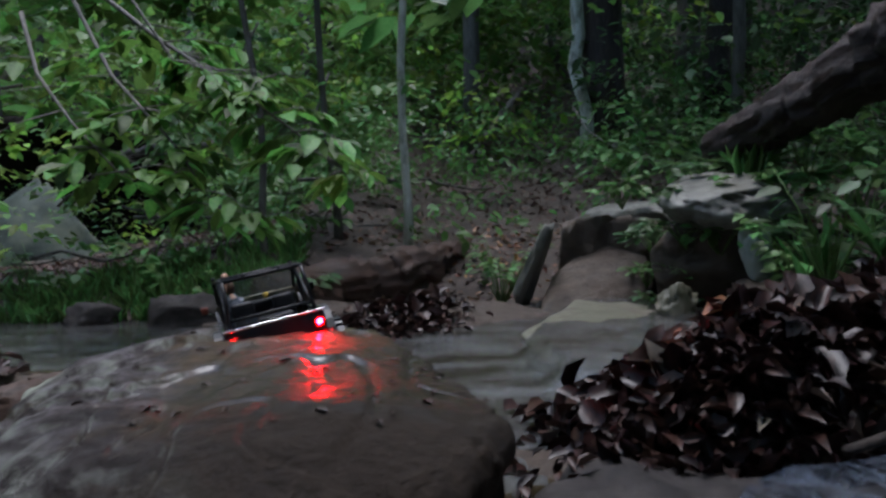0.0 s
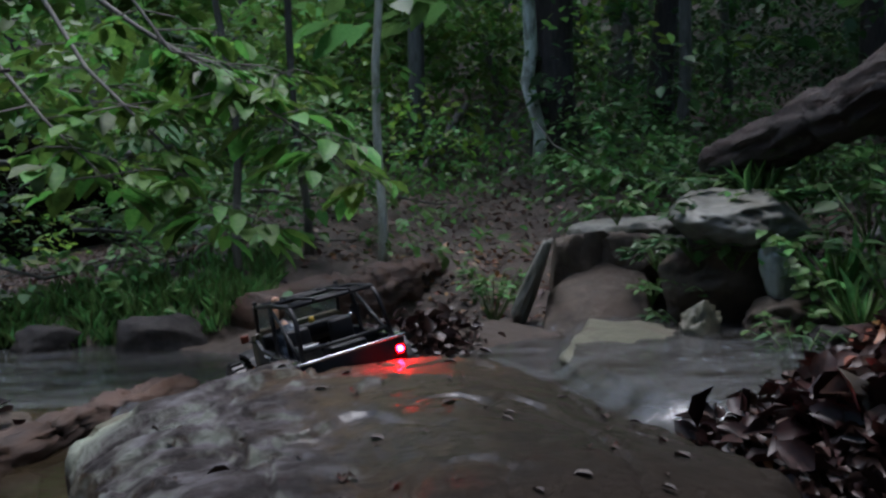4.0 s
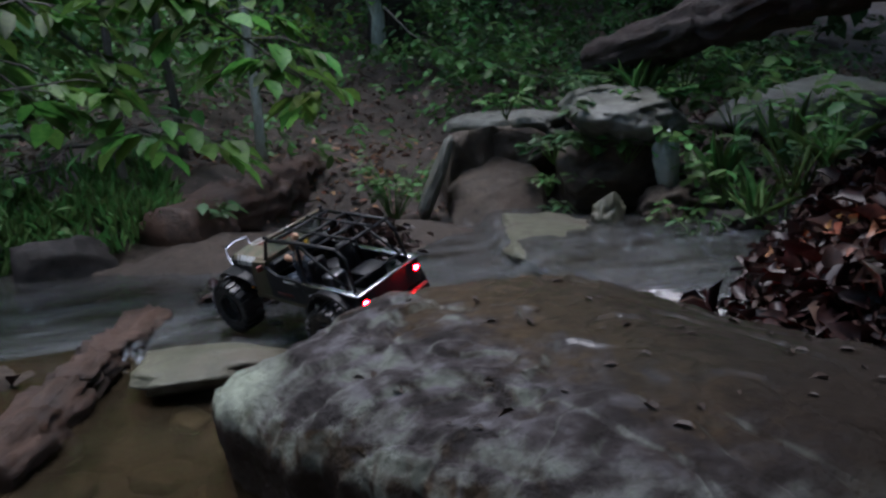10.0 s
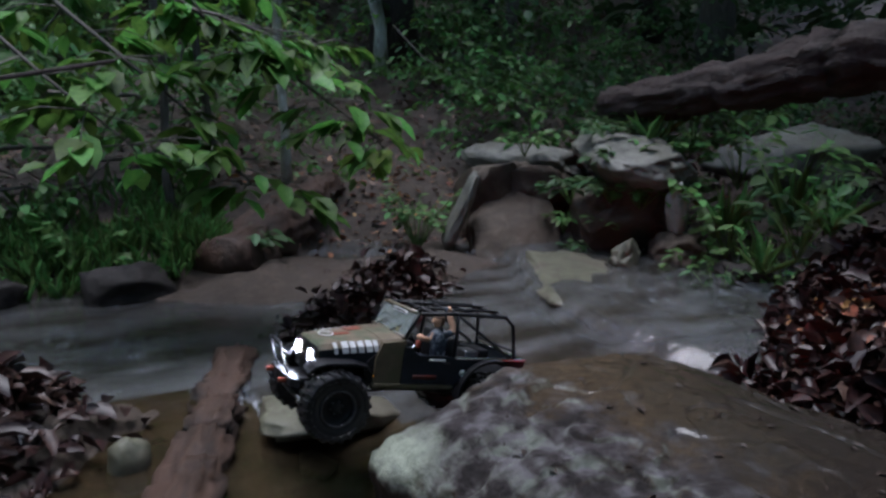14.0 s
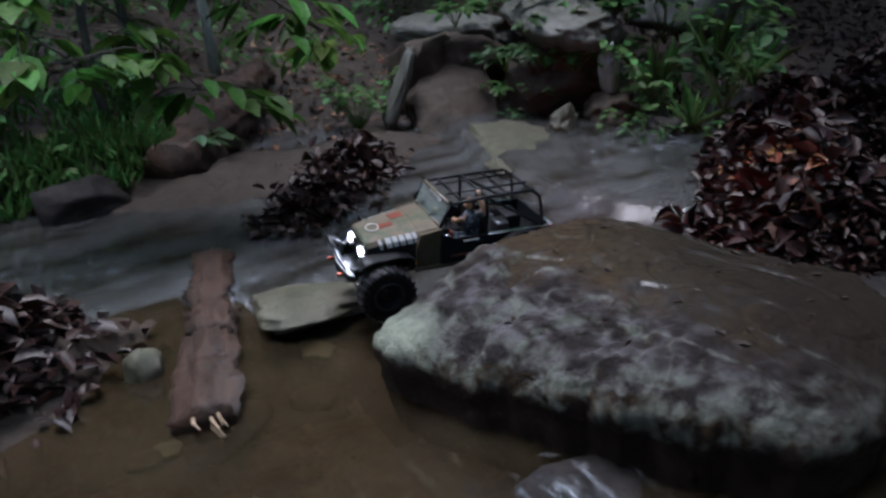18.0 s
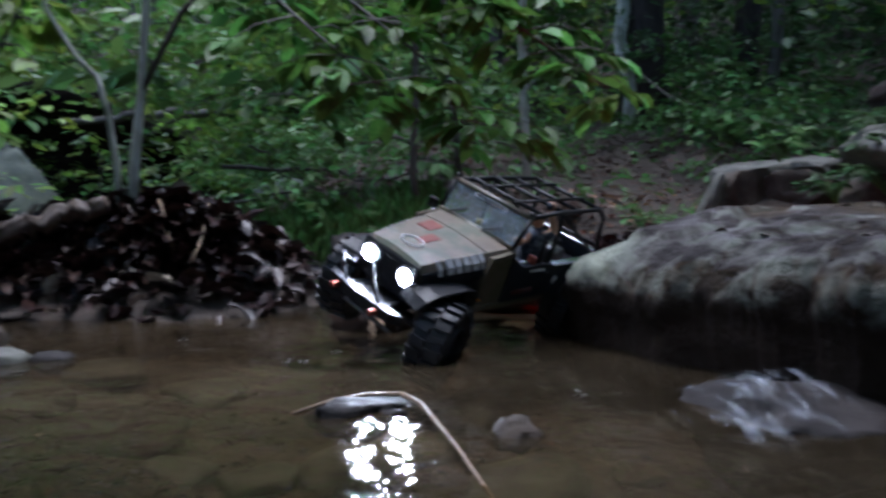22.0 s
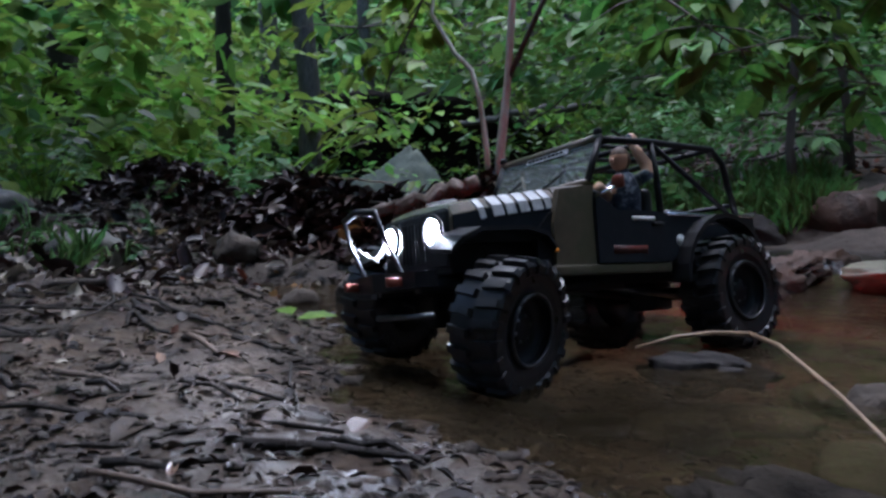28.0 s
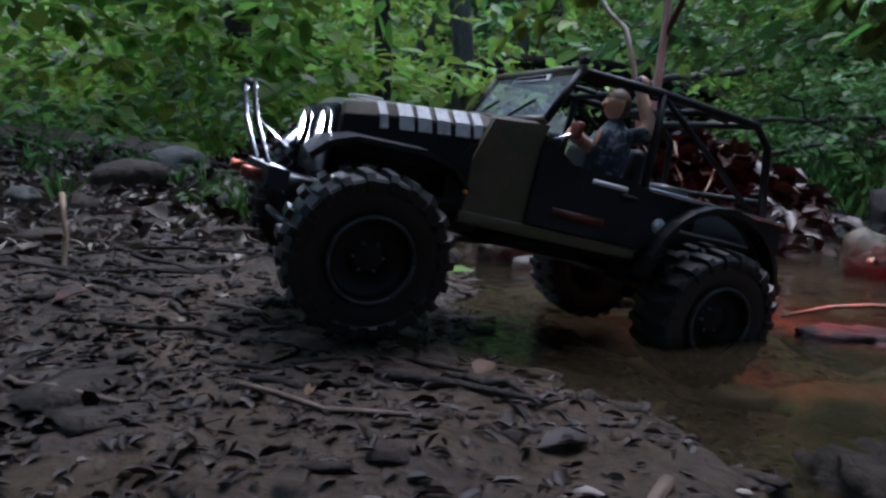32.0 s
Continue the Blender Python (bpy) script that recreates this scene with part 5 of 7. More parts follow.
def on_boulder(name, label, spots, material, curl=3.0):
    """Single dead leaves lying on top of the boulder: (x, y, heading, length)."""
    for x, y, an, ln in spots:
        hit, at, nrm, _ = BOULDER.ray_cast(Vector((x, y, 1)), Vector((0, 0, -1)))
        if hit:
            w = Vector((math.cos(an), math.sin(an), 0.1))
            tagged(leaves(name, [tuple(at + Vector((0, 0, 0.002)))], [tuple(w)], [tuple(nrm)], [ln], material, curl, 0.9), label, "leaf", "leaves on the boulder")


on_boulder("dead_leaf", "curled red dead leaf on the wet boulder", [(-0.2, 1.47, 0.3, 0.07), (-0.17, 1.46, 1.2, 0.06), (-0.22, 1.45, 2.6, 0.05)], M_REDLEAF, 6.0)
on_boulder("dead_leaf", "pale wet dead leaf on the boulder", [(-0.2, 1.3, -0.5, 0.07), (-0.12, 1.4, 0.6, 0.06)], M_PALELEAF)
lr = random.Random(8)
on_boulder("leaf_scrap", "dark scrap of leaf stuck on the boulder", [(lr.uniform(-0.85, -0.1), lr.uniform(0.92, 1.46), lr.uniform(0, 6), lr.uniform(0.006, 0.024)) for _ in range(80)], M_LITTER)
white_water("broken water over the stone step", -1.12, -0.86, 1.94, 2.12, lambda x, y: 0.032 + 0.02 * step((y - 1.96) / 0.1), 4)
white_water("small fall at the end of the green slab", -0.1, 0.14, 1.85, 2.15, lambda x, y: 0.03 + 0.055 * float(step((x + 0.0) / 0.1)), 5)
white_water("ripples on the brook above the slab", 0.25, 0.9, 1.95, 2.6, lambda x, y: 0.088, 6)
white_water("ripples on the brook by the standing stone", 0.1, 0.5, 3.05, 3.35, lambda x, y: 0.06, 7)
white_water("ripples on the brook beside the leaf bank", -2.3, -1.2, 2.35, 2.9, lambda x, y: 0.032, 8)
stick("bare yellowish stick standing in the mud", bent((-2.12, 0.71, 0.0), (-2.125, 0.715, 0.135), 5, 0, 0.006, 3), 0.0045, 0.003, M_STICK)
for k, (x, y, s, sd) in enumerate([(-2.36, 1.62, 0.13, 3), (-2.62, 1.42, 0.16, 5), (-2.95, 1.3, 0.2, 8), (-3.3, 1.7, 0.26, 12), (-2.5, 1.1, 0.06, 15), (-2.75, 0.95, 0.08, 17)]):
    rock("bank_lump", "wet stone among dead leaves on the bank", (x, y, lie(x, y) + 0.02), (s, s * 0.7, s * 0.6), M_GREY if k % 2 else M_ROCK, 40 * k, sd, 0.35, 3)
for k, (x, y, n, leaf, sp, h) in enumerate([(-2.45, 1.36, 20, 0.035, 0.08, 0.07), (-2.62, 1.25, 20, 0.035, 0.1, 0.08), (-2.9, 1.5, 30, 0.045, 0.14, 0.12), (0.95, 2.2, 70, 0.07, 0.2, 0.25), (0.7, 2.3, 40, 0.05, 0.14, 0.2), (0.85, 2.62, 60, 0.06, 0.2, 0.2), (0.68, 2.98, 50, 0.055, 0.2, 0.18), (1.15, 2.6, 70, 0.08, 0.28, 0.35), (1.3, 3.3, 60, 0.08, 0.3, 0.3), (1.0, 3.05, 50, 0.06, 0.2, 0.3)]):
    plant("leafy_plant", "small green leafy plant on the bank", (x, y, lie(x, y)), n, leaf * 0.85, M_LEAF if k % 2 else M_LEAFD, sp, h, 90 + k)


def tuft(at, n, ln, seed):
    """A tuft of arching grass blades."""
    r = np.random.default_rng(seed)
    p = np.tile(at, (n, 1)) + r.normal(size=(n, 3)) * (0.015, 0.015, 0.003)
    return tagged(leaves("grass_tuft", p, r.normal(size=(n, 3)) * (0.55, 0.55, 0) + (0, 0, 1), r.normal(size=(n, 3)) * (1, 1, 0.1), r.uniform(0.5, 1.1, n) * ln, M_GRASS, 1.5, 0.07), "tuft of arching green grass on the bank", "grass", "grass tufts")


for k, (x, y, z, n, ln) in enumerate([(1.0, 3.05, 0.55, 26, 0.24), (0.72, 3.02, 0.12, 24, 0.16), (1.05, 2.6, 0.2, 26, 0.28), (1.2, 2.4, 0.25, 26, 0.3), (0.82, 2.2, 0.14, 24, 0.2), (-2.4, 1.2, 0.06, 20, 0.08), (-2.55, 1.35, 0.08, 24, 0.1), (0.95, 2.05, 0.3, 24, 0.24)]):
    tuft((x, y, z), n, ln, 5 + k)


def clods(label, n, place, size, material, seed):
    """Small lumps of mud, each a squashed uneven pebble."""
    r = np.random.default_rng(seed)
    bm = bmesh.new()
    bmesh.ops.create_icosphere(bm, subdivisions=1, radius=1)
    v0 = np.array([v.co for v in bm.verts])
    f0 = np.array([[v.index for v in f.verts] for f in bm.faces])
    bm.free()
    x, y = place(n)
    s = np.exp(r.normal(size=n) * 0.5) * size
    an = r.uniform(0, 6.28, n)
    v = v0[None] * (1 + 0.35 * r.normal(size=(n, len(v0), 1))) * np.stack([r.uniform(0.6, 1.6, n), r.uniform(0.5, 1.0, n), r.uniform(0.15, 0.38, n)], 1)[:, None] * s[:, None, None]
    vx, vy = v[..., 0] * np.cos(an)[:, None] - v[..., 1] * np.sin(an)[:, None], v[..., 0] * np.sin(an)[:, None] + v[..., 1] * np.cos(an)[:, None]
    co = np.stack([vx + x[:, None], vy + y[:, None], v[..., 2] + surface(x, y)[:, None]], -1)
    faces = (np.arange(n) * len(v0))[:, None, None] + f0
    return tagged(fast_mesh("mud_clods", co.reshape(-1, 3), [faces.reshape(-1, 3)], material, True), label, "mud", kind="stuff")


clods("small wet lumps of mud on the bank", 6000, box(-2.7, -1.2, 0.1, 1.4), 0.0035, M_SILT, 3)
clods("dark wet lumps and scraps along the near bank", 1000, about((-2.4, 0.45), (-1.2, 0.5), 0.18), 0.0055, M_MUD, 5)
clods("dark lumps at the water's edge", 500, about((-1.75, 1.0), (-1.35, 0.72), 0.035), 0.006, M_MUD, 7)
for x, y, an, ln in ((-1.81, 1.06, 0.5, 0.055), (-1.83, 1.08, 2.6, 0.05), (-1.9, 1.34, 0.2, 0.04), (-1.78, 1.42, 1.4, 0.035)):
    tagged(leaves("green_leaf", [(x, y, lie(x, y) + 0.008)], [(math.cos(an), math.sin(an), 0.1)], [(0.1, -0.2, 1)], [ln], M_LEAFB), "fallen green leaf on the wet mud", "leaf", "fallen green leaves")
clods("dark stones and lumps farther up the bank", 1200, box(-4.5, -2.2, 0.6, 1.9), 0.02, M_MUD, 9)

for k, (p, q, r) in enumerate([((-2.6, 3.9, 0.28), (-1.3, 4.1, 0.36), 0.012), ((-2.2, 4.6, 0.5), (-0.6, 4.4, 0.42), 0.014), ((-3.0, 3.2, 0.22), (-2.0, 3.5, 0.3), 0.009), ((-1.3, 5.2, 0.75), (0.1, 5.6, 0.68), 0.016), ((-2.9, 5.0, 0.6), (-2.2, 4.7, 0.95), 0.01), ((-1.9, 3.8, 0.55), (-1.5, 4.3, 0.3), 0.007)]):
    t = thing("dead_branch", "bare grey dead branch lying on the wooded slope", "branch", p, "dead branches")
    d = Vector(q) - Vector(p)
    bm = bmesh.new()
    tube(bm, bent((0, 0, 0), d, 10, 0, 0.06, 60 + k), taper(10, r, r * 0.4), 7, 0.2)
    part("stem", bm, M_MIDBARK, t)
    rr = random.Random(k)
    for _ in range(5):
        o = d * rr.uniform(0.3, 0.95)
        bm = bmesh.new()
        tube(bm, bent(o, o + Vector((rr.uniform(-0.2, 0.2), rr.uniform(-0.2, 0.2), rr.uniform(-0.05, 0.22))), 4, 0, 0.02, k), taper(4, r * 0.4, r * 0.15), 5)
        part("twig", bm, M_MIDBARK, t)

litter("bank_litter", "pale and brown leaves farther up the bank", 5500, box(-4.5, -2.25, 0.7, 2.0), 0.036, M_PALELEAF, 0.45, 0.014, 3.0, RNG.uniform(0.5, 1.3, 5500))
for k in range(14):
    x, y = -2.45 - 0.13 * k + 0.1 * math.sin(5 * k), 1.25 + 0.25 * math.sin(2.3 * k) + 0.02 * k
    tuft((x, y, lie(x, y)), 26, 0.07 + 0.05 * abs(math.sin(3.1 * k)), 40 + k)
pr = random.Random(31)
for k in range(34):
    x, y = pr.uniform(-1.95, -1.0), pr.uniform(0.95, 1.95)
    if inside(POOL, np.array([x]), np.array([y]))[0] < 0.1:
        continue
    q = pr.uniform(0.07, 0.22)
    rock("bed_stone", "olive brown stone under the shallow water", (x, y, lie(x, y) + 0.004), (q, q * pr.uniform(0.6, 0.9), q * 0.3), M_GREEN if k % 3 else M_ROCK, pr.uniform(0, 180), 70 + k, 0.25, 3, 2.6, group="stones on the pool's bed")

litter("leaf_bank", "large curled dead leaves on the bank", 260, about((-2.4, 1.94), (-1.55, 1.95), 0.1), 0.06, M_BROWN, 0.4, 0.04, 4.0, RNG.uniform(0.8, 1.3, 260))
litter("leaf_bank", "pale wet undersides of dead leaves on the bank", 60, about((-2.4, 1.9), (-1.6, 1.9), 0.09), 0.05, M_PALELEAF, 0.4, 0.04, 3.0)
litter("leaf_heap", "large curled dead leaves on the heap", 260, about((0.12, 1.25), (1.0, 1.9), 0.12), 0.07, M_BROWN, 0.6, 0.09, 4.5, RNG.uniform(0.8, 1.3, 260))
litter("leaf_heap", "pale wet undersides of dead leaves on the heap", 40, about((0.1, 1.25), (0.8, 1.7), 0.09), 0.05, M_PALELEAF, 0.6, 0.09, 4.0)
hs = random.Random(77)
for k in range(16):
    x0, y0 = (hs.uniform(-2.5, -1.6), hs.uniform(1.85, 2.0)) if k % 2 else (hs.uniform(0.15, 0.9), hs.uniform(1.3, 1.7))
    a, ln = hs.uniform(0, 6.28), hs.uniform(0.08, 0.24)
    z0 = lie(x0, y0) + 0.05
    x1, y1 = x0 + ln * math.cos(a), y0 + ln * math.sin(a)
    stick("thin twig caught in the dead leaves", bent((x0, y0, z0), (x1, y1, max(lie(x1, y1), 0.02) + 0.05 + hs.uniform(0, 0.05)), 4, 0, 0.01, k), 0.003, 0.0015, M_TWIG if k % 3 else M_STICK)

rock("dark_stone", "dark wet stone between the boulder and the leaf heap", (0.06, 1.03, 0.02), (0.34, 0.3, 0.16), M_DARKROCK, 30, 91, 0.3, 4, 3.0)
rock("dark_stone", "low dark wet stone at the foot of the leaf heap", (0.22, 1.0, 0.03), (0.24, 0.22, 0.14), M_DARKROCK, 70, 93, 0.3, 4, 3.0)
litter("leaf_heap", "wet dead leaves at the foot of the heap", 700, about((0.0, 1.12), (0.35, 1.24), 0.06), 0.04, M_BROWN, 0.6, 0.1, 4.0, RNG.uniform(0.7, 1.4, 700))
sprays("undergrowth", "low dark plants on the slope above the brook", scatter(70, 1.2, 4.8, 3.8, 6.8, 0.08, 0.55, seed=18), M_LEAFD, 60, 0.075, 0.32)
sprays("undergrowth", "low green plants behind the capstone", scatter(12, 0.6, 2.6, 4.0, 5.2, 0.05, 0.3, seed=19), M_LEAF, 50, 0.07, 0.25)


# ---- the radio-controlled crawler ----
M_BLACK = mat("black satin plastic", (0.004, 0.004, 0.005), (0.009, 0.009, 0.011), 0.4, 80, 0.1, big=20, rough2=0.6, spec=0.25)
M_RUBBER = mat("wet tyre rubber", (0.005, 0.005, 0.006), (0.012, 0.012, 0.0135), 0.24, 120, 0.3, big=30, rough2=0.6, bdist=0.001, spec=0.35)
M_TAN = mat("faded tan camouflage paint", (0.105, 0.088, 0.064), (0.18, 0.14, 0.104), 0.3, 30, 0.05, big=22, c3=(0.08, 0.09, 0.06), rough2=0.42, coat=0.3)
M_OLIVE = mat("muddy olive tan camouflage paint", (0.06, 0.048, 0.03), (0.105, 0.084, 0.055), 0.42, 30, 0.05, big=16, c3=(0.06, 0.056, 0.031), rough2=0.65, spec=0.2)
M_NAVY = mat("dark slate paint", (0.006, 0.0078, 0.0105), (0.013, 0.016, 0.021), 0.36, 40, 0.05, big=14, rough2=0.6, spec=0.2)
M_CHROME = mat("brushed chrome", (0.6, 0.6, 0.62), (0.75, 0.75, 0.78), 0.18, 60, 0.05, metal=1.0, big=20)
M_STEEL = mat("dark machined metal", (0.1, 0.1, 0.105), (0.2, 0.2, 0.21), 0.3, 60, 0.1, metal=0.9, big=20)
M_RING = mat("worn grey metal ring", (0.03, 0.03, 0.032), (0.08, 0.08, 0.083), 0.4, 60, 0.1, metal=0.5, big=20)
M_WHITE = mat("white decal", (0.55, 0.56, 0.56), (0.68, 0.68, 0.68), 0.4, 60, 0.0, big=30)
M_REDRUST = mat("red brown decal", (0.14, 0.03, 0.02), (0.2, 0.05, 0.03), 0.4, 60, 0.0, big=20)
M_YEL = mat("yellow plastic", (0.6, 0.38, 0.05), (0.7, 0.45, 0.07), 0.4, 60, 0.0, big=20)
M_SKIN = mat("painted doll plastic", (0.45, 0.26, 0.17), (0.55, 0.33, 0.22), 0.5, 50, 0.0, big=9, c3=(0.3, 0.16, 0.1))
M_HAIR = mat("brown doll hair", (0.03, 0.017, 0.01), (0.075, 0.042, 0.024), 0.6, 90, 0.3, big=40)
M_CLOTH = mat("dark blue doll clothes", (0.008, 0.011, 0.02), (0.045, 0.06, 0.085), 0.8, 70, 0.1, big=60, c3=(0.22, 0.24, 0.27))
M_DECAL = mat("worn pale decal", (0.36, 0.365, 0.37), (0.6, 0.605, 0.61), 0.4, 140, 0.0, big=60)
M_HEAD = glow("white lamp", (0.85, 0.92, 1.0), HEADLAMP)
M_TAIL = glow("red lamp", (1.0, 0.00012, 0.0001), TAILLAMP)
M_DULLRED = mat("faded dark red decal", (0.045, 0.011, 0.009), (0.075, 0.018, 0.014), 0.45, 60, 0.0, big=20)
M_AMBER = mat("amber lens", (0.6, 0.2, 0.02), (0.7, 0.25, 0.03), 0.2, 60, 0.0, big=20)


def glassmat():
    m = bpy.data.materials.new("windscreen plastic with drops")
    m.use_nodes = True
    n, l = m.node_tree.nodes, m.node_tree.links
    b = n["Principled BSDF"]
    b.inputs["Base Color"].default_value, b.inputs["Roughness"].default_value = (0.3, 0.34, 0.33, 1), 0.12
    t = n.new("ShaderNodeBsdfTransparent")
    t.inputs[0].default_value = (0.8, 0.85, 0.84, 1)
    tc, nz = n.new("ShaderNodeTexCoord"), n.new("ShaderNodeTexVoronoi")
    nz.inputs["Scale"].default_value = 150
    l.new(tc.outputs["Object"], nz.inputs["Vector"])
    r = n.new("ShaderNodeValToRGB")
    r.color_ramp.elements[0].position, r.color_ramp.elements[0].color = 0.1, (0.7, 0.7, 0.7, 1)
    r.color_ramp.elements[1].position, r.color_ramp.elements[1].color = 0.22, (0.24, 0.24, 0.24, 1)
    l.new(nz.outputs[0], r.inputs[0])
    mx = n.new("ShaderNodeMixShader")
    l.new(r.outputs[0], mx.inputs[0])
    l.new(t.outputs[0], mx.inputs[1])
    l.new(b.outputs[0], mx.inputs[2])
    l.new(mx.outputs[0], n["Material Output"].inputs[0])
    return m


M_GLASS = glassmat()


def slab(bm, x0, x1, y0, y1, z0, z1, bevel=0.0):
    r = bmesh.ops.create_cube(bm, size=1)
    for v in r["verts"]:
        v.co = Vector((x0 + (v.co.x + 0.5) * (x1 - x0), y0 + (v.co.y + 0.5) * (y1 - y0), z0 + (v.co.z + 0.5) * (z1 - z0)))
    if bevel:
        bmesh.ops.bevel(bm, geom=list({e for v in r["verts"] for e in v.link_edges}), offset=bevel, segments=2, affect="EDGES", profile=0.5)
    return bm


def block(x0, x1, y0, y1, z0, z1, bevel=0.002):
    return slab(bmesh.new(), x0, x1, y0, y1, z0, z1, bevel)


def loft(rows):
    """Closed skin through rows of points with equal counts, capped."""
    bm = bmesh.new()
    rings = [[bm.verts.new(p) for p in row] for row in rows]
    k = len(rings[0])
    for a, b in zip(rings, rings[1:]):
        for i in range(k):
            bm.faces.new((a[i], a[(i + 1) % k], b[(i + 1) % k], b[i]))
    bm.faces.new(rings[0][::-1])
    bm.faces.new(rings[-1])
    bmesh.ops.recalc_face_normals(bm, faces=bm.faces)
    return bm


def plate(points, y0, y1):
    """A flat plate of the given outline in x and z, from y0 to y1."""
    bm = bmesh.new()
    a = [bm.verts.new((x, y0, z)) for x, z in points]
    b = [bm.verts.new((x, y1, z)) for x, z in points]
    n = len(points)
    bm.faces.new(a)
    bm.faces.new(b[::-1])
    for i in range(n):
        bm.faces.new((a[i], b[i], b[(i + 1) % n], a[(i + 1) % n]))
    bmesh.ops.recalc_face_normals(bm, faces=bm.faces)
    return bm


def bar(*pts, r=0.003, sides=8):
    bm = bmesh.new()
    return tube(bm, pts, [r] * len(pts), sides)


def tyre_mesh(R=0.061, W=0.044):
    """A knobbly mud tyre in one skin, axle along y."""
    bm = bmesh.new()
    # radius, place across the width, and how far the knobs stand out there
    prof = [(0.029, -0.42, 0), (0.040, -0.5, 0), (0.047, -0.51, 0), (0.0475, -0.525, 1), (0.0545, -0.535, 1), (0.0565, -0.5, 1), (0.0572, -0.3, 1), (0.0574, -0.05, 1), (0.0574, -0.02, 0),
            (0.0574, 0.02, 0), (0.0574, 0.05, 1), (0.0572, 0.3, 1), (0.0565, 0.5, 1), (0.0545, 0.535, 1), (0.0475, 0.525, 1), (0.047, 0.51, 0), (0.040, 0.5, 0), (0.029, 0.42, 0)]
    L = 22
    steps = (0.0, 0.03, 0.06, 0.25, 0.44, 0.47, 0.5, 0.75)
    lift = (0, 0, 1, 1, 1, 0, 0, 0)
    rings = []
    for k in range(L):
        for u, up in zip(steps, lift):
            ring = []
            for r, w, knob in prof:
                a = 2 * math.pi * (k + u + (0.5 if w > 0 else 0.0) + 0.25 * abs(w)) / L
                h = up * knob
                ring.append(bm.verts.new(((r + 0.0042 * h * (1 if r > 0.055 else 0.3)) * math.cos(a), (w + 0.045 * h * (1 if w > 0.5 else -1 if w < -0.5 else 0)) * W, (r + 0.0042 * h * (1 if r > 0.055 else 0.3)) * math.sin(a))))
            rings.append(ring)
    n = len(rings)
    for k in range(n):
        p, q = rings[k], rings[(k + 1) % n]
        for i in range(len(prof)):
            m = (i + 1) % len(prof)
            bm.faces.new((p[i], p[m], q[m], q[i]))
    bmesh.ops.recalc_face_normals(bm, faces=bm.faces)
    return bm


def rim_mesh(side):
    """A dished black wheel with windows, axle along y; side +1 faces +y."""
    bm = bmesh.new()
    N = 40
    prof = [(0.031, 0.5), (0.033, 0.46), (0.030, 0.42), (0.0285, 0.3), (0.027, 0.22), (0.014, 0.16), (0.012, 0.26), (0.008, 0.3)]
    rings = [[bm.verts.new((r * math.cos(2 * math.pi * k / N), side * w * 0.044, r * math.sin(2 * math.pi * k / N))) for k in range(N)] for r, w in prof]
    for a, b in zip(rings, rings[1:]):
        for k in range(N):
            bm.faces.new((a[k], a[(k + 1) % N], b[(k + 1) % N], b[k]))
    bm.faces.new(rings[-1])
    back = [bm.verts.new((0.031 * math.cos(2 * math.pi * k / N), -side * 0.02, 0.031 * math.sin(2 * math.pi * k / N))) for k in range(N)]
    for k in range(N):
        bm.faces.new((rings[0][k], back[k], back[(k + 1) % N], rings[0][(k + 1) % N]))
    bm.faces.new(back)
    bmesh.ops.recalc_face_normals(bm, faces=bm.faces)
    return bm


JEEP_SIZE = 1.07


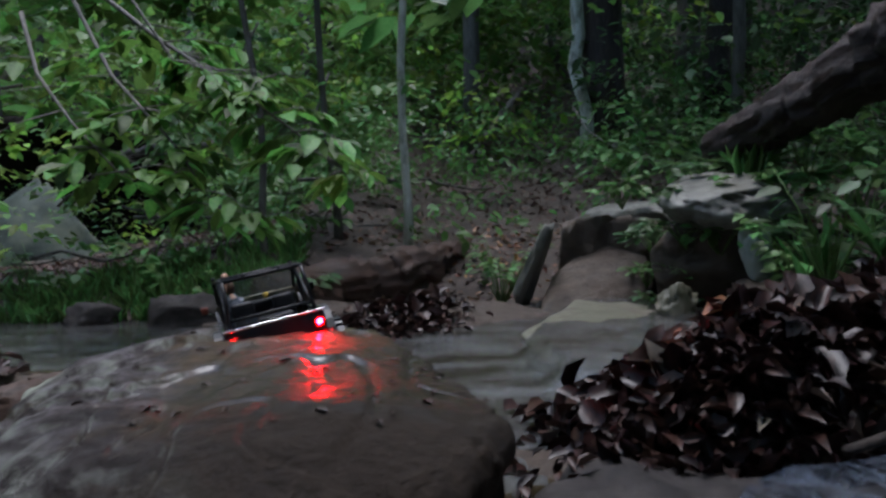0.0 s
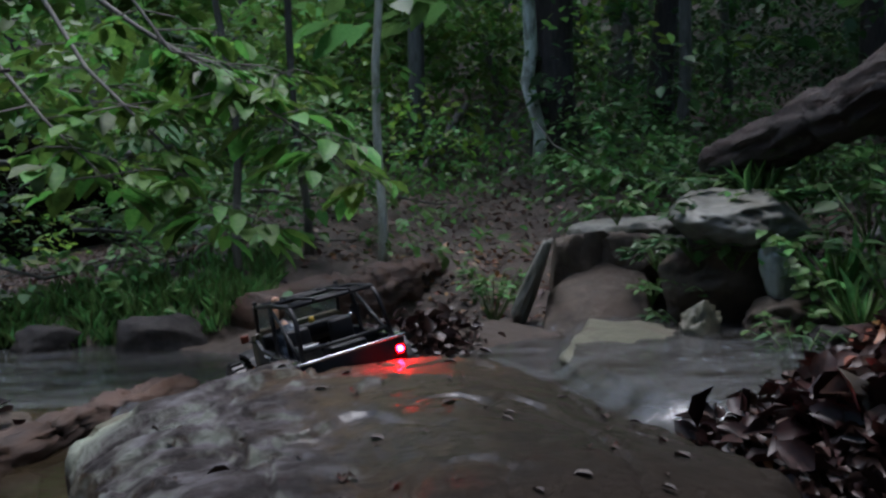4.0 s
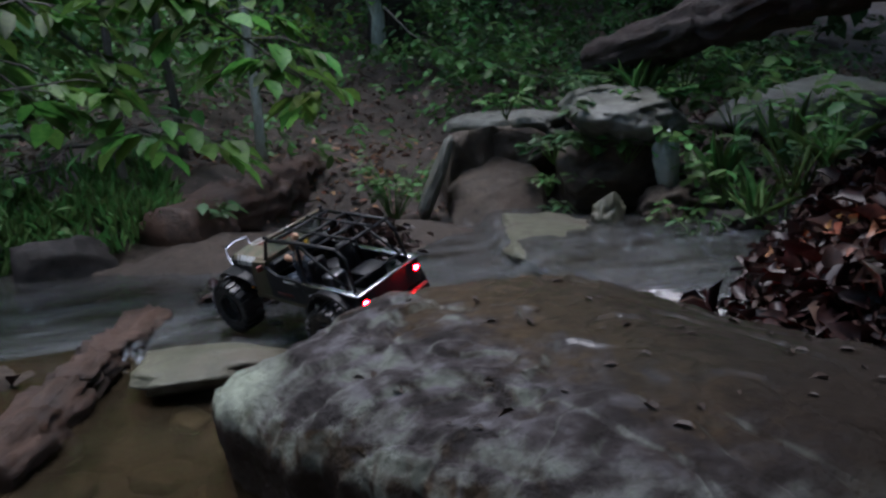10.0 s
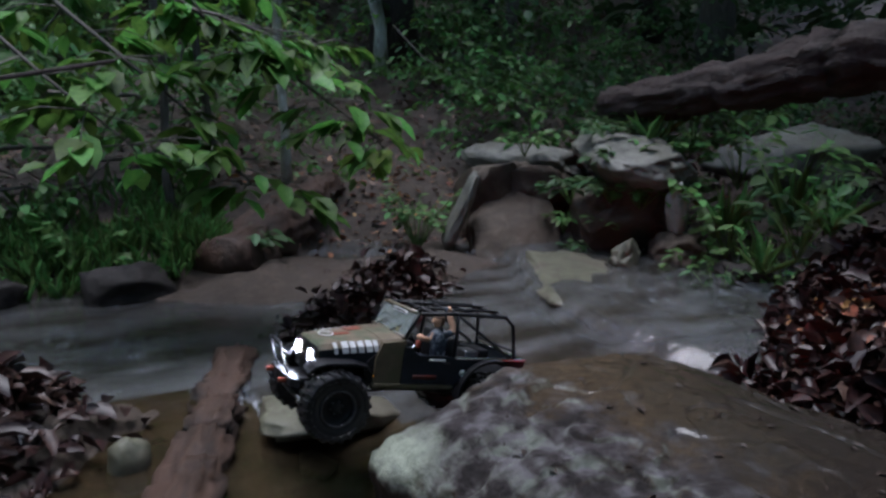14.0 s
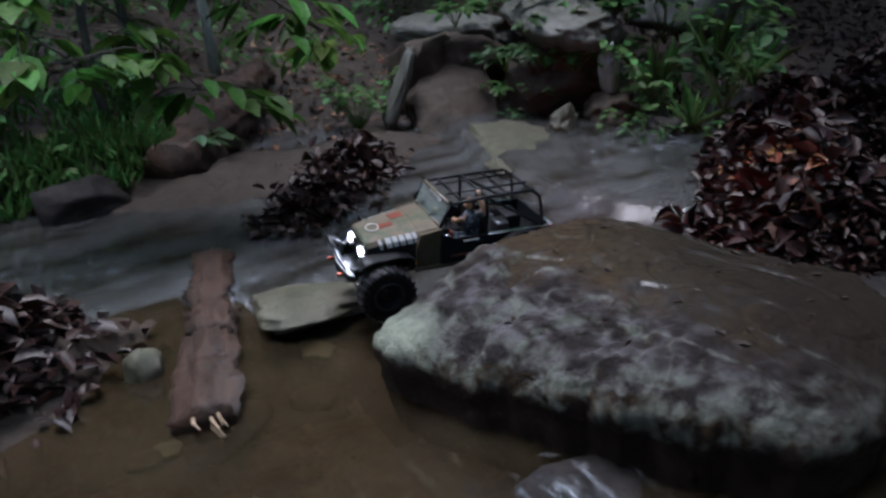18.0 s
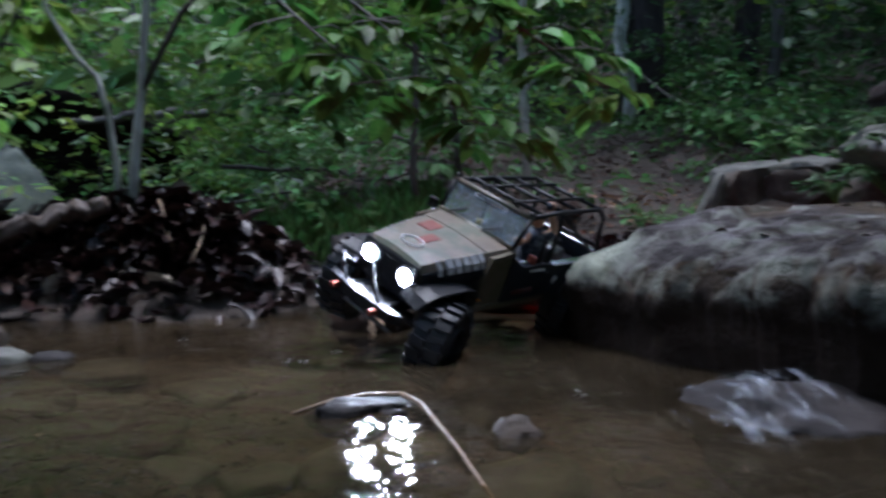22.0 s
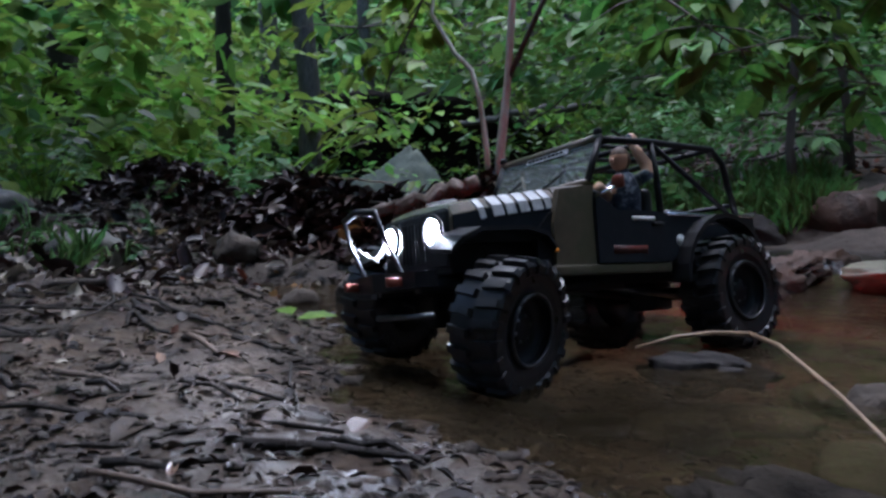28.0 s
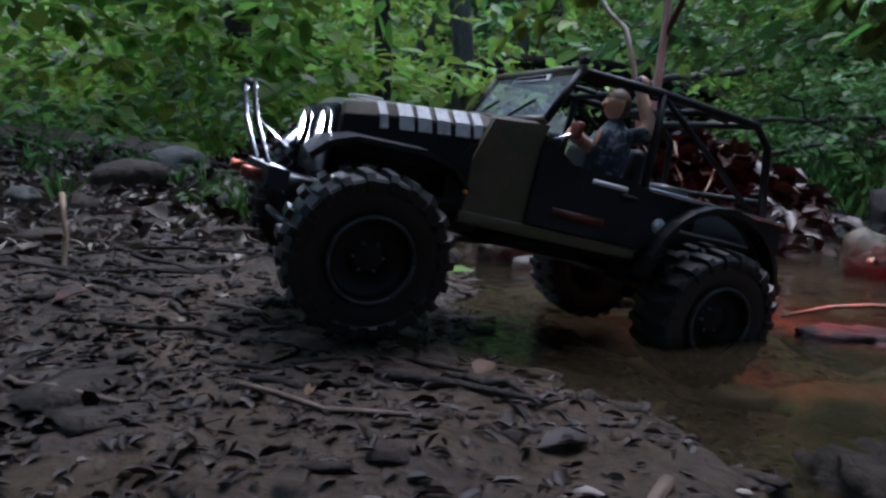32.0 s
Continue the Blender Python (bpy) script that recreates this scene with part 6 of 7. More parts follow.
def crawler():
    t = thing("toy_jeep", "small scale model off-road jeep, tan and dark camouflage, open top", "toy car")
    # frame and axles
    axles = []
    fr = block(-0.22, 0.21, 0.028, 0.038, 0.015, 0.03)
    slab(fr, -0.22, 0.21, -0.038, -0.028, 0.015, 0.03)
    slab(fr, -0.05, 0.05, -0.04, 0.04, 0.01, 0.024)
    part("chassis", fr, M_BLACK, t)
    for nm, x in (("front_axle", 0.1565), ("rear_axle", -0.1565)):
        ax = bar((x, -0.095, 0), (x, 0.095, 0), r=0.008, sides=10)
        slab(ax, x - 0.018, x + 0.018, -0.035, 0.005, -0.018, 0.018, 0.005)
        axles.append(part(nm, ax, M_BLACK, t))
        part("axle_link", bar((x, 0.03, -0.004), (x * 0.2, 0.035, 0.012), r=0.003), M_STEEL, t)
        part("axle_link", bar((x, -0.03, -0.004), (x * 0.2, -0.035, 0.012), r=0.003), M_STEEL, t)
        for y in (-0.05, 0.05):
            sh = bar((x, y, 0.005), (x - 0.012 * (1 if x > 0 else -1), y * 0.85, 0.07), r=0.006, sides=10)
            part("shock_absorber", sh, M_STEEL, t)
    part("bumper_guard", bar((0.205, -0.05, -0.005), (0.205, 0.05, -0.005), r=0.003), M_STEEL, t)
    # tub: floor, sides, tailgate
    part("floor_pan", block(-0.225, 0.15, -0.078, 0.078, 0.034, 0.04), M_BLACK, t)
    arch = [(-0.1565 + 0.066 * math.cos(radians(a)), 0.012 + 0.066 * math.sin(radians(a))) for a in range(15, 166, 15)]
    for s, lab in ((1, ""), (-1, "")):
        y0, y1 = (0.078, 0.0835) if s > 0 else (-0.0835, -0.078)
        outline = [(-0.075, 0.032), (-0.075, 0.085), (-0.232, 0.083), (-0.232, 0.045)] + [p for p in reversed(arch) if p[1] > 0.03]
        part("rear_quarter", plate(outline, y0, y1), M_NAVY, t, "dark slate rear side panel", False)
        outline = [(0.032, 0.03), (0.032, 0.092), (0.028, 0.113), (0.075, 0.107), (0.085, 0.075), (0.085, 0.03)]
        part("cowl_side", plate(outline, y0 * 0.96, y1 * 0.98), M_OLIVE, t, "pale olive side panel", False)
        part("rocker", block(-0.078, 0.088, y0, y1, 0.024, 0.034, 0.0015), M_OLIVE, t, "pale olive sill")
        door = part("door", plate([(-0.074, 0.035), (-0.074, 0.085), (-0.06, 0.088), (0.0, 0.088), (0.03, 0.105), (0.031, 0.035)], y0 * 1.01, y1 * 1.015), M_NAVY, t, "dark slate half door", False)
        part("door_handle", block(-0.066, -0.05, s * 0.084, s * 0.088, 0.072, 0.076, 0.001), M_BLACK, door)
        part("decal", block(-0.055, -0.02, s * 0.0846, s * 0.0852, 0.078, 0.082, 0), M_WHITE, door, "pale decal bar")
        part("decal", block(-0.04, 0.01, s * 0.0846, s * 0.0852, 0.044, 0.052, 0), M_DULLRED, door, "dull red decal bar")
        disc = bmesh.new()
        bmesh.ops.create_cone(disc, cap_ends=True, segments=20, radius1=0.0065, radius2=0.0065, depth=0.0012, matrix=Matrix.Translation((-0.095, s * 0.0838, 0.057)) @ Matrix.Rotation(radians(90), 4, "X"))
        part("decal", disc, M_DECAL, t, "round white decal")
        part("belt_rail", block(-0.234, -0.076, s * 0.074 if s > 0 else -0.086, 0.086 if s > 0 else -0.074, 0.083, 0.087, 0.001), M_CHROME, t, "worn pale top rail")
        # flares
        fl = [(-0.1565 + 0.069 * math.cos(radians(a)), 0.012 + 0.069 * math.sin(radians(a))) for a in range(0, 181, 15)]
        fo = [(-0.1565 + 0.074 * math.cos(radians(a)), 0.012 + 0.074 * math.sin(radians(a))) for a in range(180, -1, -15)]
        part("wheel_arch", plate(fl + fo, s * 0.078, s * 0.1), M_BLACK, t, "", False)
        fen = loft([[(0.084, s * 0.06, 0.056), (0.084, s * 0.086, 0.05), (0.084, s * 0.086, 0.046), (0.084, s * 0.06, 0.05)],
                    [(0.1, s * 0.056, 0.0685), (0.1, s * 0.09, 0.065), (0.1, s * 0.09, 0.061), (0.1, s * 0.056, 0.063)],
                    [(0.125, s * 0.052, 0.0745), (0.125, s * 0.092, 0.0705), (0.125, s * 0.092, 0.0665), (0.125, s * 0.052, 0.069)],
                    [(0.178, s * 0.048, 0.0725), (0.178, s * 0.092, 0.0685), (0.178, s * 0.092, 0.0645), (0.178, s * 0.048, 0.067)],
                    [(0.196, s * 0.048, 0.066), (0.197, s * 0.09, 0.061), (0.194, s * 0.09, 0.057), (0.193, s * 0.048, 0.06)],
                    [(0.206, s * 0.05, 0.054), (0.208, s * 0.086, 0.049), (0.205, s * 0.086, 0.046), (0.203, s * 0.05, 0.05)]])
        part("inner_fender", loft([[(x, s * (y - 0.003), 0.03), (x, s * y, 0.03), (x, s * y, z), (x, s * (y - 0.003), z)] for x, y, z in ((0.076, 0.0795, 0.088), (0.086, 0.0775, 0.084), (0.1, 0.0735, 0.066))]), M_BLACK, t, "", False)
        part("front_fender", fen, M_BLACK, t, "", False)
        part("side_marker", block(0.086, 0.09, min(s * 0.0855, s * 0.0885), max(s * 0.0855, s * 0.0885), 0.046, 0.0495, 0.001), M_AMBER, t, "amber side marker")
        # mirror
        part("mirror_arm", bar((0.03, s * 0.084, 0.1), (0.02, s * 0.102, 0.108), r=0.0018, sides=6), M_CHROME, t)
        mi = part("mirror", block(0.015, 0.02, s * 0.097, s * 0.111, 0.106, 0.119, 0.002), M_REDRUST if s > 0 else M_BLACK, t, "red-backed side mirror" if s > 0 else "")
        # lamps
        disc = bmesh.new()
        bmesh.ops.create_uvsphere(disc, u_segments=20, v_segments=10, radius=0.0118)
        for v in disc.verts:
            v.co = Vector((0.19 + v.co.x * 0.25, s * 0.0375 + v.co.y, 0.07 + v.co.z))
        part("headlight", disc, M_HEAD, t, "lit white headlight")
        part("headlight_ring", bar(*[(0.1925, s * 0.0375 + 0.0142 * math.cos(a * math.pi / 8), 0.07 + 0.0142 * math.sin(a * math.pi / 8)) for a in range(17)], r=0.0026, sides=6), M_BLACK, t)
        part("tail_light", block(-0.2385, -0.2335, min(s * 0.0685, s * 0.0765), max(s * 0.0685, s * 0.0765), 0.062, 0.07, 0.0015), M_TAIL, t, "lit red tail light")
        hous = block(-0.2365, -0.2335, s * 0.0655 - 0.0003, s * 0.0795, 0.0725, 0.0745, 0.0) if s > 0 else block(-0.2365, -0.2335, -0.0795, -0.0655, 0.0725, 0.0745, 0.0)
        for y0, y1, z0, z1 in ((0.0635, 0.0662, 0.0575, 0.0745), (0.0788, 0.0815, 0.0575, 0.0745), (0.0635, 0.0815, 0.0572, 0.0597)):
            slab(hous, -0.2372, -0.2335, min(s * y0, s * y1), max(s * y0, s * y1), z0, z1)
        slab(hous, -0.2372, -0.2335, min(s * 0.0635, s * 0.0815), max(s * 0.0635, s * 0.0815), 0.0723, 0.0748)
        part("tail_light_housing", hous, M_BLACK, t)
    part("tailgate", block(-0.234, -0.228, -0.083, 0.083, 0.034, 0.083, 0.001), M_NAVY, t)
    part("tailgate_rail", block(-0.236, -0.227, -0.085, 0.085, 0.0835, 0.0875, 0.001), M_CHROME, t, "worn pale top rail")
    part("rear_bumper", block(-0.252, -0.238, -0.085, 0.085, 0.018, 0.032, 0.004), M_BLACK, t)
    part("cargo_bed", block(-0.226, -0.09, -0.076, 0.076, 0.04, 0.058, 0.003), M_BLACK, t)
    # bonnet and nose
    sec = lambda x, w, z, zb: [(x, w, zb), (x, w * 0.99, z - 0.012), (x, w * 0.9, z - 0.003), (x, w * 0.45, z), (x, 0, z + 0.001), (x, -w * 0.45, z), (x, -w * 0.9, z - 0.003), (x, -w * 0.99, z - 0.012), (x, -w, zb)]
    part("bonnet", loft([sec(0.072, 0.073, 0.112, 0.07), sec(0.11, 0.068, 0.107, 0.066), sec(0.15, 0.062, 0.102, 0.062), sec(0.182, 0.057, 0.096, 0.06), sec(0.187, 0.056, 0.09, 0.06)]), M_TAN, t, "faded tan bonnet", False)
    for s in (1, -1):
        part("bonnet_side", loft([[(x, s * (w - 0.002), 0.058), (x, s * (w + 0.0012), 0.058), (x, s * (w + 0.0012), z), (x, s * (w - 0.002), z)] for x, w, z in ((0.074, 0.073, 0.098), (0.11, 0.068, 0.0935), (0.15, 0.062, 0.0885), (0.183, 0.0572, 0.083))]), M_NAVY, t, "black side of the bonnet", False)
    part("cowl", loft([sec(0.026, 0.079, 0.118, 0.075), sec(0.05, 0.077, 0.116, 0.075), sec(0.073, 0.074, 0.113, 0.075)]), M_TAN, t, "tan scuttle panel", False)
    part("engine_bay", block(0.07, 0.182, -0.05, 0.05, 0.03, 0.064, 0.003), M_BLACK, t)
    part("grille", block(0.184, 0.1895, -0.056, 0.056, 0.036, 0.09, 0.004), M_BLACK, t)
    for k in range(7):
        part("grille_slot", block(0.189, 0.1905, -0.021 + k * 0.0062, -0.0178 + k * 0.0062, 0.044, 0.082, 0.0005), M_BLACK, t)
    ring = bmesh.new()
    tube(ring, [(0.155 + 0.013 * math.cos(a * math.pi / 10), 0.018 * math.sin(a * math.pi / 10), 0.1035 - 0.1 * 0.013 * math.cos(a * math.pi / 10)) for a in range(21)], [0.0012] * 21, 5)
    part("bonnet_badge", ring, M_WHITE, t, "pale round outline decal")
    part("bonnet_mark", plate([(0.12, 0.1), (0.112, 0.1082), (0.145, 0.1042), (0.15, 0.1)], -0.006, 0.012), M_REDRUST, t, "rust red patch of paint", False)
    part("bonnet_mark", plate([(0.085, 0.1), (0.08, 0.1122), (0.108, 0.1086), (0.112, 0.1)], -0.042, -0.016), M_REDRUST, t, "rust red patch of paint", False)
    shoulder = lambda x: (float(np.interp(x, (0.072, 0.11, 0.15, 0.182), (0.073, 0.068, 0.062, 0.057))), float(np.interp(x, (0.072, 0.11, 0.15, 0.182), (0.112, 0.107, 0.102, 0.096))))
    for k, w in enumerate((0.006, 0.011, 0.01, 0.01, 0.011, 0.007)):
        x = 0.16 - k * 0.0142
        for s in (1, -1):
            rows = []
            for xx in (x, x - w):
                ww, zz = shoulder(xx)
                line = [(ww * 0.9, zz - 0.0018), (ww * 0.993 + 0.0022, zz - 0.0108), (ww + 0.0032, zz - 0.0205)]
                rows.append([(xx - 0.004 * i / 2, s * y, z) for i, (y, z) in reversed(list(enumerate(line)))] + [(xx - 0.004 * i / 2, s * (y - 0.0008), z - 0.0008) for i, (y, z) in enumerate(line)])
            part("decal", loft(rows), M_DECAL, t, "pale slanted bar of the bonnet decal", False)
    # bumper and hoop
    part("front_bumper", loft([[(0.215, -0.075, 0.02), (0.228, -0.06, 0.02), (0.228, -0.06, 0.034), (0.215, -0.075, 0.034)], [(0.22, 0, 0.018), (0.236, 0, 0.018), (0.236, 0, 0.036), (0.22, 0, 0.036)],
                               [(0.215, 0.075, 0.02), (0.228, 0.06, 0.02), (0.228, 0.06, 0.034), (0.215, 0.075, 0.034)]]), M_BLACK, t, "", False)
    part("bumper_mount", block(0.18, 0.222, -0.03, 0.03, 0.02, 0.03), M_BLACK, t)
    for s in (1, -1):
        part("hoop", bar((0.225, s * 0.034, 0.034), (0.24, s * 0.033, 0.066), (0.246, s * 0.03, 0.088), r=0.002), M_BLACK, t, "glossy upright of the bumper hoop")
        part("tow_hook", block(0.23, 0.244, s * 0.04 - 0.003, s * 0.04 + 0.003, 0.022, 0.03, 0.001), M_REDRUST, t, "dull red tow hook")
    part("hoop_top", bar((0.246, -0.03, 0.088), (0.249, 0, 0.092), (0.246, 0.03, 0.088), r=0.0032), M_BLACK, t)
    # windscreen
    lo, hi = (0.03, 0.117), (0.009, 0.163)
    for s in (1, -1):
        part("windscreen_pillar", bar((lo[0], s * 0.076, lo[1]), (hi[0], s * 0.077, hi[1]), r=0.0035), M_BLACK, t)
        part("wiper", bar((lo[0] + 0.004, s * 0.035 - 0.02, lo[1] + 0.002), (lo[0] - 0.004, s * 0.035 + 0.008, lo[1] + 0.018), r=0.0014, sides=5), M_BLACK, t)
    part("windscreen_head", bar((hi[0], -0.079, hi[1]), (hi[0], 0.079, hi[1]), r=0.004), M_TAN, t, "tan top rail")
    part("windscreen_foot", bar((lo[0], -0.077, lo[1]), (lo[0], 0.077, lo[1]), r=0.0035), M_TAN, t)
    gl = loft([[(lo[0], -0.074, lo[1]), (lo[0] + 0.001, -0.074, lo[1]), (lo[0] + 0.001, 0.074, lo[1]), (lo[0], 0.074, lo[1])], [(hi[0], -0.075, hi[1]), (hi[0] + 0.001, -0.075, hi[1]), (hi[0] + 0.001, 0.075, hi[1]), (hi[0], 0.075, hi[1])]])
    part("windscreen", gl, M_GLASS, t, "hazy windscreen with rain drops", False).visible_shadow = False
    strip = loft([[(0.0135, -0.03, 0.155), (0.0145, -0.03, 0.155), (0.0145, 0.034, 0.155), (0.0135, 0.034, 0.155)], [(0.0115, -0.03, 0.1605), (0.0125, -0.03, 0.1605), (0.0125, 0.034, 0.1605), (0.0115, 0.034, 0.1605)]])
    part("windscreen_strip", strip, M_WHITE, t, "white windscreen strip with dark bars", False)
    for k in range(9):
        part("strip_bar", block(0.0128, 0.0152, -0.026 + k * 0.0064, -0.0225 + k * 0.0064, 0.1565, 0.159, 0), M_BLACK, t)
    # seats, dash, wheel
    part("dashboard", block(0.008, 0.03, -0.074, 0.074, 0.085, 0.11, 0.005), M_BLACK, t)
    for s in (1, -1):
        se = block(-0.06, -0.01, s * 0.038 - 0.022, s * 0.038 + 0.022, 0.04, 0.062, 0.006)
        slab(se, -0.088, -0.073, s * 0.038 - 0.021, s * 0.038 + 0.021, 0.05, 0.118, 0.006)
        part("seat", se, M_BLACK, t)
    sw = bmesh.new()
    tube(sw, [(-0.004, 0.038 + 0.015 * math.cos(a * math.pi / 8), 0.1 + 0.013 * math.sin(a * math.pi / 8)) for a in range(17)], [0.002] * 17, 5)
    part("steering_wheel", sw, M_BLACK, t)
    part("dash_duck", block(0.0, 0.008, -0.02, -0.01, 0.111, 0.122, 0.003), M_YEL, t, "tiny yellow duck on the dashboard")
    # roll cage
    top = 0.162
    for s in (1, -1):
        part("cage_rail", bar((0.009, s * 0.074, top), (-0.075, s * 0.07, top + 0.004), (-0.185, s * 0.068, top + 0.004), (-0.205, s * 0.068, top - 0.012), (-0.215, s * 0.073, 0.086), r=0.0038), M_BLACK, t)
        part("cage_post", bar((-0.078, s * 0.076, 0.04), (-0.078, s * 0.073, 0.13), (-0.076, s * 0.07, top + 0.004), r=0.0038), M_BLACK, t)
        part("cage_brace", bar((-0.08, s * 0.071, top), (-0.15, s * 0.072, 0.12), (-0.2, s * 0.074, 0.088), r=0.0028), M_BLACK, t)
        part("cage_rack_bar", bar((0.0, s * 0.03, top + 0.006), (-0.19, s * 0.03, top + 0.008), r=0.0025), M_BLACK, t)
    for x, z in ((-0.02, top + 0.004), (-0.076, top + 0.005), (-0.13, top + 0.002), (-0.187, top + 0.004)):
        part("cage_cross_bar", bar((x, -0.07, z), (x, 0.07, z), r=0.0034), M_BLACK, t)
    part("cage_cross_bar", bar((-0.213, -0.072, 0.1), (-0.213, 0.072, 0.1), r=0.003), M_BLACK, t)
    for s in (1, -1):
        part("cage_lamp", block(0.006, 0.013, s * 0.076 - 0.004, s * 0.076 + 0.004, 0.166, 0.1725, 0.002), M_BLACK, t)
    part("cooler_box", block(-0.19, -0.15, -0.04, 0.02, 0.058, 0.09, 0.003), M_BLACK, t)
    part("jerry_can", block(-0.14, -0.11, 0.02, 0.06, 0.058, 0.095, 0.004), M_STEEL, t)
    part("aerial", bar((0.2, -0.05, 0.05), (0.24, -0.055, 0.075), r=0.001, sides=5), M_STEEL, t)
    wheels = []
    for x in (0.1565, -0.1565):
        for s in (1, -1):
            w = part("wheel", rim_mesh(s), M_BLACK, t)
            w.location = (x, s * 0.0955, -0.003)
            part("tyre", tyre_mesh(), M_RUBBER, w, "wet knobbly mud tyre", False)
            part("rim_ring", bar(*[(0.0305 * math.cos(a * math.pi / 12), s * 0.0222, 0.0305 * math.sin(a * math.pi / 12)) for a in range(25)], r=0.0017, sides=6), M_RING, w)
            for k in range(6):
                a = k * math.pi / 3
                part("wheel_nut", bar((0.011 * math.cos(a), s * 0.006, 0.011 * math.sin(a)), (0.011 * math.cos(a), s * 0.0125, 0.011 * math.sin(a)), r=0.0017, sides=6), M_STEEL, w)
            wheels.append((w, x, s))
    grow(t.children_recursive)
    return t, wheels, axles


def grow(parts):
    """Brings the model, drawn at a tenth of the real car, to its true size."""
    for ob in parts:
        ob.data.transform(Matrix.Scale(JEEP_SIZE, 4))
        ob.location *= JEEP_SIZE


def doll():
    """The driver, a plain jointed doll with one arm up, in the jeep's space."""
    bm = bmesh.new()
    tube(bm, [(-0.053, 0.05, 0.058), (-0.053, 0.05, 0.085), (-0.051, 0.051, 0.112), (-0.05, 0.052, 0.127), (-0.049, 0.052, 0.137)], [0.015, 0.0145, 0.018, 0.014, 0.006], 14, 0.1)
    bmesh.ops.create_uvsphere(bm, u_segments=16, v_segments=12, radius=0.0128, matrix=Matrix.Translation((-0.047, 0.052, 0.149)) @ Matrix.Diagonal((0.95, 0.85, 1.08, 1)))
    bmesh.ops.create_uvsphere(bm, u_segments=6, v_segments=5, radius=0.003, matrix=Matrix.Translation((-0.0345, 0.052, 0.147)))
    tube(bm, [(-0.056, 0.063, 0.123), (-0.07, 0.068, 0.131), (-0.0715, 0.066, 0.142), (-0.066, 0.06, 0.156), (-0.063, 0.057, 0.165)], [0.0072, 0.0075, 0.0068, 0.0058, 0.005], 10, 0.08)
    bmesh.ops.create_uvsphere(bm, u_segments=10, v_segments=8, radius=0.0072, matrix=Matrix.Translation((-0.062, 0.056, 0.171)))
    tube(bm, [(-0.05, 0.036, 0.122), (-0.034, 0.042, 0.11), (-0.018, 0.052, 0.113), (-0.008, 0.053, 0.117)], [0.0068, 0.0062, 0.0055, 0.0065], 10, 0.08)
    for q in (-1, 1):
        tube(bm, [(-0.053, 0.05 + q * 0.009, 0.066), (-0.015, 0.048 + q * 0.01, 0.076), (0.0, 0.046 + q * 0.01, 0.05)], [0.0095, 0.0085, 0.006], 8)
    ob = solid("doll", bm, M_SKIN)
    ob.data.materials.append(M_CLOTH)
    ob.data.materials.append(M_HAIR)
    for p in ob.data.polygons:
        m = p.center
        head = (m - Vector((-0.047, 0.052, 0.149))).length < 0.0155 and m.x > -0.0605
        hair = head and (m.z > 0.151 or m.x < -0.046)
        bare = head or (m.x < -0.0585 and m.z > 0.13) or (m.x > -0.036 and m.z > 0.1)
        p.material_index = 2 if hair else 0 if bare else 1
    return tagged(ob, "small plastic driver doll with a raised arm", "doll")


jeep, WHEELS, AXLES = crawler()
driver = doll()
grow([driver])

def fleck(r):
    """A small patch of foam bubbles on the water."""
    bm = bmesh.new()
    for _ in range(7):
        m = Matrix.Translation((r.gauss(0, 0.008), r.gauss(0, 0.005), 0.0)) @ Matrix.Diagonal((1, 1, 0.5, 1))
        bmesh.ops.create_uvsphere(bm, u_segments=8, v_segments=5, radius=r.uniform(0.0007, 0.0018), matrix=m)
    return tagged(solid("foam_fleck", bm, M_FOAMBIT), "small fleck of white foam drifting on the water", "foam", "foam flecks")


M_FOAMBIT = mat("white foam bubbles", (0.3, 0.31, 0.32), (0.5, 0.51, 0.52), 0.3, 90, 0.2, big=30)
frand = random.Random(12)
FLECKS = [(fleck(frand), frand.uniform(0, 1), frand.uniform(-0.06, 0.06), frand.uniform(14, 26)) for _ in range(5)]
DRIFT = [(-0.98, 0.92), (-1.08, 1.05), (-1.2, 1.12), (-1.36, 1.3), (-1.5, 1.45), (-1.7, 1.5), (-1.95, 1.5)]

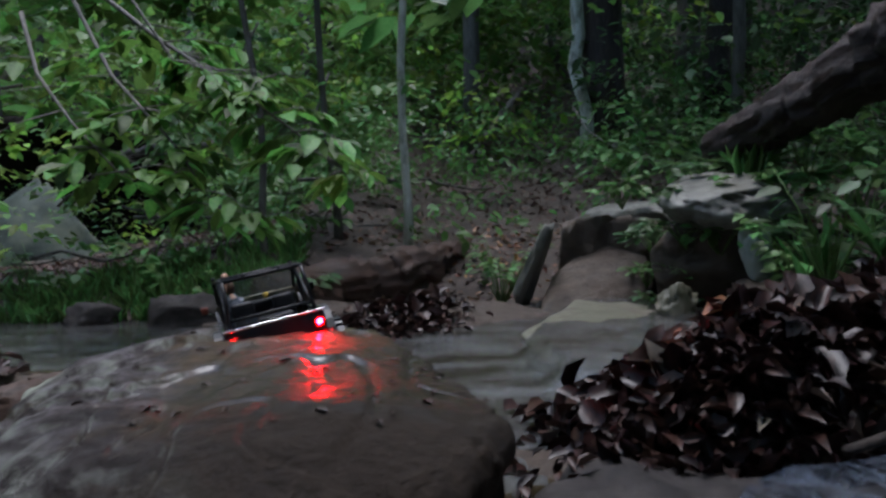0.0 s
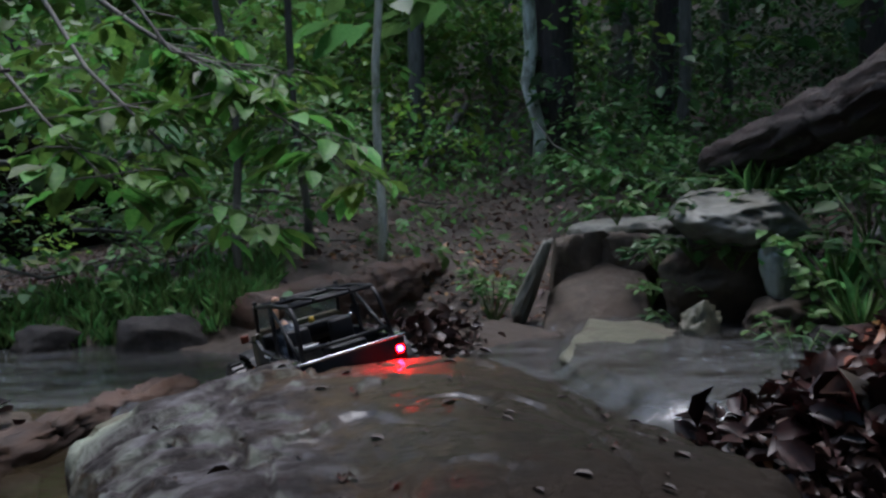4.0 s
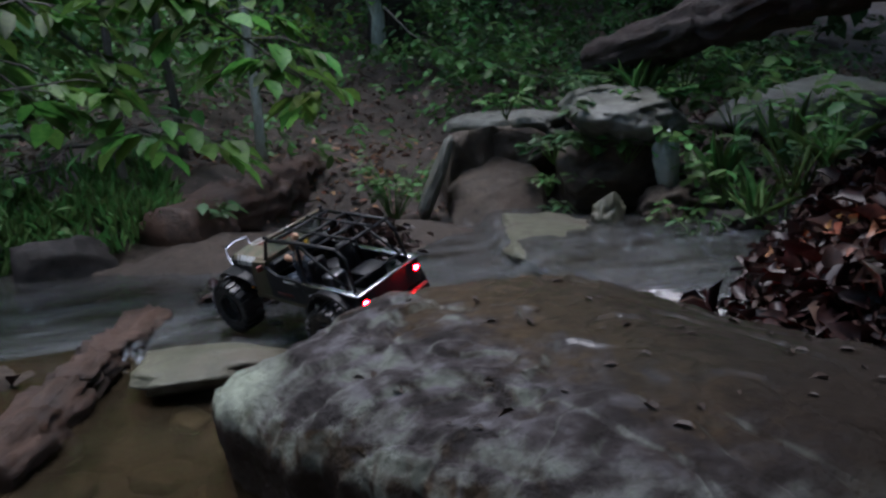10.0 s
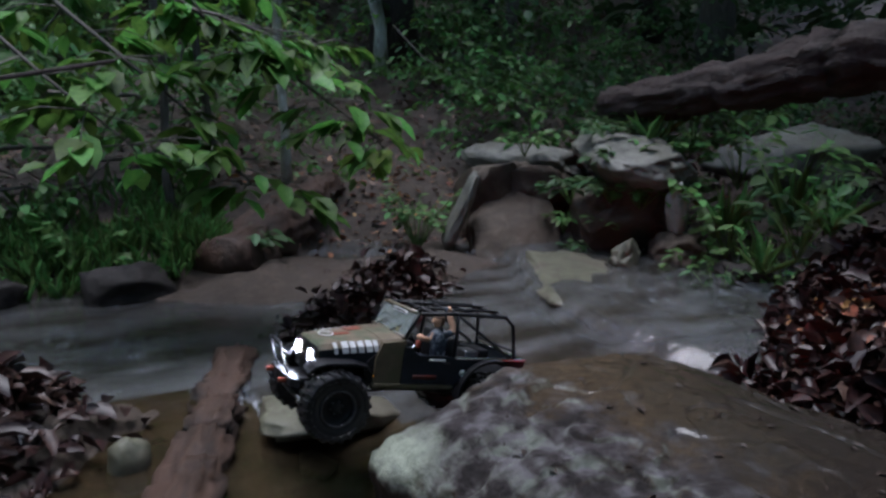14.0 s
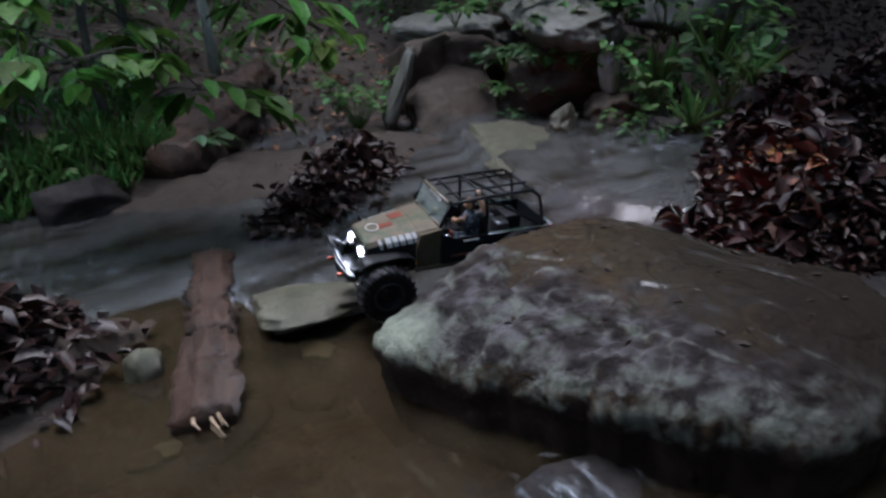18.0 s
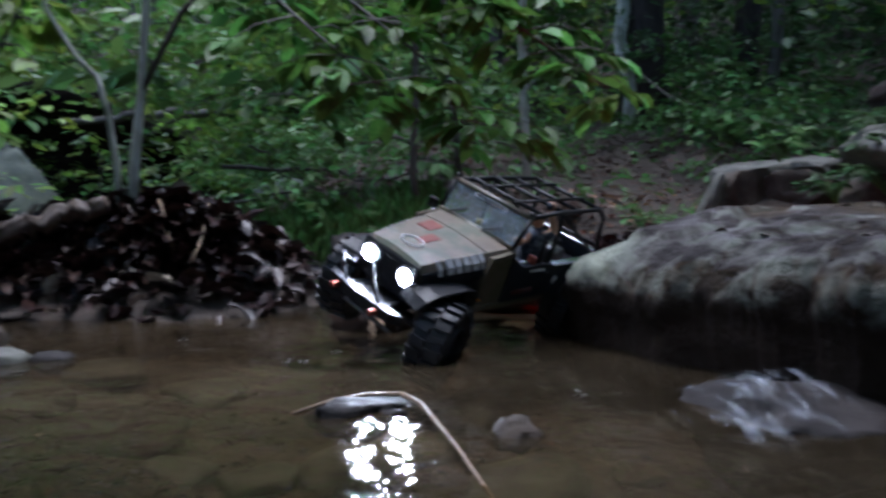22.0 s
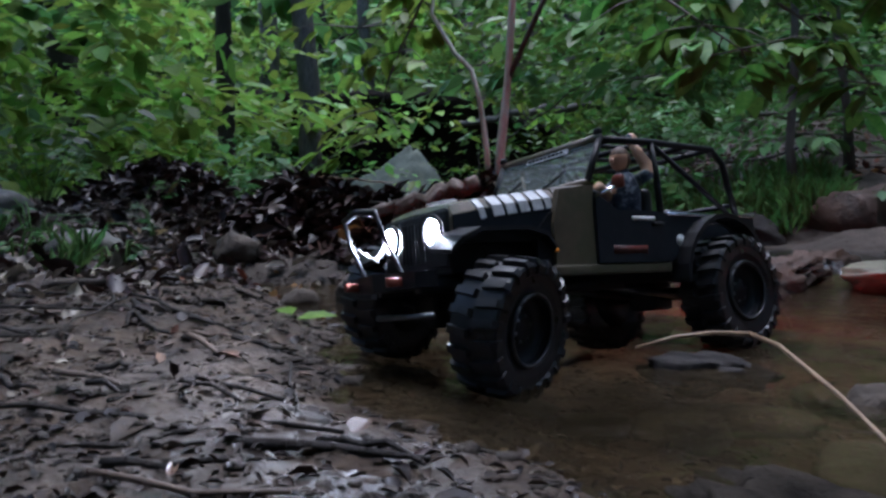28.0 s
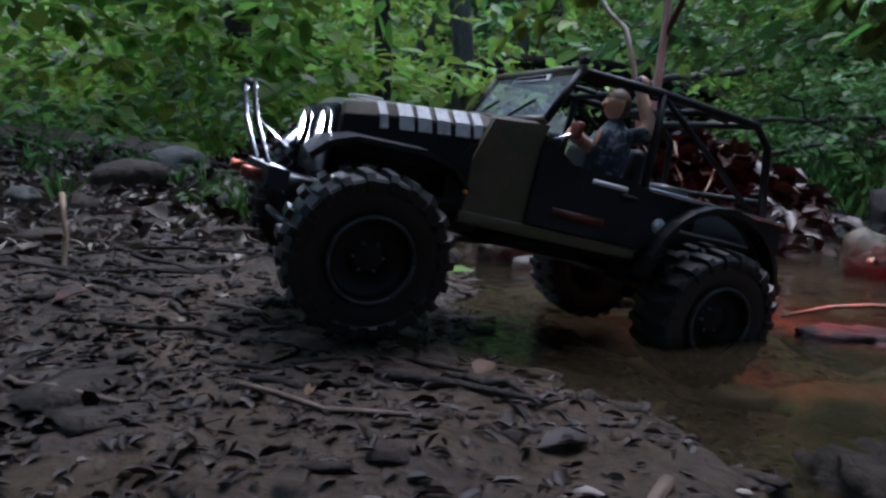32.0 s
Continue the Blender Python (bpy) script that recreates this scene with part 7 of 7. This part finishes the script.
JEEP = [
    (0, -0.580, 1.643, 0.157, -10.9, 2.8, 110.5),
    (2, -0.618, 1.702, 0.148, -11.5, 3.0, 110.8),
    (7, -0.643, 1.731, 0.152, -11.7, 2.6, 112.2),
    (9, -0.653, 1.862, 0.126, -11.9, 4.0, 112.2),
    (10, -0.700, 1.999, 0.126, -16.7, -2.5, 118.4),
    (11, -0.677, 1.800, 0.136, -4.5, 3.4, 131.5),
    (12, -0.533, 1.692, 0.155, 24.0, 17.0, 159.3),
    (13, -0.642, 1.782, 0.179, 9.9, 10.2, 172.5),
    (14, -0.860, 1.663, 0.162, 4.9, -10.7, 181.5),
    (14.5, -0.884, 1.614, 0.175, 11.5, -12.1, 181.6),
    (16.5, -0.712, 1.692, 0.142, -11.2, -1.6, 173.6),
    (17.5, -0.683, 1.689, 0.154, -6.0, -2.3, 170.2),
    (18, -0.691, 1.689, 0.148, -5.2, -2.2, 169.8),
    (19, -0.991, 1.526, 0.129, -1.9, 1.8, 200.2),
    (20.3, -1.015, 1.573, 0.088, -13.3, -0.8, 196.3),
    (21, -1.076, 1.554, 0.098, -22.0, 4.9, 207.4),
    (22, -1.141, 1.487, 0.084, -23.9, 2.4, 221.7),
    (23, -1.185, 1.411, 0.055, -1.7, -0.5, 227.2),
    (24, -1.225, 1.387, 0.057, 2.3, -2.2, 227.1),
    (26.7, -1.385, 1.208, 0.061, -10.3, 2.6, 223.3),
    (28, -1.455, 1.090, 0.065, 8.3, -1.7, 237.7),
    (28.5, -1.484, 1.045, 0.081, 7.2, -4.0, 240.6),
    (30, -1.534, 0.907, 0.072, -7.8, -10.0, 241.4),
    (31, -1.561, 0.879, 0.081, -6.3, -12.6, 240.3),
    (32, -1.592, 0.868, 0.086, -4.3, -11.8, 237.6),
]


# how far the axles hang over at their left ends: time, front, rear
DROOP = [(0, 0, 0), (26.5, 0, 0), (27, 0, 0.002), (28, -0.017, 0.002), (29, -0.026, -0.003), (30, -0.009, -0.009), (31, -0.008, -0.007), (32, -0.008, -0.007)]


def droop(t, x):
    return float(np.interp(t, [d[0] for d in DROOP], [d[1 if x > 0 else 2] for d in DROOP]))


# how far the front wheels are steered to the left
STEER = [(0, 0), (18, 0), (19.5, 22), (24, 20), (27, 18), (28, 16), (29, 4), (32, 0)]


def steer(t):
    return float(np.interp(t, [d[0] for d in STEER], [d[1] for d in STEER]))


def motions():
    rows = [(t, pose(*p)) for t, *p in JEEP]
    walk(jeep, rows)
    walk(driver, rows)
    # wheels roll by the way that the jeep has gone
    turn, rolled = 0.0, [(JEEP[0][0], 0.0)]
    for (t0, *a), (t1, *b) in zip(JEEP, JEEP[1:]):
        d = Vector(b[:3]) - Vector(a[:3])
        h = radians((a[5] + b[5]) / 2)
        turn += math.degrees((d.x * math.cos(h) + d.y * math.sin(h)) / 0.065)
        rolled.append((t1, turn))
    # the jeep shoves the stick aside as it passes
    rest, shoved = pose(-1.21, 0.82, 0.012), pose(-1.17, 0.825, 0.014, 5, 0, 8)
    walk(forked, [(0, rest), (24.7, rest), (26.2, shoved), (32, shoved)])
    for ob, start, off, whole in FLECKS:
        way = []
        for t in range(0, 33, 2):
            u = (0.6 * start + t / 32 * (6 / whole)) * (len(DRIFT) - 1)
            i = min(int(u), len(DRIFT) - 2)
            p = Vector(DRIFT[i]).lerp(Vector(DRIFT[i + 1]), u - i)
            way.append((t, pose(p.x + off, p.y + 0.6 * off, 0.014, 0, 0, 40 * start + 3 * t)))
        walk(ob, way)
    for ax, x in zip(AXLES, (0.1565, -0.1565)):
        walk(ax, [(d[0], pose(0, 0, 0, math.degrees(droop(d[0], x) / 0.0955), 0, 0)) for d in DROOP])
    for w, x, s in WHEELS:
        fine = []
        for (t0, a), (t1, b) in zip(rolled, rolled[1:]):
            n = max(1, math.ceil(abs(b - a) / 60))
            fine += [(t0 + (t1 - t0) * i / n, a + (b - a) * i / n) for i in range(n)]
        fine.append(rolled[-1])
        walk(w, [(t, pose(x * JEEP_SIZE, s * 0.0955 * JEEP_SIZE, -0.003 + s * droop(t, x), math.degrees(droop(t, x) / 0.0955), 0, 0) @ pose(0, 0, 0, 0, 0, steer(t) if x > 0 else 0) @ pose(0, 0, 0, 0, a, 0)) for t, a in fine])


motions()
